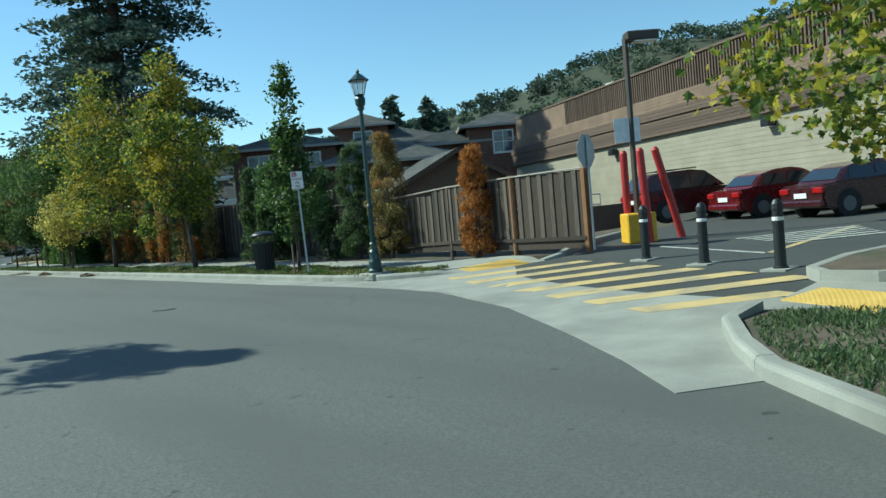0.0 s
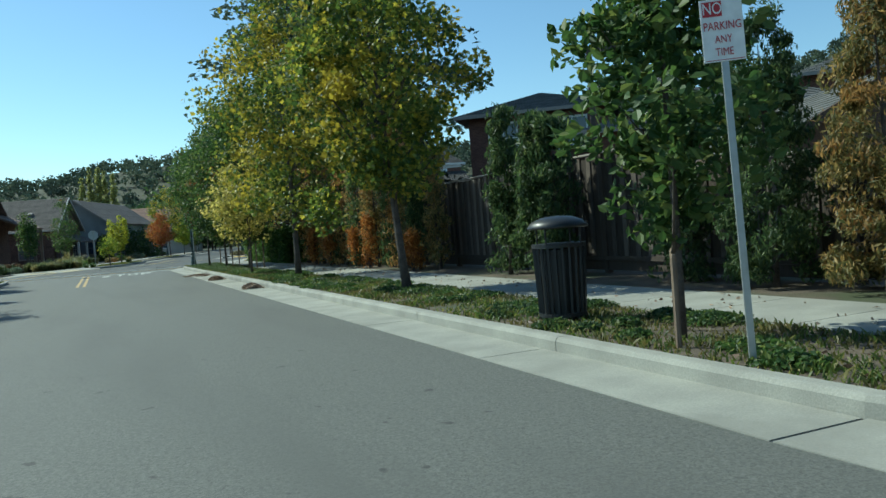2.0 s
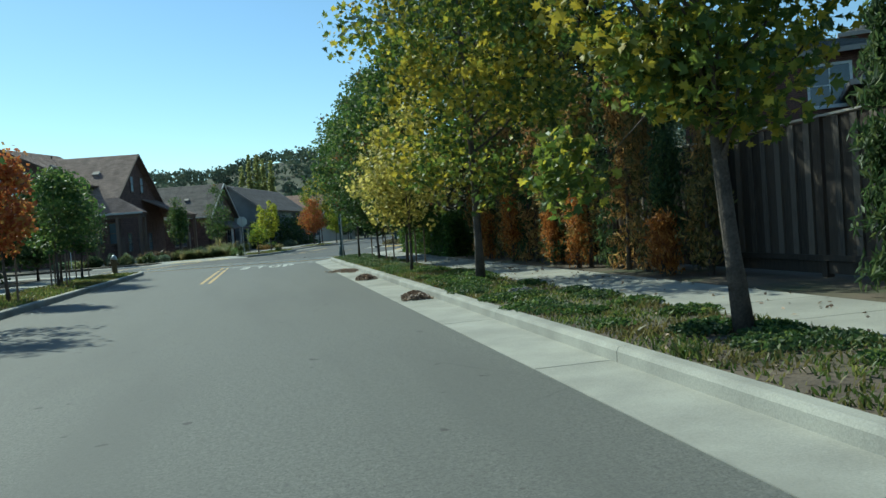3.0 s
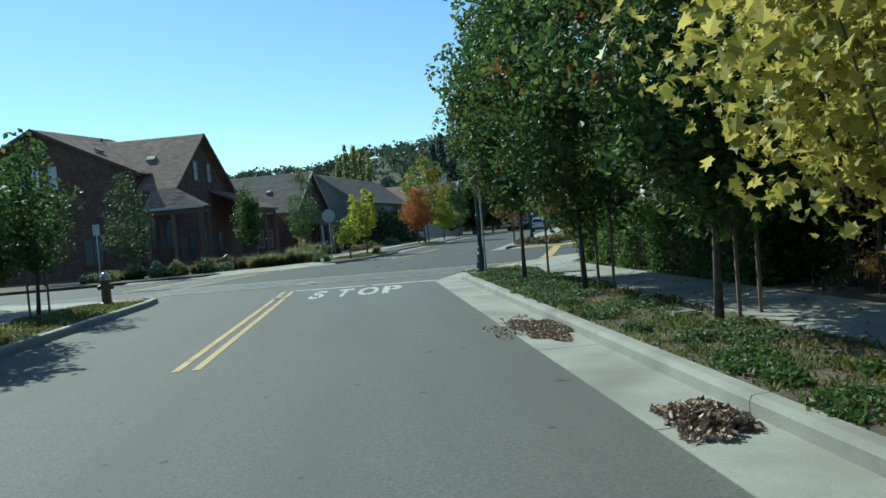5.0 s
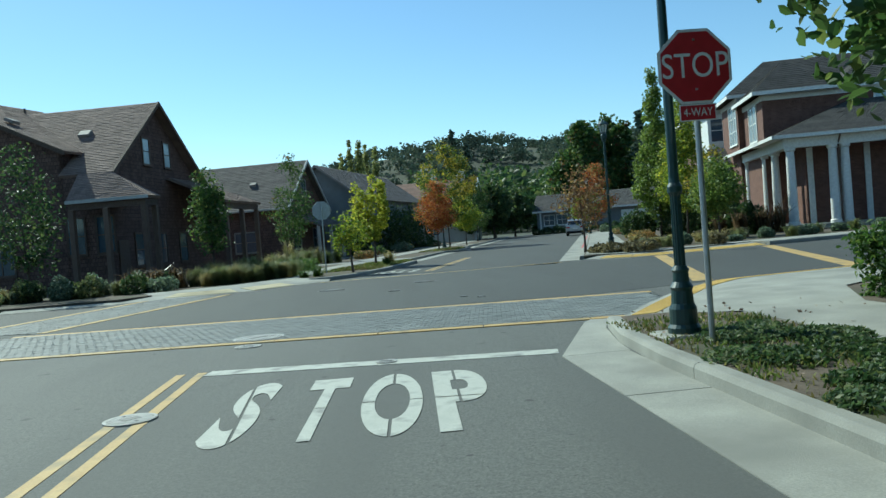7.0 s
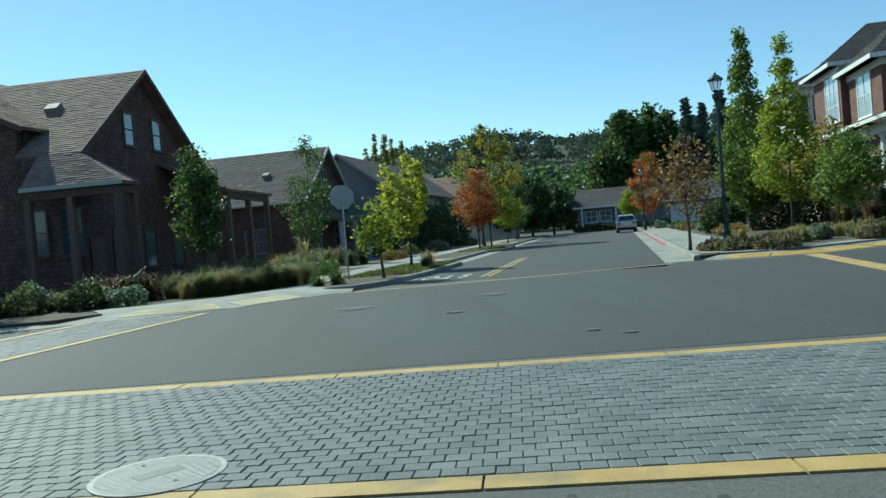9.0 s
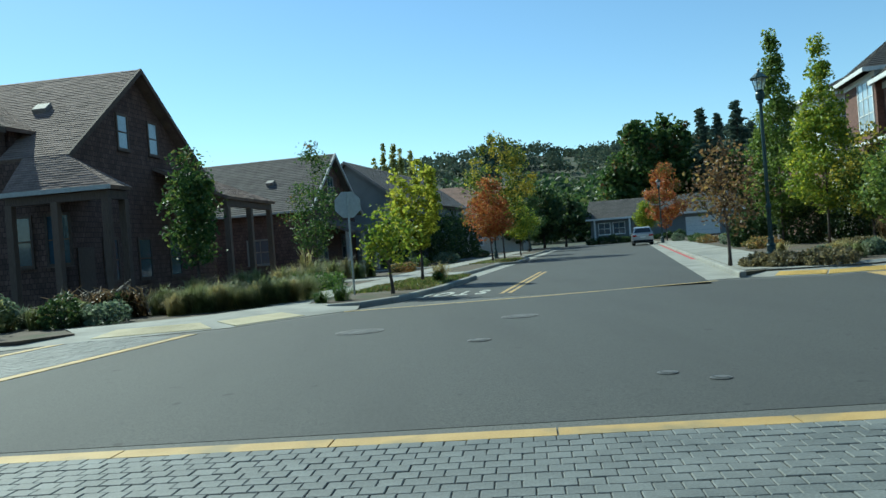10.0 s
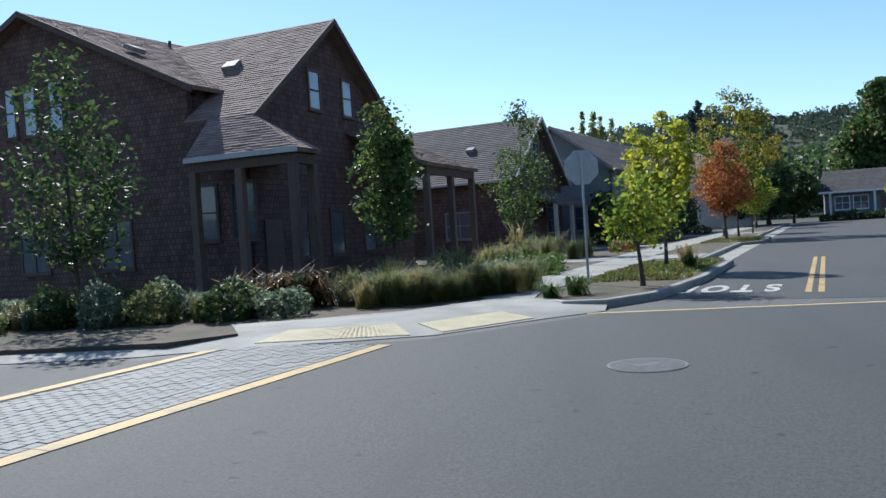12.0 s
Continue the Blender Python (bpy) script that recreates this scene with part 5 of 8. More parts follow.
# ---- fences ----
def board_fence(name, pts, label, height=1.8, board=0.19, zf=None, ends=True):
    root = thing(name, label, "fence")
    zf = zf or (lambda x, y: 0.14)
    rng = random.Random(5)
    for a, b in zip(pts, pts[1:]):
        a, b = Vector(a), Vector(b)
        d, ln = (b - a).normalized(), (b - a).length
        ang = math.degrees(math.atan2(d.y, d.x))
        n = int(ln / 2.4) or 1
        for i in range(n + 1):
            p = a + d * (ln * i / n)
            m = pose(p.x, p.y, zf(p.x, p.y), 0, 0, ang)
            part("post", boxed(-0.06, 0.06, -0.05, 0.085, -0.2, height + 0.06, 0.006, m), M_POST_WOOD if i < 2 and a == Vector(pts[0]) and height < 2 else M_FENCE_SHADED, root)
        k = int(ln / board)
        for i in range(k):
            p = a + d * (board * (i + 0.5))
            h = height - 0.03 + rng.uniform(-0.01, 0.01)
            m = pose(p.x, p.y, zf(p.x, p.y), 0, 0, ang)
            bm = boxed(-board / 2 + 0.004, board / 2 - 0.004, 0.022, 0.042, 0.26, h, 0, m)
            part("board", bm, M_FENCE_SHADED, root)
            if i % 2:
                part("batten", boxed(-0.07, 0.07, 0.042, 0.066, 0.26, h, 0, m), M_BATTEN_SUNLIT, root)
        za, zb = zf(*a), zf(*b)
        for z, hh, w in ((0.2, 0.09, 0.1), (0.0, 0.19, 0.05)):
            bm = bmesh.new()
            box(bm, 0, ln, -0.03, w, z, z + hh)
            for v in bm.verts:
                f = v.co.x / ln
                q = a + d * v.co.x
                v.co = Vector((q.x + -d.y * v.co.y, q.y + d.x * v.co.y, v.co.z + za + (zb - za) * f))
            part("rail", bm, M_FENCE_SHADED, root)
        bm = bmesh.new()
        box(bm, -0.05, ln + 0.02, -0.09, 0.09, height, height + 0.035)
        for v in bm.verts:
            f = v.co.x / ln
            q = a + d * v.co.x
            v.co = Vector((q.x + -d.y * v.co.y, q.y + d.x * v.co.y, v.co.z + za + (zb - za) * f))
        part("cap", bm, M_CAPWOOD_LIT, root, "weathered cap board with sunlight put into its pale colour")
    return root


# cap wood kept much paler than the boards, its sunlit top painted in
M_CAPWOOD_LIT = plank_wood("sunlit_cap_wood", (0.26, 0.23, 0.2), (0.45, 0.41, 0.36), (0.1, 0.1, 1))
board_fence("board_fence", [(8.75, -50.85), (8.85, -48.4), (9.6, -45.0), (10.3, -41.0), (10.35, -37.5)], "tall weathered board fence with a pale cap", 1.85, zf=lambda x, y: 0.14 + lot(x, y) * 0.9 if y < -44 else 0.2)
board_fence("board_fence", [(10.4, -37.5), (10.4, -30.0), (10.5, -20.0)], "taller weathered board fence behind dark cypresses", 2.42, zf=lambda x, y: 0.2)


# ---- trees along the street ----
def stakes(at, offs, h=1.9, label="pair of wooden tree stakes"):
    for dx, dy in offs:
        b = bmesh.new()
        rings(b, [(at[0] + dx, at[1] + dy, 0.0), (at[0] + dx * 1.03, at[1] + dy * 1.03, h), (at[0] + dx * 1.03, at[1] + dy * 1.03, h + 0.03)], [0.028, 0.028, 0.015], 7)
        tagged(part("tree_stake", b, M_STAKE), "round wooden stake beside a young tree", "stake", "tree stakes")


tree("maple_tree", "tall maple turning yellow, leaning over the verge", "tree", (6.35, -33.9, 0.12), 7.9, 1.75, 2.45, 0.09, L_MAPLE, 13500, 0.11, 11, 130, 0.28, 0.38, (-0.55, 0.2), "maples", limbs=34, lobed=True, shape=both(egg(2.0, 7.9, 1.9, 0.36, 0.4), aside(egg(1.45, 2.5, 0.34, 0.5, 0.1), -1.2, 1.25), 0.945))
tree("maple_tree", "full maple turning yellow on the verge", "tree", (6.3, -24.6, 0.12), 9.0, 1.8, 2.9, 0.095, L_MAPLE, 13500, 0.12, 12, 150, 0.4, 0.33, (-0.2, 0), "maples", limbs=16, lobed=True)
tree("maple_tree", "slender maple with pale yellow lower leaves", "tree", (5.75, -19.3, 0.12), 4.6, 1.3, 1.4, 0.045, L_PALEYELLOW, 4500, 0.1, 13, 60, 0.33, 0.35, group="maples", limbs=8, lobed=True)
tree("pear_tree", "narrow pointed pear tree with one red branch", "tree", (5.75, -42.6, 0.12), 6.2, 1.1, 0.98, 0.045, L_PEAR, 6200, 0.082, 14, 150, 0.17, 0.14, (0.05, 0), "pears", limbs=12, shape=both(egg(1.05, 3.9, 1.15, 0.4, 0.2), egg(2.6, 6.3, 0.5, 0.2, 0.1, 0.9), 0.6))
stakes((5.75, -42.6), [(0.28, 0.35), (-0.35, -0.42)], 0.95)
for x, y, h, r, sd in ((6.5, -14.8, 7.6, 2.3, 18), (6.25, -9.75, 7.6, 2.35, 16), (5.95, -5.85, 6.8, 2.0, 17)):
    tree("pear_tree", "dark green young pear tree held by stakes", "tree", (x, y, 0.12), h, 1.75 if sd == 17 else 1.3, r, 0.052, L_PEAR, 23000 if sd == 17 else 22000, 0.08, sd, 120 if sd == 17 else 190, 0.33, 0.48, group="pears", limbs=14)
    stakes((x, y), [(0.3, 0.16), (0.62, 0.25)] if sd != 17 else [(0.55, 0.1)])
tree("maple_tree", "maple at the island with green and orange leaves", "tree", (4.4, -60.1, 0.14), 7.0, 1.4, 2.95, 0.1, L_MAPLE, 13500, 0.128, 19, 230, 0.38, 0.29, group="maples", limbs=12, lobed=True)

# west side
for x, y, h, r, mat, sd, lab in ((-4.95, -17.4, 4.0, 0.85, L_ORANGE, 21, "small orange maple held by stakes"), (-5.5, -9.6, 4.7, 1.2, L_PEAR, 22, "young dark green tree held by stakes"), (-5.9, -7.4, 4.4, 1.1, L_PEAR, 23, "young dark green tree held by stakes"), (-6.1, -3.0, 4.4, 1.2, L_PEAR, 24, "young dark green tree held by stakes"), (-5.0, -23.5, 5.5, 1.6, L_DARK, 25, "dark street tree across the road"), (-5.2, -28.5, 5.6, 1.7, L_DARK, 26, "dark street tree across the road")):
    tree("street_tree", lab, "tree", (x, y, 0.12), h, 1.4, r, 0.055, mat, 2900, 0.1, sd, 44, 0.3, 0.35, group="west street trees", limbs=9, fine=False)
    if sd < 25:
        stakes((x, y), [(0.28, -0.1), (-0.28, 0.1)], 1.3)
tree("street_tree", "broad dark tree casting shade on the road", "tree", (-7.95, -45.0, 0.12), 9.5, 5.7, 1.4, 0.09, L_DARK, 2700, 0.14, 27, 24, 0.27, 0.4, limbs=10)

# columnar shrubs before the fence
def cypress(at, h, r, mat, seed, label, n=2600, size=0.075, top=0.35):
    return tree("columnar_cypress", label, "cypress", at, h, 0.12, r, 0.05, mat, int(n * 1.4), size * 0.59, seed, 90, 0.13, group="cypress row", shape=column(0.12, h - 0.15, r, top), limbs=5, flat=-0.8, long=3.6, fine=False)


cypress((8.72, -47.05, 0.25), 3.05, 0.36, L_RUST, 31, "dead rust-orange cypress before the fence", 9500, 0.045, 0.25)
cypress((9.65, -41.9, 0.16), 4.1, 0.64, L_BROWNGREEN, 32, "browning cypress column before the fence", 11000, 0.05)
cypress((9.5, -40.2, 0.16), 4.0, 0.62, L_GREEN_NEEDLE, 33, "dark green cypress column before the fence", 11000, 0.05)
cypress((9.5, -38.2, 0.16), 3.3, 0.5, L_GREEN_NEEDLE, 34, "dark green cypress column before the fence", 4000)
cypress((9.5, -34.5, 0.16), 3.4, 0.42, L_GREEN_NEEDLE, 35, "broad dark green cypress before the fence", 4500, top=0.5)
cypress((9.4, -33.9, 0.16), 3.6, 0.4, L_GREEN_NEEDLE, 36, "dark green cypress column before the fence", 4500)
cypress((9.4, -32.6, 0.16), 3.9, 0.4, L_GREEN_NEEDLE, 37, "dark green cypress column before the fence", 4500)
rng0 = random.Random(8)
for i, y in enumerate(np.arange(-28.0, -12.3, 0.95)):
    m = (L_BROWNGREEN, L_GREEN_NEEDLE, L_BROWNGREEN, L_RUSTBROWN, L_GREEN_NEEDLE, L_BROWNGREEN)[i % 6]
    h = rng0.uniform(4.2, 5.6) if y > -26 else rng0.uniform(3.2, 3.9)
    cypress((9.45 + rng0.uniform(-0.12, 0.12), y, 0.16), h, rng0.uniform(0.3, 0.4), m, 40 + i, {L_RUSTBROWN: "dead brown cypress column in the row before the fence", L_BROWNGREEN: "narrow cypress in the row before the fence, partly browned"}.get(m, "narrow dark green cypress in the row before the fence"), 2500, 0.064)
for i, y in enumerate((-27.4, -23.2, -21.3, -18.4, -15.6)):
    cypress((9.0 + 0.1 * (i % 3), y, 0.16), (1.2, 1.9, 1.5, 2.0, 1.6)[i], 0.2, L_RUST, 60 + i, "short dead rust-orange cypress before the row", 1300, 0.055)


def hedge(name, x0, x1, y0, y1, h, label, mat, n, seed, size=0.085):
    rng = np.random.default_rng(seed)
    root = thing(name, label, "hedge", pose((x0 + x1) / 2, (y0 + y1) / 2, 0.13))
    w, l = (x1 - x0) / 2, (y1 - y0) / 2
    p = rng.uniform(-1, 1, (n, 3))
    ax = rng.integers(0, 3, n)
    s = np.sign(rng.uniform(-1, 1, n))
    for a in range(2):
        p[ax == a, a] = s[ax == a] * rng.uniform(0.8, 1.0, (ax == a).sum())
    p[ax == 2, 2] = rng.uniform(0.82, 1.0, (ax == 2).sum())
    p = np.stack([p[:, 0] * w, p[:, 1] * l, (p[:, 2] + 1) / 2 * h], 1)
    p += 0.12 * np.stack([np.sin(p[:, 1] * 3.1 + p[:, 2] * 2), np.sin(p[:, 0] * 4 + p[:, 2] * 3), (p[:, 2] / h) * (1.3 * np.sin(p[:, 1] * 2.3) + np.sin(p[:, 1] * 5.1 + 1))], 1) + rng.normal(size=(n, 3)) * 0.08
    p[:, 2] = np.maximum(0.03, p[:, 2])
    v, f = leaves(p, size, 0.1, 1.6, rng, size < 0.07)
    tagged(from_arrays("foliage", v, f, mat, root), kind="stuff")
    # dark box inside; its colour stands in for shade deep among the leaves
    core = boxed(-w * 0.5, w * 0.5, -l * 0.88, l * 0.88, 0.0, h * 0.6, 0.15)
    part("shade_core", core, L_BRONZE, root)
    return root


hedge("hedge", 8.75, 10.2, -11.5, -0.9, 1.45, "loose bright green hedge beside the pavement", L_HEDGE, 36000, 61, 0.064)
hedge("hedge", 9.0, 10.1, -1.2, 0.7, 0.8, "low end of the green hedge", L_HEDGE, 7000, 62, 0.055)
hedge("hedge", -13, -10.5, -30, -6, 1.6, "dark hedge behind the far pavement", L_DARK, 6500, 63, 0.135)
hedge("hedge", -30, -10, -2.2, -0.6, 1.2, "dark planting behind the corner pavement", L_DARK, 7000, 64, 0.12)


def conifer(name, label, at, height, radius, n, seed, mat, size=0.28, bare=0.12, group=""):
    """A tall conifer with drooping tiers."""
    rng = np.random.default_rng(seed)
    root = thing(name, label, "tree", pose(*at), group)
    bm = bmesh.new()
    rings(bm, [(0, 0, -0.2), (0, 0, height * 0.3), (0.1, 0, height * 0.7), (0, 0, height * 0.97)], [height * 0.018, height * 0.013, height * 0.007, 0.03], 9)
    part("trunk", bm, M_BARK, root, smooth=True)
    pts, br = [], bmesh.new()
    k = int(height * 8)
    for i in range(k):
        t = bare + (1 - bare) * (i / k) ** 0.9
        z, a = height * t, rng.uniform(0, 2 * math.pi)
        ln = radius * (1 - t) ** 0.75 * rng.uniform(0.5, 1.15) + 0.25
        tip = np.array([ln * math.cos(a), ln * math.sin(a), z - 0.12 * ln])
        rings(br, [(0, 0, z), tuple(tip * (0.5, 0.5, 1) + (0, 0, 0.05 * ln)), tuple(tip)], [0.05, 0.03, 0.012], 4)
        m = max(3, int(n / k * (ln / radius) * 2.0))
        u = rng.uniform(0.2, 1.05, (m, 1))
        sway = np.clip(rng.normal(size=(m, 3)), -1.8, 1.8) * (0.055 * ln + 0.08) * (1, 1, 0.6)
        q = np.array([0, 0, z]) * (1 - u) + tip * u + sway - np.array([0, 0, 0.12]) * ln * (u - 0.5) ** 2
        pts.append(q)
    tagged(part("branchwork", br, M_BARK, root), kind="stuff")
    v, f = leaves(np.concatenate(pts), size, 0.55, 2.2, rng)
    tagged(from_arrays("crown", v, f, mat, root), kind="stuff")
    return root


conifer("redwood_tree", "very tall grey-green redwood behind the townhouses", (14.6, -3.0, 0.1), 40, 9.0, 50000, 71, L_REDWOOD, 0.215, 0.2)

for i, (x, y, h) in enumerate(((12.4, -15.5, 9.5), (11.9, -12.4, 10.5), (12.0, -9.2, 10.5), (12.4, -6.0, 9.4), (12.9, -3.2, 7.6))):
    tree("evergreen_tree", "dense dark evergreen behind the hedge", "tree", (x, y, 0.1), h, 0.6, 2.7, 0.14, L_BRONZE, 8500, 0.2, 72 + i, 150, 0.5, 0.3, group="evergreens", limbs=9)


# low creeping shrubs on the verge
def creeping(name, label, x0, x1, y0, y1, clumps, seed, mat, zf=lambda x, y: 0.14):
    rng = np.random.default_rng(seed)
    pts = []
    for i in range(clumps):
        x, y, r = rng.uniform(x0, x1), rng.uniform(y0, y1), rng.uniform(0.16, 0.42)
        n = int(420 * r / 0.3)
        d = rng.normal(size=(n, 3))
        d /= np.linalg.norm(d, axis=1)[:, None]
        k = rng.uniform(0.3, 1.0, (n, 1)) ** 0.6
        p = d * k * (r * rng.uniform(0.8, 1.3), r * rng.uniform(0.8, 1.5), 0.09)
        p[:, 2] = np.abs(p[:, 2]) + 0.02
        pts.append(p + (min(x1 - r * 0.5, max(x0 + r * 0.6, x)), y, zf(x, y)))
    v, f = leaves(np.concatenate(pts), 0.036, 0.3, 1.7, rng)
    return tagged(from_arrays(name, v, f, mat), label, "ground cover", kind="stuff")


creeping("ground_cover", "dark green creeping ground cover on the verge", 5.2, 6.85, -42.5, -26, 26, 81, L_DARK)
creeping("ground_cover", "mid green creeping ground cover on the verge", 5.2, 6.85, -45.0, -18, 34, 82, L_PEAR)
creeping("ground_cover", "green creeping ground cover on the verge", 5.2, 6.85, -26, -16, 18, 83, L_PEAR)
creeping("ground_cover", "dense grey-green creeping ground cover on the verge", 5.2, 6.85, -16.5, -1.2, 54, 85, L_VERGE)
creeping("ground_cover", "dark green creeping ground cover under the staked pears", 5.5, 6.85, -9.5, -2.6, 26, 84, L_DARK)


def ground_lid(at, w, l, turn, label):
    root = thing("utility_lid", label, "utility lid", pose(*at, 0, 0, turn), "utility lids")
    part("rim", boxed(-w / 2 - 0.035, w / 2 + 0.035, -l / 2 - 0.035, l / 2 + 0.035, -0.12, 0.05, 0.008), M_CONCRETE, root, "pale concrete rim")
    lid = part("lid", boxed(-w / 2, w / 2, -l / 2, l / 2, 0.05, 0.066, 0.006), M_CAST_WORN, root, "grey lid")
    # black block laid on the lid as the shade within a pull slot
    part("pull_slot_shade", boxed(-0.05, 0.05, -0.012, 0.012, 0.066, 0.071), M_RUBBER, lid)


ground_lid((6.3, -13.9, 0.14), 0.34, 0.52, 3, "grey rectangular utility lid in the verge")
ground_lid((6.1, -27.5, 0.14), 0.34, 0.5, -2, "grey rectangular utility lid under the maple")
ground_lid((6.15, -1.9, 0.14), 0.26, 0.26, 8, "small square utility lid behind the stop sign")
stakes((8.75, -46.3), [(0.0, 0.35), (0.25, -0.55)], 2.15)


# ---- houses ----
def courses(bm, a, b, c, d, pitch=0.2, thick=0.03, tab=0.0):
    """A roof slope laid in courses: eave a-b, ridge d-c. tab: width of single shingles, 0 for long strips."""
    a, b, c, d = (Vector(p) for p in (a, b, c, d))
    rng = random.Random(17)
    nrm = (b - a).cross(d - a).normalized()
    if nrm.z < 0:
        nrm = -nrm
    n = max(2, int(((d - a).length + (c - b).length) / 2 / pitch))
    for i in range(n):
        f0, f1 = i / n, min(1.0, (i + 1.15) / n)
        l0, r0, r1, l1 = a.lerp(d, f0), b.lerp(c, f0), b.lerp(c, f1), a.lerp(d, f1)
        k = max(1, int((r0 - l0).length / tab)) if tab else 1
        cut = [0.0] + [(j + rng.uniform(-0.3, 0.3)) / k for j in range(1, k)] + [1.0]
        for u, v in zip(cut, cut[1:]):
            h = nrm * (thick * rng.uniform(0.7, 1.25) if tab else thick)
            p = [l0.lerp(r0, u) + h, l0.lerp(r0, v) + h, l1.lerp(r1, v) + nrm * 0.004, l1.lerp(r1, u) + nrm * 0.004]
            vs = [bm.verts.new(w) for w in p + [p[0] - h, p[1] - h]]
            bm.faces.new(vs[:4])
            bm.faces.new((vs[0], vs[1], vs[5], vs[4]))
    # underside board
    u = [bm.verts.new(v - nrm * 0.12) for v in (a, b, c, d)]
    t = [bm.verts.new(v) for v in (a, b, c, d)]
    bm.faces.new(u)
    for i in range(4):
        bm.faces.new((u[i], u[(i + 1) % 4], t[(i + 1) % 4], t[i]))
    return bm


def slope(root, name, a, b, c, d, mat, pitch=0.2, label="", tab=0.0):
    return tagged(part(name, courses(bmesh.new(), a, b, c, d, pitch, 0.022 if tab else 0.03, tab), mat, root, label), kind="stuff")


def rake(root, a, b, mat, w=0.22, t=0.05):
    """A barge board along a gable edge."""
    a, b = Vector(a), Vector(b)
    bm = bmesh.new()
    up = Vector((0, 0, w))
    s = (b - a).cross(Vector((0, 0, 1))).normalized() * t
    v = [bm.verts.new(p) for p in (a - up + s, b - up + s, b + s, a + s, a - up - s, b - up - s, b - s, a - s)]
    for f in ((0, 1, 2, 3), (7, 6, 5, 4), (0, 4, 5, 1), (1, 5, 6, 2), (2, 6, 7, 3), (3, 7, 4, 0)):
        bm.faces.new([v[i] for i in f])
    bmesh.ops.recalc_face_normals(bm, faces=bm.faces)
    return part("barge_board", bm, mat, root)


def gable_wall(root, p0, p1, peak, z0, z1, zp, mat, thick=0.2, name="wall"):
    """A wall from p0 to p1 whose top rises to a peak at the share given."""
    bm = bmesh.new()
    a, b = Vector(p0), Vector(p1)
    n = Vector((b.y - a.y, a.x - b.x)).normalized() * thick
    if zp <= z1:
        pts = [(a, z0), (b, z0), (b, z1), (a, z1)]
    elif peak in (0.0, 1.0):
        pts = [(a, z0), (b, z0), (b, zp if peak else z1), (a, z1 if peak else zp)]
    else:
        pts = [(a, z0), (b, z0), (b, z1), (a.lerp(b, peak), zp), (a, z1)]
    f = [bm.verts.new((p.x, p.y, z)) for p, z in pts]
    g = [bm.verts.new((p.x - n.x, p.y - n.y, z)) for p, z in pts]
    bm.faces.new(f)
    bm.faces.new(list(reversed(g)))
    k = len(pts)
    for i in range(k):
        bm.faces.new((f[i], g[i], g[(i + 1) % k], f[(i + 1) % k]))
    bmesh.ops.recalc_face_normals(bm, faces=bm.faces)
    return part(name, bm, mat, root)


def window(root, p0, p1, z0, z1, glass, frame_mat, rows=2, cols=1, out=0.03):
    """A window on the wall from p0 to p1, standing a little proud, with its bars."""
    a, b = Vector(p0), Vector(p1)
    d, ln = (b - a).normalized(), (b - a).length
    ang = math.degrees(math.atan2(d.y, d.x))
    m = pose(a.x, a.y, 0, 0, 0, ang)
    w = part("window", boxed(0.03, ln - 0.03, -out + 0.012, 0.02, z0 + 0.03, z1 - 0.03, 0, m), glass, root)
    fr = bmesh.new()
    t = 0.07
    for x0, x1, y0, y1 in ((-t, 0.03, z0 - t, z1 + t), (ln - 0.03, ln + t, z0 - t, z1 + t), (0.03, ln - 0.03, z1 - 0.03, z1 + t), (0.03, ln - 0.03, z0 - t, z0 + 0.03)):
        box(fr, x0, x1, -out - 0.02, 0.01, y0, y1, 0, m)
    part("frame", fr, frame_mat, w)
    for i in range(1, rows):
        z = z0 + (z1 - z0) * i / rows
        part("bar", boxed(0.03, ln - 0.03, -out - 0.012, 0.0, z - 0.025, z + 0.025, 0, m), frame_mat, w)
    for i in range(1, cols):
        x = ln * i / cols
        part("bar", boxed(x - 0.025, x + 0.025, -out - 0.014, 0.0, z0 + 0.03, z1 - 0.03, 0, m), frame_mat, w)
    part("sill", boxed(-0.1, ln + 0.1, -out - 0.07, 0.0, z0 - t - 0.04, z0 - t, 0, m), frame_mat, w)
    return w


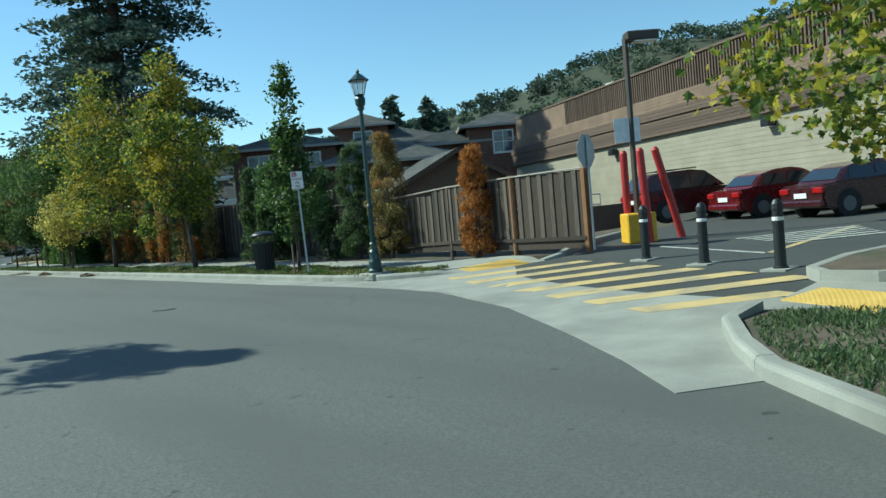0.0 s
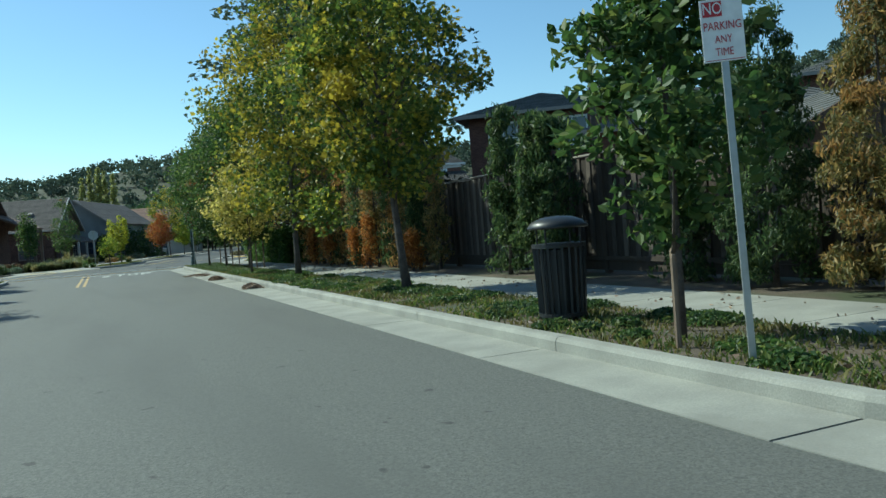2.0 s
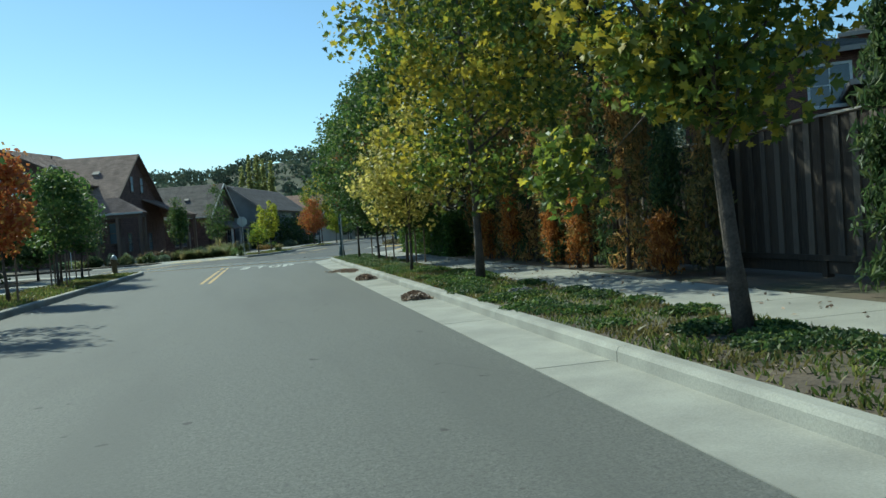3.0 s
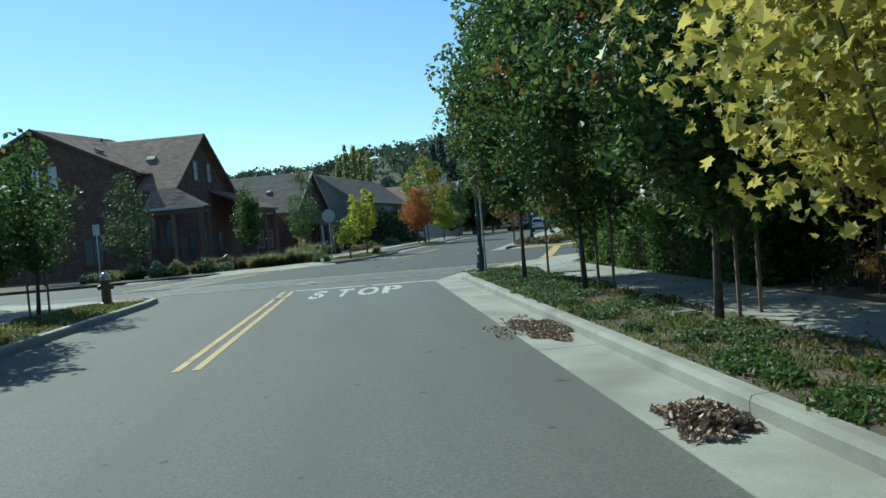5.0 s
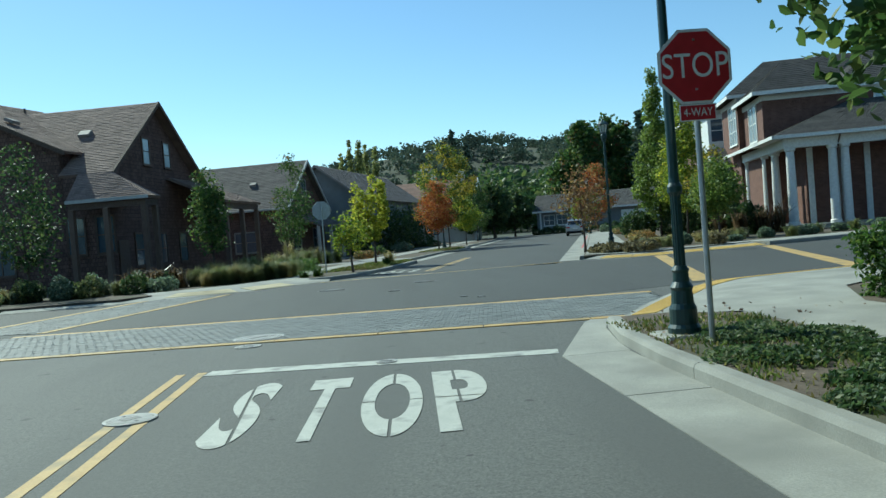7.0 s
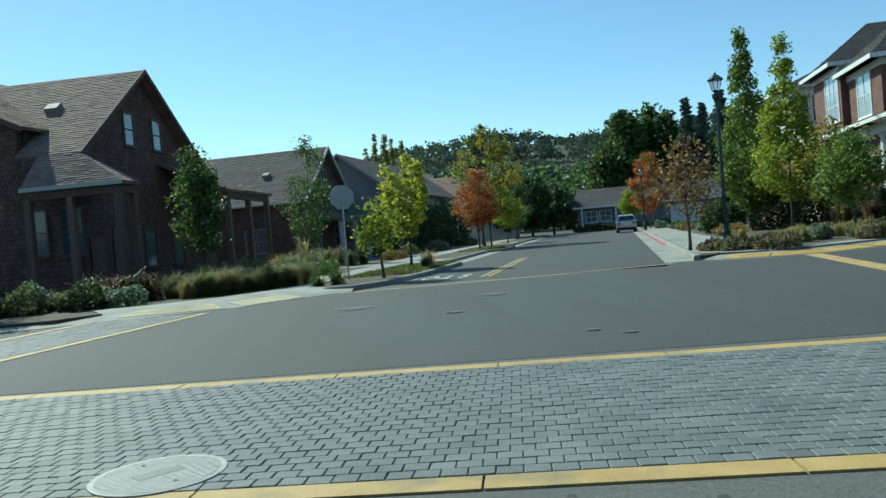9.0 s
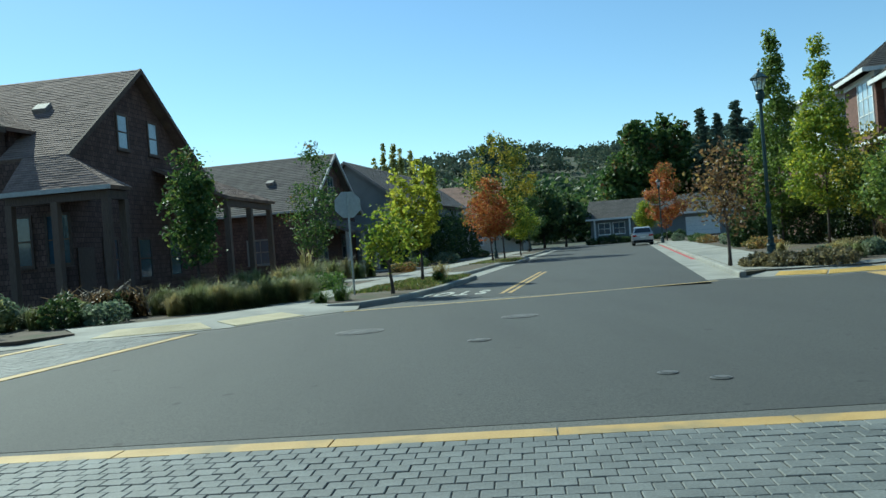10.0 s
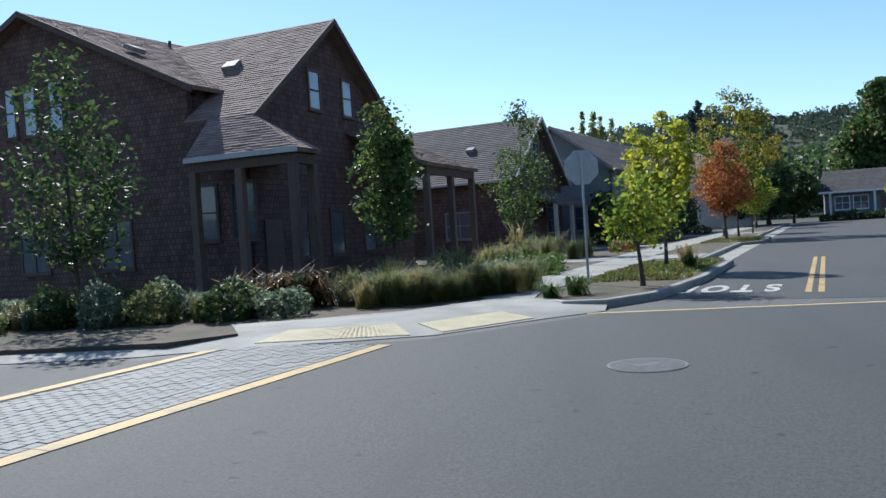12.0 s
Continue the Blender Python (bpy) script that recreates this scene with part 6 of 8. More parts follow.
def house_a():
    """Big brown house: a steep gable to the street, a front wing and a hipped porch roof."""
    root = thing("house", "large dark brown shingled house with steep roofs", "house", pose(-8.87, 33.42, 0, 0, 0, -11))
    zr, ze, zk, yk = 9.55, 4.18, 5.5, -5.35
    W, R = M_SHINGLE_WALL, M_ROOF_BROWN
    # main body, gable to the street
    gable_wall(root, (0, yk), (0, 0.05), 1.0, 0, zk - 0.1, zr - 0.25, W)
    gable_wall(root, (0, 0.0), (0, 7.0), 0.0, 0, 4.4, zr - 0.25, W)
    gable_wall(root, (-2.05, yk), (0, yk), 0, 0, zk - 0.1, 0, W)
    gable_wall(root, (0, 7.0), (-9.5, 7.0), 0, 0, 4.4, 0, W)
    slope(root, "roof_slope", (-2.24, yk, zk), (0.42, yk, zk), (0.42, 0, zr), (-2.24, 0, zr), R, 0.155, tab=0.3)
    slope(root, "roof_slope", (-12, -3.9, zr - 3.9 * (zr - zk) / -yk), (-2.24, -3.9, zr - 3.9 * (zr - zk) / -yk), (-2.24, 0, zr), (-12, 0, zr), R, 0.155, tab=0.3)
    slope(root, "roof_slope", (0.42, 7.5, 4.25), (-12, 7.5, 4.25), (-12, 0, zr), (0.42, 0, zr), R, 0.155, tab=0.3)
    rake(root, (0.46, 0, zr + 0.03), (0.46, yk - 0.05, zk), M_DARK_WOOD)
    rake(root, (0.46, 0, zr + 0.03), (0.46, 7.5, 4.25), M_DARK_WOOD)
    # porch roof below the main slope, hipped round the corner
    slope(root, "porch_roof", (-1.25, -6.6, ze), (2.6, -6.6, ze), (0.4, yk, zk), (-1.25, yk, zk), R, 0.155, tab=0.3)
    slope(root, "porch_roof", (2.6, -6.6, ze), (2.6, -5.2, ze), (0.38, yk + 0.02, zk), (0.4, yk, zk), R, 0.155, tab=0.3)
    slope(root, "porch_roof", (2.6, -5.2, ze), (0.05, -3.4, ze), (0.05, yk + 0.04, zk), (0.38, yk + 0.02, zk), R, 0.155, tab=0.3)
    part("gutter", boxed(-1.25, 2.66, -6.68, -6.6, ze - 0.13, ze + 0.02), M_WHITE_GUTTER, root, "pale gutter along the eave")
    part("porch_beam", boxed(-1.2, 2.45, -6.5, -6.3, ze - 0.42, ze - 0.14), M_DARK_WOOD, root)
    part("porch_beam", boxed(2.25, 2.45, -6.3, -5.25, ze - 0.42, ze - 0.14), M_DARK_WOOD, root)
    for x, y in ((2.35, -6.4), (0.55, -6.4), (-1.1, -6.4), (2.35, -5.35)):
        part("porch_post", boxed(x - 0.12, x + 0.12, y - 0.12, y + 0.12, 0, ze - 0.4, 0.01), M_DARK_WOOD, root)
    part("porch_floor", boxed(-1.3, 2.6, -6.65, yk, 0, 0.22, 0.02), M_CONCRETE, root, "concrete porch floor")
    for y0 in (-1.35, 1.05):
        window(root, (0.0, y0), (0.0, y0 + 0.74), 6.2, 7.55, M_GLASS_SKY, M_DARK_WOOD, 2)
    for x in (-2.0, -0.55):
        window(root, (x, yk), (x + 0.85, yk), 1.75, 3.45, M_GLASS_DARK, M_DARK_WOOD, 2)
    for y in (-2.9, -0.4, 2.2):
        window(root, (0.0, y), (0.0, y + 0.95), 1.0, 2.6, M_GLASS_DARK, M_DARK_WOOD, 2)
    part("door", boxed(0.0, 0.06, -4.6, -3.6, 0.22, 2.3, 0.01), M_DARK_WOOD, root, "dark front door")
    # front wing
    xr, xl, yf, za, zw = -2.25, -15.95, -4.85, 10.15, 6.85
    xm = (xr + xl) / 2
    gable_wall(root, (xl, yf), (xr, yf), 0.5, 0, zw, za - 0.25, W)
    gable_wall(root, (xr, yf), (xr, 1.0), 0, 0, zw, 0, W)
    gable_wall(root, (xl, 5), (xl, yf), 0, 0, zw, 0, W)
    k = (za - zw) / (xr - xm) * 0.35
    slope(root, "wing_roof", (xr + 1.2, 2.5, zw - k), (xr + 0.35, yf - 0.35, zw - k), (xm, yf - 0.35, za), (xm + 1.4, 2.5, za), R, 0.155, tab=0.3)
    slope(root, "wing_roof", (xl - 0.35, yf - 0.35, zw - k), (xl - 0.35, 5, zw - k), (xm, 5, za), (xm, yf - 0.35, za), R, 0.155, tab=0.3)
    rake(root, (xm, yf - 0.4, za + 0.03), (xr + 0.35, yf - 0.4, zw - k), M_DARK_WOOD)
    rake(root, (xm, yf - 0.4, za + 0.03), (xl - 0.35, yf - 0.4, zw - k), M_DARK_WOOD)
    for x, w in ((-10.5, 0.5), (-9.6, 0.6), (-8.4, 0.65)):
        window(root, (x, yf), (x + w, yf), 5.9, 7.65, M_GLASS_SKY, M_DARK_WOOD, 2)
    for x in (-13.2, -10.2, -6.4):
        window(root, (x, yf), (x + 1.3, yf), 1.0, 2.6, M_GLASS_DARK, M_DARK_WOOD, 2, 2)
    # side porch to the north under a low roof
    slope(root, "low_roof", (3.3, 1.2, 4.15), (3.3, 6.9, 4.15), (0.03, 5.4, 5.65), (0.03, 1.2, 5.65), R, 0.155, tab=0.3)
    slope(root, "low_roof", (3.3, 6.9, 4.15), (-3.0, 6.9, 4.15), (-3.0, 5.4, 5.65), (0.03, 5.4, 5.65), R, 0.155, tab=0.3)
    part("porch_beam", boxed(2.95, 3.15, 1.4, 6.7, 3.75, 4.05), M_DARK_WOOD, root)
    for y in (1.6, 4.1, 6.6):
        part("porch_post", boxed(2.92, 3.16, y - 0.12, y + 0.12, 0, 3.76, 0.01), M_DARK_WOOD, root)
    # vents and pipes on the roofs
    part("roof_vent", boxed(-0.3, 0.3, -0.24, 0.24, -0.05, 0.17, 0.02, pose(-2.4, -2.35, 7.78, 36, 0, 0)), M_VENT, root, "pale metal roof vent")
    part("roof_vent", boxed(-0.24, 0.24, -0.3, 0.3, -0.05, 0.12, 0.02, pose(-5.2, -4.0, 8.5, 0, 25, 0)), M_VENT, root, "pale metal roof vent")
    b = bmesh.new()
    rings(b, [(-7.2, 0.2, zr - 0.6), (-7.2, 0.2, zr + 0.4)], [0.06, 0.06], 8)
    part("vent_pipe", b, M_BROWN_POLE, root)


M_VENT = plain("vent_paint", (0.24, 0.215, 0.195), 0.7)
M_EAVE = plain("eave_board_paint", (0.3, 0.27, 0.235), 0.6)
M_WHITE_GUTTER = plain("gutter_paint", (0.45, 0.44, 0.42), 0.5)
house_a()


def gable_house(name, label, m, width, depth, ze, zr, wall, roof, trim, porch=0.0, windows=(), glass=None, pitch=0.2, over=0.45, low=0.0, sash=None):
    """A house with its gable facing local +x. width along y, depth back along -x."""
    glass, sash = glass or M_GLASS_DARK, sash or trim
    root = thing(name, label, "house", m)
    w = width / 2
    gable_wall(root, (0, -w), (0, w), 0.5, low, ze, zr - 0.2, wall)
    gable_wall(root, (-depth, w), (-depth, -w), 0.5, low, ze, zr - 0.2, wall)
    gable_wall(root, (-depth, -w), (0, -w), 0, low, ze, 0, wall)
    gable_wall(root, (0, w), (-depth, w), 0, low, ze, 0, wall)
    k = (zr - ze) / w * over
    slope(root, "roof_slope", (-depth - over, -w - over, ze - k), (over, -w - over, ze - k), (over, 0, zr), (-depth - over, 0, zr), roof, pitch)
    slope(root, "roof_slope", (over, w + over, ze - k), (-depth - over, w + over, ze - k), (-depth - over, 0, zr), (over, 0, zr), roof, pitch)
    rake(root, (over + 0.05, 0, zr + 0.03), (over + 0.05, -w - over, ze - k), trim)
    rake(root, (over + 0.05, 0, zr + 0.03), (over + 0.05, w + over, ze - k), trim)
    part("gutter", boxed(-depth - over, over, -w - over - 0.1, -w - over, ze - k - 0.1, ze - k + 0.02), trim, root)
    for side, u, z0, z1, ww, cols in windows:
        if side == "x":
            window(root, (0, u - ww / 2), (0, u + ww / 2), z0, z1, glass, sash, 2, cols)
        else:
            window(root, (u - ww / 2, -w), (u + ww / 2, -w), z0, z1, glass, sash, 2, cols)
    if porch:
        slope(root, "porch_roof", (porch, -w * 0.7, 2.6), (porch, w * 0.7, 2.6), (0, w * 0.7, 3.5), (0, -w * 0.7, 3.5), roof, pitch)
        for y in (-w * 0.65, 0, w * 0.65):
            part("porch_column", boxed(porch - 0.35, porch - 0.15, y - 0.1, y + 0.1, low, 2.6, 0.01), trim, root)
    return root


hb = gable_house("house", "brown shingled house with a pale-edged gable", pose(-2.6, 51.4, 0.1, 0, 0, -15), 9.0, 14, 4.3, 7.7, M_SHINGLE_WALL, M_ROOF_SLATE, M_WHITE_GUTTER, 2.2, [("x", 0, 5.0, 6.2, 1.0, 2), ("x", -2.2, 1.0, 2.5, 1.6, 2), ("x", 2.2, 1.0, 2.5, 1.6, 2), ("y", -3.0, 1.0, 2.4, 1.6, 2), ("y", -8.0, 1.0, 2.4, 1.6, 2)], sash=M_VENT)
part("roof_vent", boxed(-0.24, 0.24, -0.2, 0.2, -0.05, 0.14, 0.02, pose(-3.0, -2.4, 5.93, 28, 0, 0)), M_VENT, hb, "pale metal roof vent")
hc = gable_house("house", "grey-blue house with a long dark slate-grey roof", pose(-1.8, 57.4, 0.1, 0, 0, -107), 7.4, 21, 5.0, 7.8, M_SIDING, M_ROOF_SLATE, M_VENT, 0, [("x", 1.9, 1.0, 2.5, 1.4, 2)])
for x in (-4.0, -9.5, -15.0):
    window(hc, (x + 0.7, 3.7), (x - 0.7, 3.7), 1.0, 2.4, M_GLASS_DARK, M_VENT, 2, 2)
ht = gable_house("house", "pale stucco house with a red clay tile roof", pose(16, 90, 0.1, 0, 0, -14), 9, 13, 5.6, 7.9, M_STUCCO, M_ROOF_TILE, M_WHITE, 0, [("x", -2.0, 1.0, 2.5, 1.4, 2), ("x", 2.0, 3.6, 5.0, 1.4, 2), ("y", -3, 3.4, 4.8, 1.2, 2), ("y", -8, 3.4, 4.8, 1.2, 2), ("y", -5, 1.0, 2.4, 1.2, 2)], pitch=0.35)
part("chimney", boxed(-2.2, -1.2, -0.5, 0.5, 7.0, 9.0, 0.02), M_STUCCO, ht, "pale stucco chimney")
part("chimney_cap", boxed(-2.3, -1.1, -0.6, 0.6, 9.0, 9.12, 0.02), M_STUCCO, ht)
gable_house("house", "dark house behind the grey one", pose(-12, 78, 0.1, 0, 0, -12), 10, 16, 4.8, 7.6, M_SHINGLE_WALL, M_ROOF_GREY, M_WHITE, 0, [("x", 0, 4.9, 6.2, 1.2, 2)])


def bungalow():
    root = thing("bungalow", "low grey bungalow with white windows and a garage", "house", pose(34.5, 97, 0.3, 0, 0, -14))
    part("wall", boxed(-9, 9, 0, 8, 0, 3.0), M_SIDING, root)
    slope(root, "roof_slope", (-9.6, -0.8, 2.9), (9.6, -0.8, 2.9), (9.0, 4, 5.3), (-9.0, 4, 5.3), M_ROOF_DARK, 0.25)
    slope(root, "roof_slope", (9.6, 8.8, 2.9), (-9.6, 8.8, 2.9), (-9.0, 4, 5.3), (9.0, 4, 5.3), M_ROOF_DARK, 0.25)
    part("fascia", boxed(-9.6, 9.6, -0.9, -0.8, 2.7, 2.92), M_WHITE, root)
    for x in (-8.0, -6.2):
        window(root, (x, 0), (x + 1.4, 0), 0.9, 2.3, M_GLASS_DARK, M_WHITE, 2, 2)
    for x in (-8.6, -4.3, -2.2):
        part("porch_column", boxed(x, x + 0.22, -0.75, -0.53, 0, 2.75, 0.01), M_WHITE, root)
    part("door", boxed(-3.6, -2.6, -0.06, 0, 0, 2.1, 0.01), M_DARK_WOOD, root)
    g = part("garage_door", boxed(2.6, 6.6, -0.08, 0, 0, 2.3, 0.01), M_WHITE, root, "white panelled garage door")
    # grey strips proud of the door, coloured as the shade between panels
    for i in range(1, 4):
        part("groove_shade_strip", boxed(2.62, 6.58, -0.09, -0.078, i * 0.57, i * 0.57 + 0.02), M_SIGN_BACK, g)
    window(root, (7.2, 0), (8.2, 0), 1.2, 2.2, M_GLASS_DARK, M_WHITE, 2, 2)


bungalow()
for i, (x, y, h, r) in enumerate(((3.4, 59.5, 3.4, 1.3), (4.6, 62.8, 4.0, 1.5), (5.7, 66.2, 3.6, 1.4), (6.7, 69.8, 4.2, 1.6), (7.6, 73.5, 3.8, 1.5), (1.2, 55.6, 3.2, 1.1))):
    shrub("garden_shrub", "tall dark shrub against the grey-blue house", (x, y, 0.1), r, h, L_DARK, 1500, 0.16, 780 + i, group="dark shrubs by the grey-blue house")
for i in range(9):
    u = -9.0 + 1.3 * i
    shrub("garden_shrub", "clipped dark shrub before the bungalow", (34.5 + 0.97 * u - 0.5, 97 - 0.242 * u - 2.4, 0.05), 0.8, 0.75 + 0.15 * (i % 3), L_DARK, 700, 0.12, 760 + i, group="shrubs before the bungalow")


def hip(root, x0, x1, y0, y1, ze, zr, mat, over=0.5, pitch=0.25, eave=None, deep=0.2):
    """A hipped roof over a block."""
    x0, x1, y0, y1 = x0 - over, x1 + over, y0 - over, y1 + over
    if x1 - x0 > y1 - y0:
        h = (y1 - y0) / 2
        a, b = (x0 + h, (y0 + y1) / 2, zr), (x1 - h, (y0 + y1) / 2, zr)
    else:
        h = (x1 - x0) / 2
        a, b = ((x0 + x1) / 2, y0 + h, zr), ((x0 + x1) / 2, y1 - h, zr)
    c = [(x0, y0, ze), (x1, y0, ze), (x1, y1, ze), (x0, y1, ze)]
    if x1 - x0 > y1 - y0:
        quads = [(c[0], c[1], b, a), (c[1], c[2], b, b), (c[2], c[3], a, b), (c[3], c[0], a, a)]
    else:
        quads = [(c[0], c[1], a, a), (c[1], c[2], b, a), (c[2], c[3], b, b), (c[3], c[0], a, b)]
    for q in quads:
        q = list(q)
        if q[2] == q[3]:
            e = Vector(q[3]).lerp(Vector(q[0]), 0.01)
            q[3] = tuple(e)
        slope(root, "roof_slope", *q, mat, pitch)
    f = bmesh.new()
    t = 0.06
    for u in ((x0, x1, y0 - t, y0), (x0, x1, y1, y1 + t), (x0 - t, x0, y0 - t, y1 + t), (x1, x1 + t, y0 - t, y1 + t)):
        box(f, u[0], u[1], u[2], u[3], ze - deep, ze + 0.02)
    part("fascia", f, eave or M_WHITE, root, "painted eave board")


def brick_house():
    root = thing("brick_house", "two-storey brick house with white windows and a columned porch", "house", pose(24.75, 30.86, 0.1, 0, 0, -15))
    red = "red-brown brick wall"
    part("wall", boxed(0, 13, 4.15, 9.4, 0, 7.95), M_BRICK_WALL, root, red)
    part("wall", boxed(-0.35, 12, 9.4, 14.8, 0, 8.65), M_BRICK_WALL, root, red)
    part("porch_wall", boxed(1.2, 13, 0.6, 4.15, 0, 4.75), M_BRICK_WALL, root, red)
    hip(root, 0, 3.4, 4.15, 9.0, 8.1, 10.1, M_ROOF_DARK, 0.6)
    hip(root, 4.6, 13, 4.4, 9.4, 8.1, 10.5, M_ROOF_DARK, 0.5)
    hip(root, -0.35, 11, 9.8, 14.8, 8.8, 11.3, M_ROOF_DARK, 0.6)
    part("flat_roof", boxed(3.2, 4.9, 5.0, 9.4, 7.95, 8.6), M_ROOF_DARK, root)
    part("frieze", boxed(-0.05, 13.05, 4.1, 9.4, 7.62, 7.95), M_WHITE, root, "white band under the eave")
    part("frieze", boxed(-0.4, 12.05, 9.35, 14.85, 8.35, 8.65), M_WHITE, root, "white band under the eave")
    window(root, (0, 7.75), (0, 5.7), 5.45, 7.6, M_GLASS_SKY, M_WHITE, 2, 2)
    window(root, (-0.35, 12.3), (-0.35, 9.85), 5.7, 8.3, M_GLASS_SKY, M_WHITE, 3, 3)
    for x in (6.2, 9.6):
        window(root, (x, 4.15), (x + 1.8, 4.15), 5.9, 7.5, M_GLASS_SKY, M_WHITE, 2, 2)
        window(root, (x, 0.6), (x + 1.5, 0.6), 1.0, 2.9, M_GLASS_DARK, M_WHITE, 2, 2)
    # deep porch round the corner, on tall round columns
    part("porch_floor", boxed(-0.6, 13, -1.4, 4.15, 0, 0.28, 0.02), M_CONCRETE, root)
    for x, y in ((0.05, -1.0), (2.15, -1.0), (2.75, -1.0), (5.6, -1.0), (0.05, 2.2), (0.05, 4.4), (0.05, 9.1)):
        part("column", column_at(x, y), M_WHITE, root, "round white column")
    for x in (1.3, 4.2):
        part("pilaster", boxed(x, x + 0.3, 0.5, 0.6, 0.28, 4.4, 0.01), M_WHITE, root, "flat white pilaster")
    part("porch_beam", boxed(-0.3, 13, -1.25, -0.75, 4.35, 4.85), M_WHITE, root, "white porch beam")
    part("porch_beam", boxed(-0.28, 0.25, -0.75, 9.3, 4.35, 4.85), M_WHITE, root, "white porch beam")
    part("porch_ceiling", boxed(-0.8, 13, -1.55, 0.6, 4.86, 4.9), M_WHITE, root)
    part("porch_ceiling", boxed(-0.8, 1.2, 0.6, 4.15, 4.86, 4.9), M_WHITE, root)
    slope(root, "porch_roof", (-0.85, -1.6, 5.0), (13.4, -1.6, 5.0), (13.4, 4.1, 7.2), (4.85, 4.1, 7.2), M_ROOF_DARK)
    slope(root, "porch_roof", (-0.85, 4.12, 5.0), (-0.85, -1.6, 5.0), (4.85, 4.1, 7.2), (4.8, 4.12, 7.2), M_ROOF_DARK)
    slope(root, "porch_roof", (-0.85, 12.0, 5.0), (-0.85, 4.12, 5.0), (0.0, 4.12, 5.33), (0.0, 12.0, 5.33), M_ROOF_DARK)
    part("gutter", boxed(-0.95, 13.4, -1.72, -1.6, 4.84, 5.02), M_WHITE, root, "white gutter")
    part("gutter", boxed(-0.97, -0.85, -1.72, 12.0, 4.84, 5.02), M_WHITE, root, "white gutter")
    for x in (2.4, 5.9):
        b = bmesh.new()
        rings(b, [(x, -1.2, 0.3), (x, -1.2, 4.4), (x, -1.62, 4.85)], [0.05, 0.05, 0.05], 8)
        part("downpipe", b, M_DARK_WOOD, root, "dark downpipe")
    part("door", boxed(6.9, 8.0, 0.52, 0.6, 0.3, 2.6, 0.01), M_DARK_WOOD, root)
    # side entrance with a small white gable
    part("side_wall", boxed(-1.0, -0.35, 12.6, 16.4, 0, 4.3), M_STUCCO, root)
    slope(root, "side_roof", (-1.6, 12.1, 4.4), (-0.35, 12.1, 4.4), (-0.35, 14.5, 5.8), (-1.6, 14.5, 5.8), M_ROOF_DARK)
    slope(root, "side_roof", (-0.35, 16.9, 4.4), (-1.6, 16.9, 4.4), (-1.6, 14.5, 5.8), (-0.35, 14.5, 5.8), M_ROOF_DARK)
    gable_wall(root, (-1.1, 16.4), (-1.1, 12.6), 0.5, 4.0, 4.4, 5.6, M_WHITE, name="gable")
    rake(root, (-1.65, 14.5, 5.82), (-1.65, 12.1, 4.42), M_WHITE)
    rake(root, (-1.65, 14.5, 5.82), (-1.65, 16.9, 4.42), M_WHITE)
    return root


def column_at(x, y):
    bm = lathe([(0.3, 0.28), (0.3, 0.42), (0.25, 0.47), (0.24, 1.9), (0.205, 4.15), (0.28, 4.22), (0.28, 4.36)], 18)
    for v in bm.verts:
        v.co.x += x
        v.co.y += y
    return bm


brick_house()
bh = thing("brick_house", "brick and white house further back among trees", "house", pose(31.6, 50.2, 0.1, 0, 0, -10))
part("wall", boxed(0.3, 12, 1.2, 10, 0, 9.2), M_BRICK_WALL, bh)
part("wall", boxed(-2.0, 0.3, 0.4, 10, 0, 6.3), M_BRICK_WALL, bh)
part("bay", boxed(-2.1, 0.4, 0, 5, 6.3, 9.2), M_WHITE, bh, "white bay")
hip(bh, -2.1, 12, 0, 10, 9.3, 11.6, M_ROOF_DARK, 0.4)
for x in (-1.9, -0.7):
    window(bh, (x, 0), (x + 0.95, 0), 6.8, 8.6, M_GLASS_DARK, M_WHITE, 2, 1)


def townhouse(m, w, d, ze, zr, label, side=True):
    root = thing("townhouse", label, "house", m, "townhouses behind the fence")
    part("wall", boxed(0, w, 0, d, 0, ze), M_BRICK_WALL, root, "red brick wall")
    hip(root, 0, w, 0, d, ze, zr, M_ROOF_GREY, 0.6, eave=M_EAVE, deep=0.16)
    k = max(1, int(w / 3.2))
    for i in range(k):
        x = (i + 0.5) * w / k
        for z in (1.0, ze - 2.0):
            window(root, (x - 0.7, 0), (x + 0.7, 0), z, z + 1.5, M_GLASS_DARK, M_WHITE, 2, 2)
    for i in range(max(1, int(d / 3.2)) if side else 0):
        y = (i + 0.5) * d / max(1, int(d / 3.2))
        window(root, (0, y + 0.7), (0, y - 0.7), ze - 2.0, ze - 0.5, M_GLASS_DARK, M_WHITE, 2, 2)
    return root


townhouse(pose(21.5, -18.6, 0.2, 0, 0, -36), 9.0, 8, 4.9, 6.5, "low brick townhouse with a hipped grey roof and white windows", False)
townhouse(pose(19.0, -29.5, 0.2, 0, 0, -38), 2.9, 3, 4.2, 5.0, "small brick wing with one white window")
townhouse(pose(28.6, -10.6, 0.2, 0, 0, -38), 8.2, 8, 7.0, 8.6, "brick townhouse with a hipped grey roof")
townhouse(pose(29.0, -9.3, 0.2, 0, 0, -38), 4.0, 4.0, 8.6, 9.8, "narrow brick turret with a small hipped roof")
townhouse(pose(29.3, -16.6, 0.2, 0, 0, -38), 8, 8, 6.2, 7.5, "brick townhouse beside the store")
townhouse(pose(33.0, -20.3, 0.2, 0, 0, -38), 5, 6, 7.2, 8.4, "taller brick townhouse beside the store")
townhouse(pose(18.6, -12.0, 0.2, 0, 0, -36), 7.0, 8, 6.6, 8.0, "brick townhouse half hidden by trees")
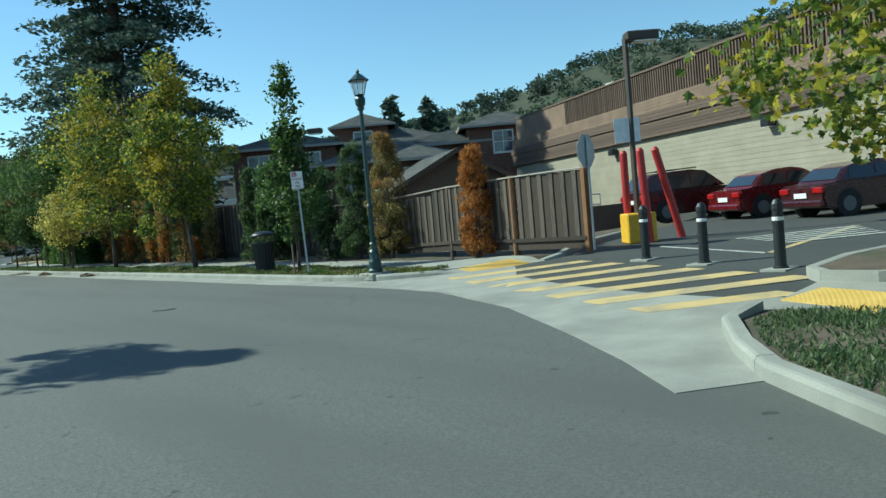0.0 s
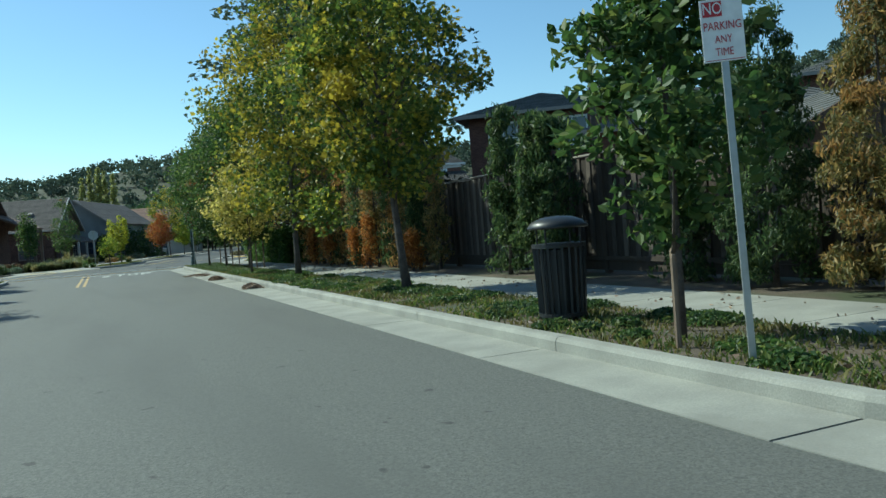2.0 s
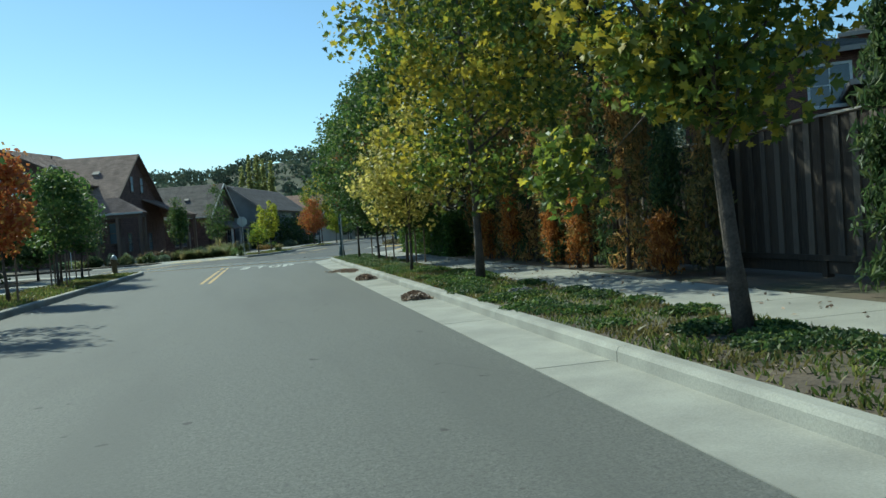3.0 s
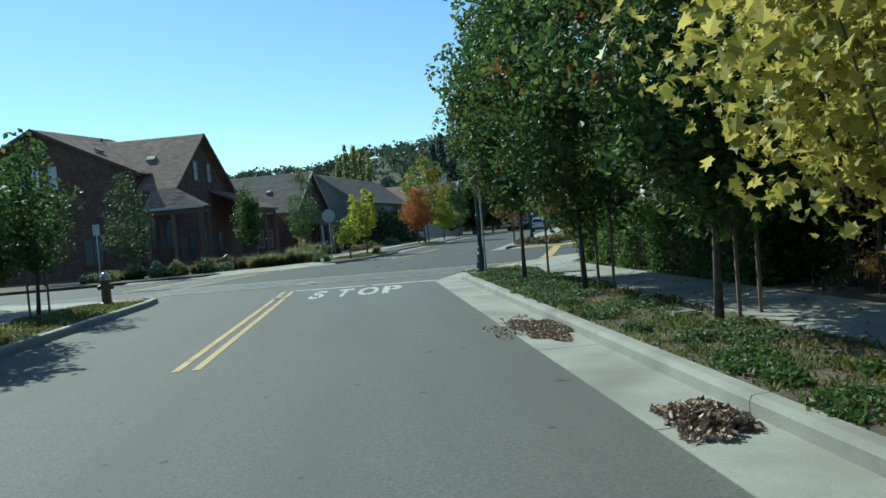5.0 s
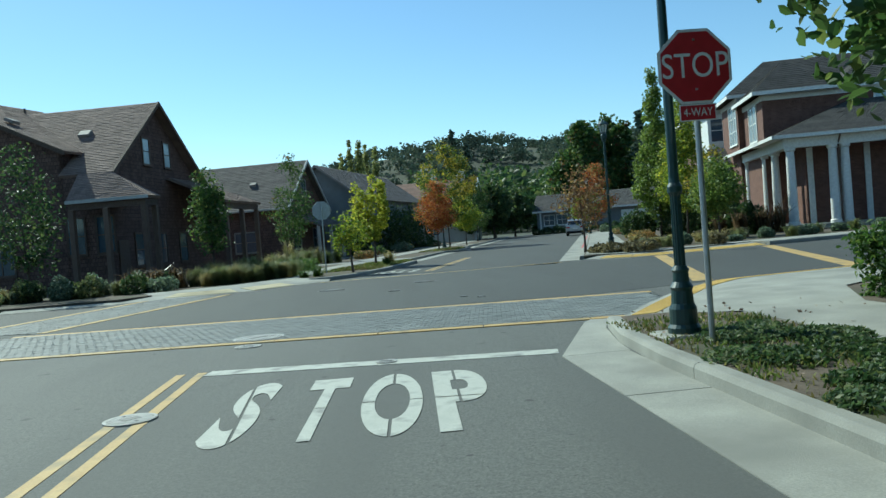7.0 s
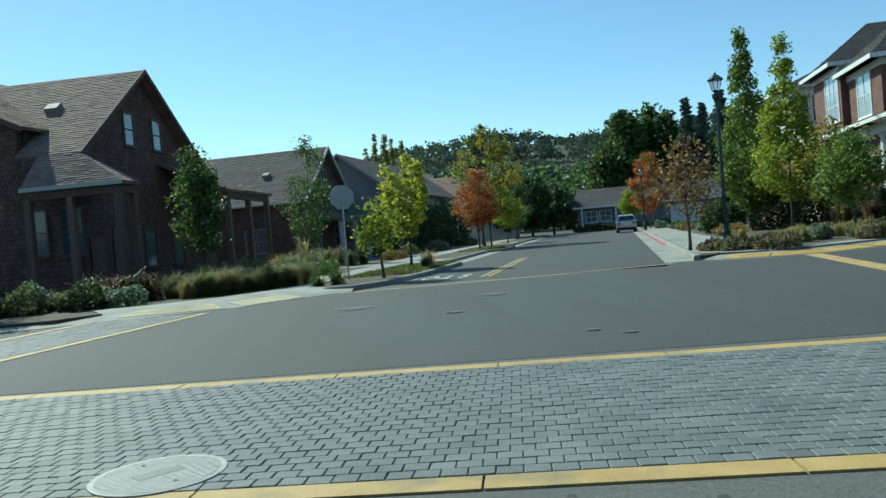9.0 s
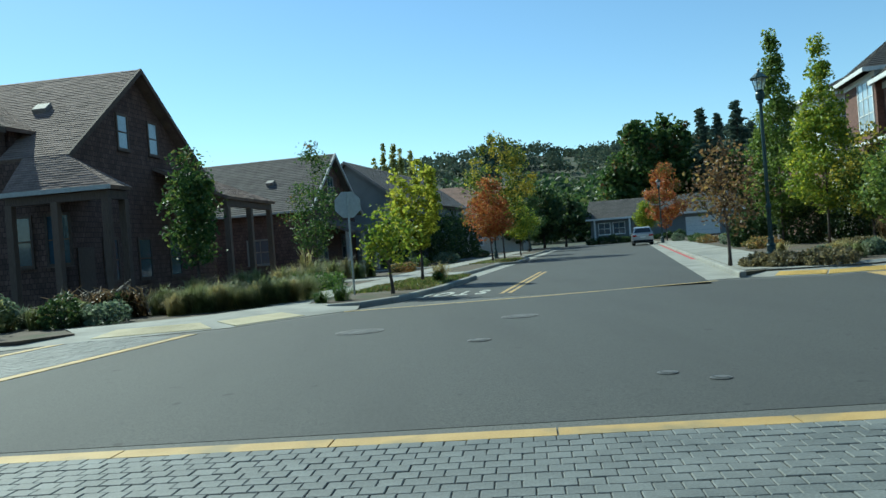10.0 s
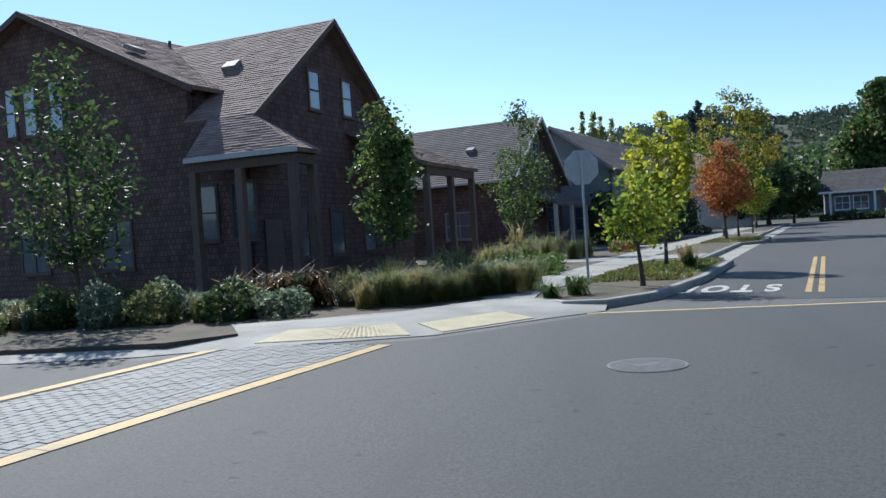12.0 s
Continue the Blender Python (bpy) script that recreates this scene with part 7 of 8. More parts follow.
gable_house("shed", "low dark brown building close behind the fence", pose(17.6, -36.2, 0.2, 0, 0, 245.8), 5, 7, 2.7, 4.0, M_DARK_WOOD, M_ROOF_GREY, M_DARK_WOOD)


def store():
    """Long block wall with a brown band and a slatted screen above."""
    root = thing("store", "long cream block store with brown panels and a slatted roof screen", "store", pose(19.0, -57.0, 0.55, 0, 0, 65.8))
    ln = 36.0
    part("wall", boxed(0, ln, -14, 0, -0.6, 4.3), M_BLOCK, root, "cream painted block wall")
    for i in range(17):
        z = 0.1 + i * 0.205
        part("block_course", boxed(0.0, ln, 0.0, 0.014, z, z + 0.196), M_BLOCK, root)
    part("fascia", boxed(-0.1, ln + 0.1, -14, 0.25, 4.3, 4.75), M_BROWN_PANEL, root, "brown timber band")
    part("fascia", boxed(-0.1, ln + 0.1, -14, 0.12, 4.75, 5.35), M_BROWN_PANEL, root, "brown timber band")
    part("fascia", boxed(-0.1, ln + 0.1, 0.0, 0.18, 3.55, 4.3), M_BROWN_PANEL, root, "brown timber band")
    # lowest boards in darker wood: shade under the overhang put into their colour
    for i in range(5):
        part("band_board", boxed(-0.1, ln + 0.1, 0.18, 0.2, 3.57 + 0.145 * i, 3.7 + 0.145 * i), M_DARK_WOOD, root)
    for i in range(3):
        part("band_board", boxed(-0.1, ln + 0.1, 0.25, 0.275, 4.32 + 0.145 * i, 4.45 + 0.145 * i), M_DARK_WOOD, root)
    for i in range(4):
        part("band_board", boxed(-0.1, ln + 0.1, 0.12, 0.142, 4.77 + 0.145 * i, 4.905 + 0.145 * i), M_BROWN_PANEL, root)
    part("screen", boxed(-0.1, 28.0, -1.2, -0.3, 5.35, 6.75), M_DARK_WOOD, root, "dark screen behind slats")
    part("screen", boxed(28.0, ln, -1.2, -0.2, 5.35, 6.75), M_BROWN_PANEL, root, "plain brown screen panel")
    for i in range(140):
        x = i * 0.2
        part("slat", boxed(x, x + 0.09, -0.3, -0.2, 5.38, 6.72), M_DARK_WOOD, root)
    part("coping", boxed(-0.1, ln, -1.3, -0.15, 6.75, 6.85), M_DARK_WOOD, root)
    part("roof_vent", boxed(26.4, 27.4, -3.6, -2.6, 6.6, 7.6, 0.04), M_SIGN_WHITE, root, "white roof vent")
    for x in (9.5, 21.5):
        l = part("wall_light", boxed(x, x + 0.45, 0.02, 0.4, 3.05, 3.35, 0.03), M_BLACK_IRON, root, "black wall light")
        part("lens", boxed(x + 0.05, x + 0.4, 0.06, 0.36, 3.03, 3.06), M_SIGN_WHITE, l)


store()


# ---- vehicles ----
def car(name, label, m, length, width, roof_z, paint_mat, kind="sedan", group=""):
    """A car along local +x with its rear at x = 0."""
    root = thing(name, label, "car", m, group)
    L, W, H = length, width / 2, roof_z
    belt = 0.62 * H if kind == "suv" else 0.64 * H
    if kind == "suv":
        prof = [(0.05, 0.32), (0.0, 0.62), (0.03, belt), (0.12, belt + 0.02), (L * 0.64, belt + 0.0), (L * 0.72, belt - 0.02), (L * 0.93, belt - 0.14), (L, 0.62), (L - 0.02, 0.35), (L - 0.3, 0.24), (0.4, 0.24)]
        cab = [(0.1, belt), (0.38, H - 0.1), (0.7, H - 0.01), (L * 0.45, H), (L * 0.57, H - 0.08), (L * 0.72, belt)]
    else:
        prof = [(0.08, 0.3), (0.0, 0.55), (0.05, belt - 0.02), (0.55, belt + 0.03), (L * 0.3, belt + 0.02), (L * 0.72, belt - 0.02), (L * 0.94, belt - 0.18), (L, 0.55), (L - 0.03, 0.32), (L - 0.3, 0.2), (0.4, 0.2)]
        cab = [(0.5, belt), (0.95, H - 0.13), (L * 0.36, H - 0.01), (L * 0.5, H), (L * 0.6, H - 0.09), (L * 0.76, belt - 0.03)]

    def extrude(profile, widths, bev):
        bm = bmesh.new()
        a = [bm.verts.new((x, -w, z)) for (x, z), w in zip(profile, widths)]
        b = [bm.verts.new((x, w, z)) for (x, z), w in zip(profile, widths)]
        bm.faces.new(a)
        bm.faces.new(list(reversed(b)))
        for i in range(len(a)):
            j = (i + 1) % len(a)
            bm.faces.new((a[i], b[i], b[j], a[j]))
        bmesh.ops.recalc_face_normals(bm, faces=bm.faces)
        bmesh.ops.bevel(bm, geom=bm.edges[:], offset=bev, segments=2, affect="EDGES")
        for e in bm.edges:
            e.smooth = len(e.link_faces) < 2 or e.calc_face_angle() < 0.5
        return bm

    body = part("body", extrude(prof, [W] * len(prof), 0.05), paint_mat, root, smooth=True)
    part("cabin", extrude(cab, [W - 0.06 if z < belt + 0.05 else W - 0.22 for _, z in cab], 0.04), paint_mat, root, smooth=True)
    # glass
    for s in (-1, 1):
        for x0, x1 in ((L * 0.22, L * 0.4), (L * 0.42, L * 0.58)):
            g = bmesh.new()
            zt, zb = H - 0.14, belt + 0.05
            q = [(x0, W - 0.075, zb), (x1 + 0.1, W - 0.075, zb), (x1, W - 0.2, zt), (x0 + 0.08, W - 0.2, zt)]
            v = [g.verts.new((x, s * y, z)) for x, y, z in q] + [g.verts.new((x, s * (y + 0.012), z)) for x, y, z in q]
            for f in ((0, 1, 2, 3), (4, 5, 6, 7), (0, 1, 5, 4), (1, 2, 6, 5), (2, 3, 7, 6), (3, 0, 4, 7)):
                g.faces.new([v[i] for i in f])
            bmesh.ops.recalc_face_normals(g, faces=g.faces)
            part("side_window", g, M_CARGLASS, root)
    g = bmesh.new()
    c0, c1 = cab[0], cab[1]
    dx, dz = c1[0] - c0[0], c1[1] - c0[1]
    q = [(c0[0] + dx * f - dz * 0.02, y, c0[1] + dz * f + dx * 0.02) for f, y in ((0.2, -W + 0.2), (0.2, W - 0.2), (0.9, W - 0.3), (0.9, -W + 0.3))]
    v = [g.verts.new(p) for p in q] + [g.verts.new((p[0] - 0.012, p[1], p[2] + 0.004)) for p in q]
    for f in ((0, 1, 2, 3), (4, 5, 6, 7), (0, 1, 5, 4), (1, 2, 6, 5), (2, 3, 7, 6), (3, 0, 4, 7)):
        g.faces.new([v[i] for i in f])
    bmesh.ops.recalc_face_normals(g, faces=g.faces)
    part("rear_window", g, M_CARGLASS, root)
    zl = belt - 0.16
    for s in (-1, 1):
        part("tail_light", boxed(-0.02, 0.22, *sorted((s * (W - 0.4), s * (W - 0.02))), zl - 0.08, zl + 0.08, 0.02), M_TAIL, root, "red tail light")
    part("number_plate", boxed(-0.018, 0.0, -0.26, 0.26, zl - 0.2, zl - 0.06, 0.004), M_SIGN_WHITE, root, "white plate")
    part("bumper", boxed(-0.06, 0.16, -W + 0.04, W - 0.04, 0.3, 0.5, 0.05), paint_mat if kind == "sedan" else M_RUBBER, root)
    r = 0.33 if kind == "sedan" else 0.36
    for x in (L * 0.19, L * 0.81):
        for s in (-1, 1):
            b = bmesh.new()
            rings(b, [(x, s * (W - 0.2), r), (x, s * (W - 0.02), r), (x, s * (W + 0.012), r)], [r, r, r - 0.05], 20)
            wh = part("wheel", b, M_RUBBER, root)
            b = bmesh.new()
            rings(b, [(x, s * (W - 0.05), r), (x, s * (W + 0.022), r)], [r - 0.1, r - 0.13], 14)
            part("rim", b, M_CAST_WORN, wh, "grey rim")
            # black disc on the closed body side, painting the wheel well's shade
            b = bmesh.new()
            rings(b, [(x, s * (W - 0.25), r + 0.02), (x, s * (W + 0.006), r + 0.02)], [r + 0.06, r + 0.06], 18)
            part("wheel_well_shade", b, M_RUBBER, root)
    for s in (-1, 1):
        part("mirror", boxed(L * 0.63, L * 0.63 + 0.14, *sorted((s * (W - 0.06), s * (W + 0.14))), belt, belt + 0.14, 0.03), paint_mat, root)
        part("headlight", boxed(L - 0.22, L - 0.02, *sorted((s * (W - 0.45), s * (W - 0.06))), 0.58, 0.7, 0.02), M_SIGN_WHITE, root)
    if kind == "suv":
        for s in (-1, 1):
            b = bmesh.new()
            rings(b, [(0.6, s * (W - 0.28), H + 0.05), (L * 0.5, s * (W - 0.28), H + 0.05)], [0.02, 0.02], 6)
            part("roof_rail", b, M_BLACK_IRON, root)
    return root


M_CARGLASS = plain("car_glass", (0.02, 0.025, 0.03), 0.05, 0, 0.8)
M_TAIL = plain("tail_light", (0.35, 0.01, 0.01), 0.2, 0, 0.6)
M_CAR_RED = plain("red_car_paint", (0.13, 0.008, 0.011), 0.25, 0.2, 0.8)
M_CAR_MAROON = plain("maroon_car_paint", (0.05, 0.008, 0.01), 0.28, 0.2, 0.7)
M_CAR_SILVER = plain("silver_car_paint", (0.5, 0.52, 0.54), 0.3, 0.4, 0.7)


def parked(x, y, turn):
    z = lot(x, y)
    return pose(x, y, z, 0, -1.6, turn)


car("suv", "dark maroon SUV parked in the car park", parked(17.7, -45.5, -27), 4.5, 1.82, 1.74, M_CAR_MAROON, "suv")
car("sedan", "bright red sedan parked in the car park", parked(17.4, -49.2, -27), 4.2, 1.8, 1.46, M_CAR_RED, "sedan")
car("sedan", "dark maroon car parked under the island maple", parked(16.1, -52.3, -27), 4.2, 1.8, 1.44, M_CAR_MAROON, "sedan")
fx, fy = far_east(53.5, 4.55)
car("suv", "silver SUV parked by the kerb of the far street", pose(fx, fy, 0.0, 0, 0, 74.8), 4.6, 1.85, 1.7, M_CAR_SILVER, "suv")

# low wall and rail by the parked cars
w0 = structure("car_park_wall", boxed(0, 6.0, -0.1, 0.1, 0, 0.85, 0.02, pose(13.4, -46.0, 0.4, 0, 0, 10)), M_DARK_WOOD, "low dark wall edging the car park", "wall")
root = thing("cart_rail", "galvanised tube rail of a trolley bay", "rail", pose(15.2, -45.0, 0.5, 0, 0, -30))
for z in (0.4, 0.8, 1.15):
    b = bmesh.new()
    rings(b, [(-0.9, 0, z), (0.9, 0, z)], [0.022, 0.022], 6)
    part("rail", b, M_STEEL, root)
for x in (-0.9, 0, 0.9):
    b = bmesh.new()
    rings(b, [(x, 0, -0.1), (x, 0, 1.15)], [0.022, 0.022], 6)
    part("upright", b, M_STEEL, root)


# ---- planting in the gardens ----
def s_tree(lab, at, h, r, mat, seed, bare=1.4, n=5500, size=0.1, peak=0.35, clumps=70, spread=0.33, shape=None, taper=0.75):
    return tree("street_tree", lab, "tree", (*at, 0.12), h, bare, r, 0.06, mat, n, size, seed, clumps, spread, peak, group="garden street trees", limbs=9, fine=at[1] < 30, shape=shape, taper=taper)


s_tree("small lime-green tree in a planted pit", (2.35, 28.3), 4.45, 1.3, L_LIGHTLIME, 101, 1.1, 6500, 0.09, clumps=260, spread=0.11, shape=shoots(1.15, 4.75, 1.35, 17, random.Random(3)))
s_tree("very small yellow-green tree in a planted pit", (1.35, 22.6), 2.3, 0.55, L_YELLOWGREEN, 102, 0.9, 1200, 0.08)
s_tree("small orange-red tree in a planted pit", (7.3, 49.3), 5.3, 1.55, L_ORANGE, 103, 1.5)
s_tree("tall yellow-green tree in a planted pit", (8.5, 52.5), 8.2, 2.5, L_MAPLE, 104, 1.8, 8000, 0.12, 0.5, 120, 0.3, taper=0.5)
s_tree("small pale green tree further along the street", (10.9, 61), 4.4, 1.4, L_YELLOWGREEN, 105)
s_tree("dark green tree further along the street", (14.0, 76), 6.5, 2.2, L_PEAR, 106)
s_tree("thin dark tree beside the brown house", (-4.75, 25.6), 5.1, 0.62, L_PEAR, 107, 1.2, 3200)
s_tree("loose tree in front of the brown house", (-10.6, 20.8), 5.9, 1.35, L_DARK, 108, 1.0, 2400)
s_tree("loose dark tree near the brown house", (-15.5, 21.5), 5.6, 1.6, L_DARK, 109, 0.9, 2600)
s_tree("thin-topped tree before the gabled house", (-2.6, 41.0), 7.0, 1.5, L_PEAR, 110, 1.4, 3200)
s_tree("tall pointed green tree before the brick house", (20.4, 38.0), 10.7, 1.7, L_LIME, 112, 1.3, 13000, 0.11, 0.14, 260, 0.22, taper=1.15)
s_tree("tall pointed bright green tree before the brick house", (20.4, 33.9), 9.0, 1.75, L_YELLOWGREEN, 113, 1.5, 13000, 0.1, 0.16, 260, 0.22, taper=1.1)
s_tree("small tree with thin bronze leaves by the lamp", (11.2, 22.9), 3.5, 0.95, L_BRONZERED, 114, 1.25, 1500, 0.085)
s_tree("loose green tree before the porch", (18.6, 26.0), 3.6, 1.1, L_LIME, 115, 1.2, 4500)
s_tree("loose olive tree before the porch", (21.0, 31.6), 4.6, 1.5, L_MAPLE, 116, 1.1, 4500)
s_tree("round orange-red tree by the far pavement", far(59, 8.0), 7.7, 2.1, L_ORANGE, 117, 1.5, 6500, 0.13)
s_tree("small yellow-green tree beside the far bungalow", far(63, 6.2), 3.9, 1.1, L_YELLOWGREEN, 118)

rngp = random.Random(12)
for i in range(14):
    x, y = -5.2 - 1.15 * (i % 7) - rngp.uniform(0, 0.6), 19.4 + 1.1 * (i // 7) + rngp.uniform(-0.4, 0.7) - 0.2 * (i % 7)
    mt = (L_SAGE, L_DARK, L_MEADOW)[i % 3]
    shrub("garden_shrub", ("grey-green sage mound", "dark rounded shrub", "pale green mound of herbs")[i % 3] + " in the corner garden", (x, y, 0.12), rngp.uniform(0.4, 0.65), rngp.uniform(0.5, 0.85), mt, 900, 0.07, 200 + i)
for i in range(22):
    s, o = 1.5 + 0.75 * i, -8.6 - rngp.uniform(0, 1.6)
    x, y = far(s, o)
    blades("feather_grass", "tall straw-green clump of ornamental grass", "grass clump", (x, y, 0.12), 240, 0.75, rngp.uniform(0.85, 1.2), (L_MEADOW, L_STRAW)[i % 3 == 0], 230 + i, 0.016, 0.45, "ornamental grasses")
for i, (x, y) in enumerate([(-5.9, 21.0), (-6.7, 20.7), (-6.3, 21.8), (-5.3, 21.3)]):
    blades("flax_plant", "dark bronze flax with shiny strap leaves", "flax", (x, y, 0.12), 90, 1.1, 1.0, L_FLAX, 260 + i, 0.06, 0.75, "flax plants")
blades("flax_plant", "flax with pale strap leaves beside the house", "flax", (*far(10, -9.2), 0.12), 60, 0.9, 1.8, L_STRAW, 270, 0.05, 0.5, "flax plants")
for i, (x, y, r, h, m, lab) in enumerate([(0.1, 21.2, 0.5, 0.6, L_HEDGE, "spiky green clump at the kerb corner"), (3.1, 29.4, 0.55, 0.9, L_STRAW, "straw-coloured grass clump in the tree pit"), (2.9, 27.0, 0.4, 0.6, L_HEDGE, "green grass clump in the tree pit"), (-0.4, 20.7, 0.4, 0.45, L_HEDGE, "spiky green clump at the kerb corner")]):
    blades("grass_clump", lab, "grass clump", (x, y, 0.13), 150, r * 1.25, h * 0.85, m, 280 + i, 0.018, 0.75, spread=1.15)
for i in range(34):
    u, w = (i % 17) / 16, i // 17
    x, y = -4.0 + 2.9 * u - 0.75 * w + rngp.uniform(-0.2, 0.2), 20.75 + 1.9 * u * u + 0.7 * w + rngp.uniform(-0.2, 0.2)
    blades("feather_grass", "soft green-tan clump of feather grass by the corner path", "grass clump", (x, y, 0.12), 330, 0.8, rngp.uniform(0.6, 0.95), (L_STRAW, L_MEADOW)[i % 5 > 0], 600 + i, 0.01, 0.7, "feather grasses")
for i in range(24):
    x, y = -11.5 + 0.26 * i + rngp.uniform(-0.3, 0.3), 18.9 + 0.045 * i + rngp.uniform(-0.5, 0.9)
    blades("feather_grass", "loose low clump of green-tan grass in the corner garden", "grass clump", (x, y, 0.12), 200, 0.6, rngp.uniform(0.4, 0.7), (L_MEADOW, L_SAGE, L_STRAW)[i % 3], 640 + i, 0.014, 0.7, "low garden grasses")
hedge("ground_cover", -5.2, -1.2, 23.8, 26.2, 0.35, "low grey-green ground cover beside the path", L_SAGE, 3500, 65, 0.07)
hedge("ground_cover", -3.4, -0.6, 27.4, 30.5, 0.35, "low green ground cover beside the path", L_HEDGE, 3000, 66, 0.07)
for i in range(26):
    s, o = rngp.uniform(1.5, 14), rngp.uniform(8.6, 13.5)
    x, y = far(s, o) if i % 2 else (13.6 + 0.95 * (i // 2), 21.0 + 0.17 * (i // 2) + rngp.uniform(0.2, 1.6))
    k = i % 4
    if k in (1, 2):
        blades("feather_grass", "tan clump of ornamental grass by the brick house", "grass clump", (x, y, 0.12), 220, 0.75, 0.6, (L_STRAW, L_MEADOW)[k - 1], 300 + i, 0.014, 0.7, "tan grasses")
    else:
        shrub("garden_shrub", ("rounded grey-green shrub before the brick house", "", "low dark green shrub before the brick house", "brownish dry shrub before the brick house")[k], (x, y, 0.12), rngp.uniform(0.32, 0.52), rngp.uniform(0.32, 0.5), (L_SAGE, L_SAGE, L_DARK, L_DRYGREEN)[k], 1100, 0.07, 330 + i, group="shrubs by the brick house")
for i, (x, y, r, h) in enumerate(((19.6, 39.8, 1.2, 1.7), (21.6, 38.2, 1.3, 2.0), (22.4, 35.2, 1.2, 2.1), (22.4, 32.6, 1.0, 1.6), (21.6, 29.4, 1.0, 1.6))):
    shrub("garden_shrub", "tall dark evergreen shrub against the brick house", (x, y, 0.12), r, h, L_DARK, 4600, 0.1, 700 + i, group="dark shrubs by the brick house")
for i, (x, y) in enumerate(((22.0, 28.2), (20.9, 28.4), (20.4, 29.6))):
    blades("flax_plant", "dark bronze flax before the brick house porch", "flax", (x, y, 0.12), 100, 1.0, 1.5, L_FLAX, 720 + i, 0.05, 0.6, "flax before the porch")
for i, (s, o) in enumerate(((3.0, 6.8), (2.2, 7.3), (1.7, 8.2), (18, 9.5), (24, 9.5), (30, 9.8), (38, 9.4), (46, 9.6), (54, 8.6), (20, -8), (27, -9), (33, -8.4), (38, -9), (45, -8))):
    x, y = far(s, o)
    shrub("garden_shrub", "rounded dark shrub beside the pavement", (x, y, 0.12), 0.6 + 0.1 * (i % 4), 0.36 + 0.05 * i if i < 3 else 0.55 + 0.12 * (i % 3), L_DRYGREEN if i < 3 else (L_BROWNGREEN, L_PEAR, L_SAGE)[i % 3], 1100, 0.075, 360 + i, group="pavement shrubs")
blades("flax_plant", "bronze flax before the porch", "flax", (22.9, 28.6, 0.12), 80, 1.3, 1.9, L_FLAX, 390, 0.06, 0.5, "flax plants")
for i, (x, y) in enumerate([(-8.5, -0.6), (-9.5, -3.5), (-9.3, -8), (-9.6, -13), (-9.2, -18), (-12, 1.0)]):
    s_tree("dark garden tree across the street", (x, y), rngp.uniform(3.6, 4.8), 1.5, L_DARK, 400 + i, 0.7, 2200, 0.16)


# ---- grass, litter and fallen leaves ----
def lawn(name, label, outline_f, n, h, mat, seed, zf=lambda x, y: 0.14, w=0.012, clump=1.4):
    rng = np.random.default_rng(seed)
    verts, faces = [], []
    made = 0
    while made < n:
        x, y = outline_f(rng)
        f = noise.noise(Vector((x * clump, y * clump, seed))) + 0.5 * noise.noise(Vector((x * 4, y * 4, seed)))
        if rng.uniform(-0.5, 0.9) > f + 0.35:
            made += 0.25
            continue
        made += 1
        a, hh = rng.uniform(0, 6.283), h * rng.uniform(0.5, 1.3) * (0.75 + 0.8 * max(0, f))
        z = zf(x, y)
        dx, dy = math.cos(a) * w, math.sin(a) * w
        lx, ly = rng.normal(0, 0.5, 2) * hh
        k = len(verts)
        verts += [(x - dx, y - dy, z), (x + dx, y + dy, z), (x + lx * 0.5 + dx, y + ly * 0.5 + dy, z + hh * 0.7), (x + lx, y + ly, z + hh)]
        faces.append((k, k + 1, k + 2, k + 3))
    return tagged(from_arrays(name, verts, faces, mat), label, "grass", kind="stuff")


lawn("verge_grass", "patchy low grass and weeds on the verge", lambda r: (r.uniform(5.14, 6.85), r.uniform(-47.0, -24)), 17000, 0.075, L_GRASS, 1, lambda x, y: 0.135 + lot_edge(x, y))
lawn("verge_grass", "patchy grass round the lamp", lambda r: (r.uniform(5.75, 6.6), r.uniform(-48.3, -46.9)), 1500, 0.07, L_GRASS, 7, lambda x, y: 0.145 + lot_edge(x, y))
lawn("verge_grass", "patchy low grass and weeds on the verge", lambda r: (r.uniform(5.14, 6.85), r.uniform(-24, 0.2)), 17000, 0.065, L_GRASS, 2)
lawn("verge_grass", "low grass on the verge across the street", lambda r: (r.uniform(-6.15, -4.08), r.uniform(-28, -0.8)), 12000, 0.09, L_GRASS, 3, w=0.018)
def on_island(r):
    while True:
        x, y = r.uniform(-1.0, 6.0), r.uniform(-64, -58.1)
        lim = np.interp(x, [-3.2, -0.5, 0.4, 1.2, 2.1, 2.85, 3.3, 6.0], [-65.2, -60.7, -59.5, -58.8, -58.2, -58.1, -59.7, -60.95])
        if y < lim - 0.22:
            return x, y


lawn("island_grass", "tufted green grass on the corner island", on_island, 19000, 0.07, L_VERGE, 4, clump=0.9)
lawn("pit_grass", "short grass in the tree pits", lambda r: far(r.uniform(2.5, 10), r.uniform(-5.0, -2.6)), 7000, 0.1, L_GRASS, 5, w=0.02)
lawn("pit_grass", "short grass in the tree pits", lambda r: far(r.uniform(25, 31), r.uniform(-5.4, -2.8)), 4000, 0.1, L_GRASS, 6, w=0.03)


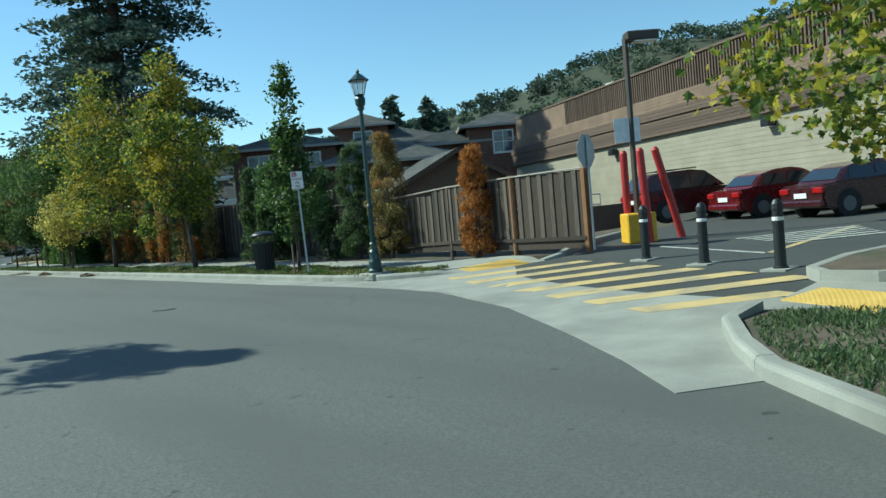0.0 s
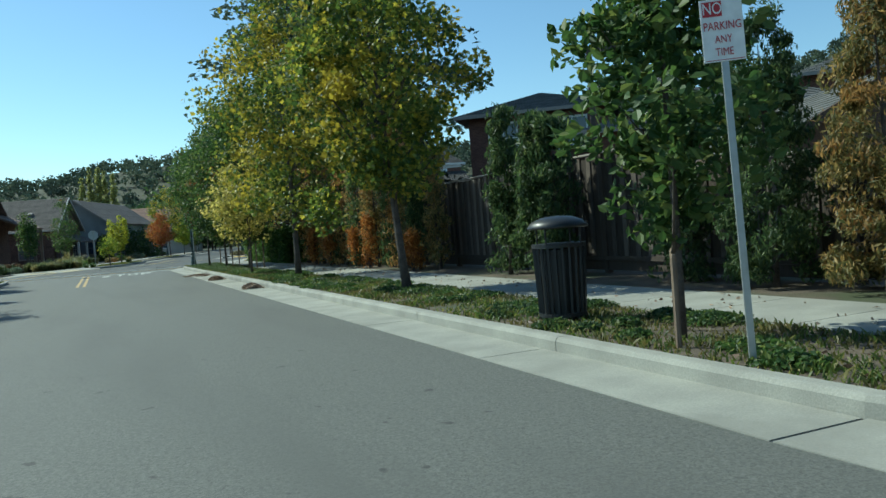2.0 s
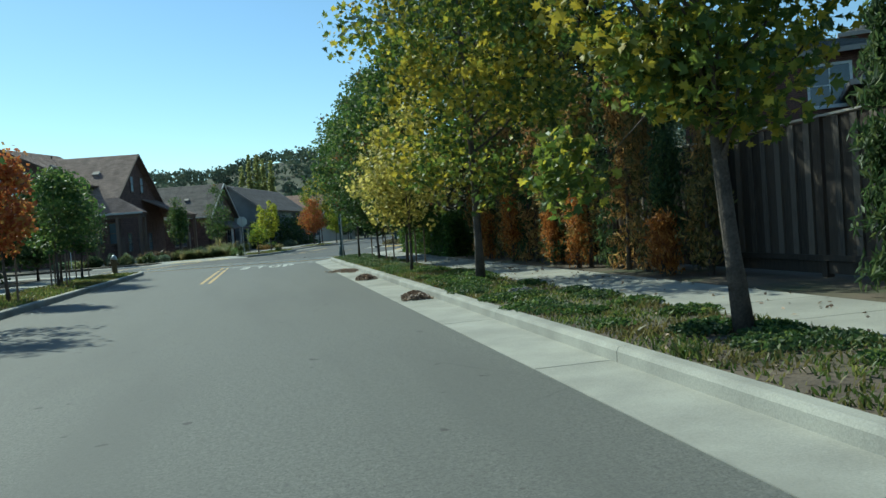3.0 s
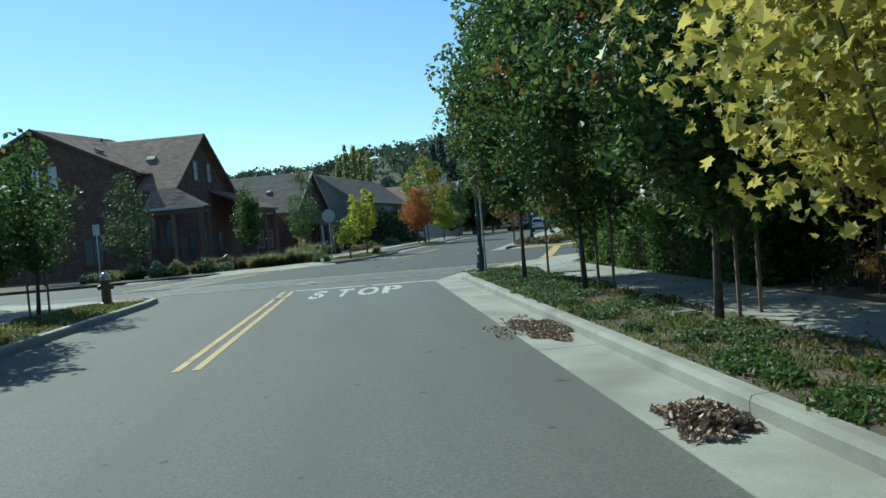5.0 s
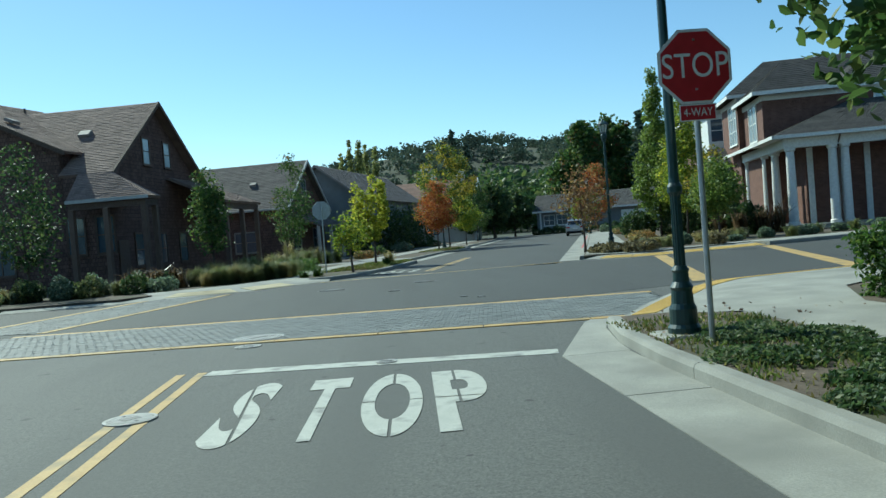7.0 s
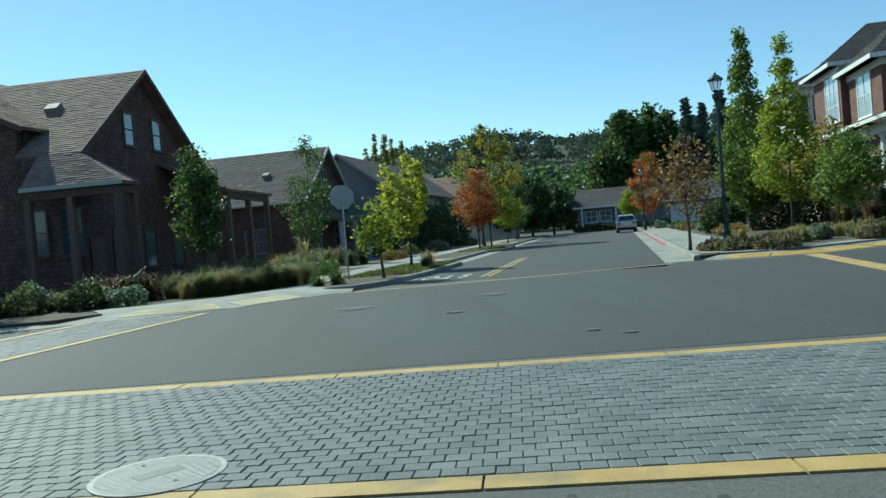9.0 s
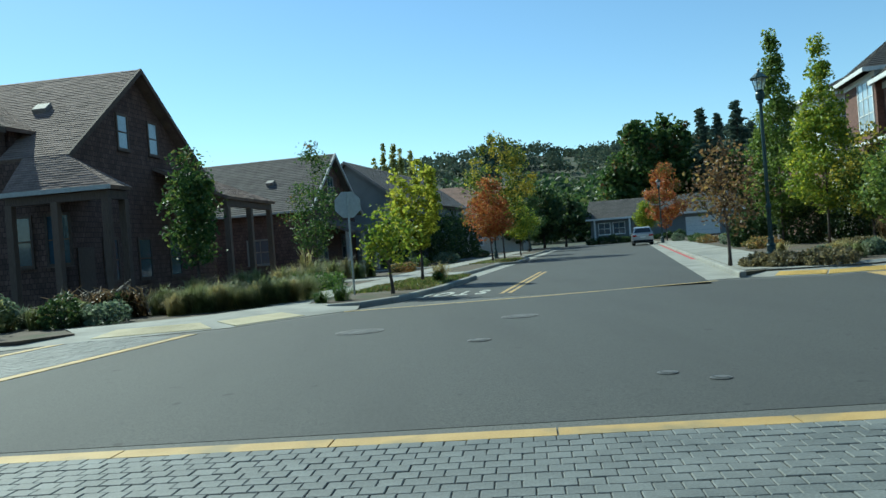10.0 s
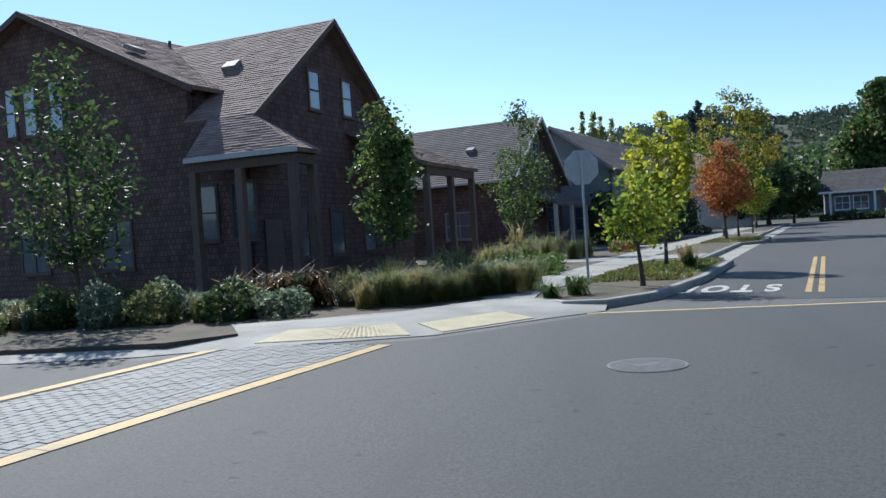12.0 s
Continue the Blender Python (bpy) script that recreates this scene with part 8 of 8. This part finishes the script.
def leaf_pile(at, r, n, seed, flat=0.16, size=0.038):
    rng = np.random.default_rng(seed)
    rr, a = rng.uniform(0, 1, n) ** 0.7, rng.uniform(0, 6.283, n)
    rr = rr * (0.75 + 0.2 * np.sin(3 * a + seed) + 0.13 * np.sin(7 * a))
    p = np.stack([rr * np.cos(a) * r[0], rr * np.sin(a) * r[1], np.maximum(0.015, flat * (1 - rr**1.5) * rng.uniform(0.2, 1, n))], 1)
    v, f = leaves(p, size, 0.5, 1.9, rng)
    ob = from_arrays("leaf_pile", v, f, L_DRY)
    ob.matrix_world = pose(*at)
    return tagged(ob, "heap of dry brown leaves in the gutter", "leaves", kind="stuff")


leaf_pile((4.7, -13.1, 0.01), (0.58, 1.3), 5600, 1, 0.06, 0.03)
leaf_pile((4.55, -18.6, 0.01), (0.38, 0.6), 1300, 2)
leaf_pile((4.6, -25.8, 0.01), (0.34, 0.55), 1100, 3)
leaf_pile((4.45, -12.8, 0.01), (0.65, 1.6), 500, 4, 0.02, 0.03)
rng = np.random.default_rng(9)
p = np.stack([rng.uniform(5.1, 8.6, 900), rng.uniform(-46, 1, 900), np.full(900, 0.175)], 1)
v, f = leaves(p, 0.04, 0.8, 1.5, rng)
tagged(from_arrays("fallen_leaves", v, f, L_DRY), "dry leaves scattered on pavement and verge", "leaves", kind="stuff")


# ---- woods and distance ----
def woods(name, label, spots, mat, seed, per=90, leaf_size=0.9):
    """A far wood: every tree a crown of clumps."""
    rng = np.random.default_rng(seed)
    pts = []
    for x, y, z, h, r in spots:
        d = rng.normal(size=(per, 3))
        d /= np.linalg.norm(d, axis=1)[:, None]
        k = rng.uniform(0.5, 1.0, (per, 1))
        lump = 1 + 0.25 * np.sin(d[:, :1] * 5 + x) * np.cos(d[:, 2:] * 6 + y)
        pts.append(d * k * lump * (r, r, h * 0.45) + (x, y, z + h * 0.55))
    v, f = leaves(np.concatenate(pts), leaf_size, 0.2, 1.3, rng)
    return tagged(from_arrays(name, v, f, mat), label, "woods", kind="stuff")


spots = []
rw = random.Random(4)
for a in list(np.arange(-28, 38, 0.62)) + list(np.arange(38, 82, 0.62)) + list(np.arange(-75, -28, 3.0)):
    for r in (400, 440, 480, 515, 550, 580, 605, 630):
        if rw.random() < 0.1:
            continue
        aa, rr = radians(a + rw.uniform(-0.7, 0.7)), r + rw.uniform(-18, 18)
        x, y = rr * math.sin(aa), rr * math.cos(aa) - 10
        h = rw.uniform(6, 11)
        spots.append((x, y, hill_height(x, y) - 0.5, h, h * rw.uniform(0.58, 0.76)))
woods("wooded_hill", "oak woods covering the far hills", spots, L_WOODS, 5, 64, 1.65)
spots = []
for i in range(120):
    aa, rr = radians(rw.uniform(4, 27)), rw.uniform(165, 330)
    x, y = rr * math.sin(aa), rr * math.cos(aa) - 10
    h = rr * math.tan(radians(rw.uniform(2.8, 5.2)))
    spots.append((x, y, hill_height(x, y) - 0.5, h, h * rw.uniform(0.36, 0.5)))
woods("valley_woods", "dark trees standing below the hill", spots, L_DARK, 6, 190, 1.3)
for i, (a, r, h) in enumerate(((6.6, 175, 22), (7.1, 199, 27), (8.0, 202, 24), (17.5, 185, 20), (22, 190, 19), (24, 176, 20), (25.2, 182, 22), (29, 200, 20), (33.5, 180, 18))):
    x, y = r * math.sin(radians(a)), r * math.cos(radians(a)) - 10
    conifer("fir_tree", "dark fir standing below the wooded hill", (x, y, hill_height(x, y) - 0.3), h, h * 0.2, 1500, 500 + i, L_REDWOOD, 0.7, 0.05, "hill firs")
for i, (x, y, h) in enumerate(((38.5, -4, 12.5), (41, -6.4, 12.0), (43.5, -5, 11.0))):
    conifer("fir_tree", "dark conifer behind the townhouses", (x, y, 0), h, h * 0.26, 2500, 520 + i, L_REDWOOD, 0.4, 0.1, "conifers behind the townhouses")
for i, (x, y, h, r) in enumerate(((-1.9, 136, 17.3, 1.0), (-0.3, 136, 19.6, 0.95), (1.4, 135.6, 20.3, 1.1), (2.6, 137, 18.6, 0.8), (4.4, 138, 18.8, 0.85))):
    tree("poplar_tree", "tall narrow pointed poplar turning yellow-green", "tree", (x, y, 0), h, 1.5, r, 0.2, L_POPLAR, 3600, 0.28, 530 + i, 240, 0.22, shape=egg(1.5, h, r, 0.4, 0.2, 0.7), group="poplars", fine=False)
for i, (x, y, h) in enumerate(((47.2, 114.7, 18.8), (49.2, 113.9, 17.6))):
    conifer("fir_tree", "tall dark narrow fir behind the bungalow", (x, y, 0), h, h * 0.13, 2500, 556 + i, L_REDWOOD, 0.45, 0.08, "firs behind the bungalow")
for i, (x, y, h, r) in enumerate(((38.5, 118, 18, 5.0), (43, 121, 18.5, 5.5), (46.5, 122, 17.5, 4.5), (35.5, 118, 13, 3.5), (52, 114, 11, 4))):
    tree("shade_tree", "large rounded dark green tree behind the bungalow", "tree", (x, y, 0), h, 2.0, r, 0.35, L_PEAR, 5500, 0.46, 540 + i, 90, 0.9, 0.45, group="shade trees")
for i, (x, y, h) in enumerate(((54, 118, 20), (57, 120, 17), (61, 116, 15))):
    conifer("fir_tree", "tall dark fir behind the bungalow", (x, y, 0), h, h * 0.24, 2500, 560 + i, L_REDWOOD, 0.5, 0.08, "firs behind the bungalow")
for i, (x, y, h, r) in enumerate(((-22, 62, 7, 3), (-28, 40, 6, 3), (-16, 66, 6.5, 3), (20, 101, 6, 3), (12, 98, 7, 3), (*far(66, -7.5), 6.8, 2.6), (*far(73, -5.0), 7.4, 2.8), (*far(82, -3.0), 7.0, 3.0), (*far(78, -11.0), 9.0, 3.4), (*far(70, -13.0), 8.0, 3.0))):
    tree("garden_tree", "dark garden tree between the houses", "tree", (x, y, 0), h, 1.2, r, 0.15, L_DARK, 3000, 0.31, 570 + i, 70, 0.6, 0.4, group="garden trees")
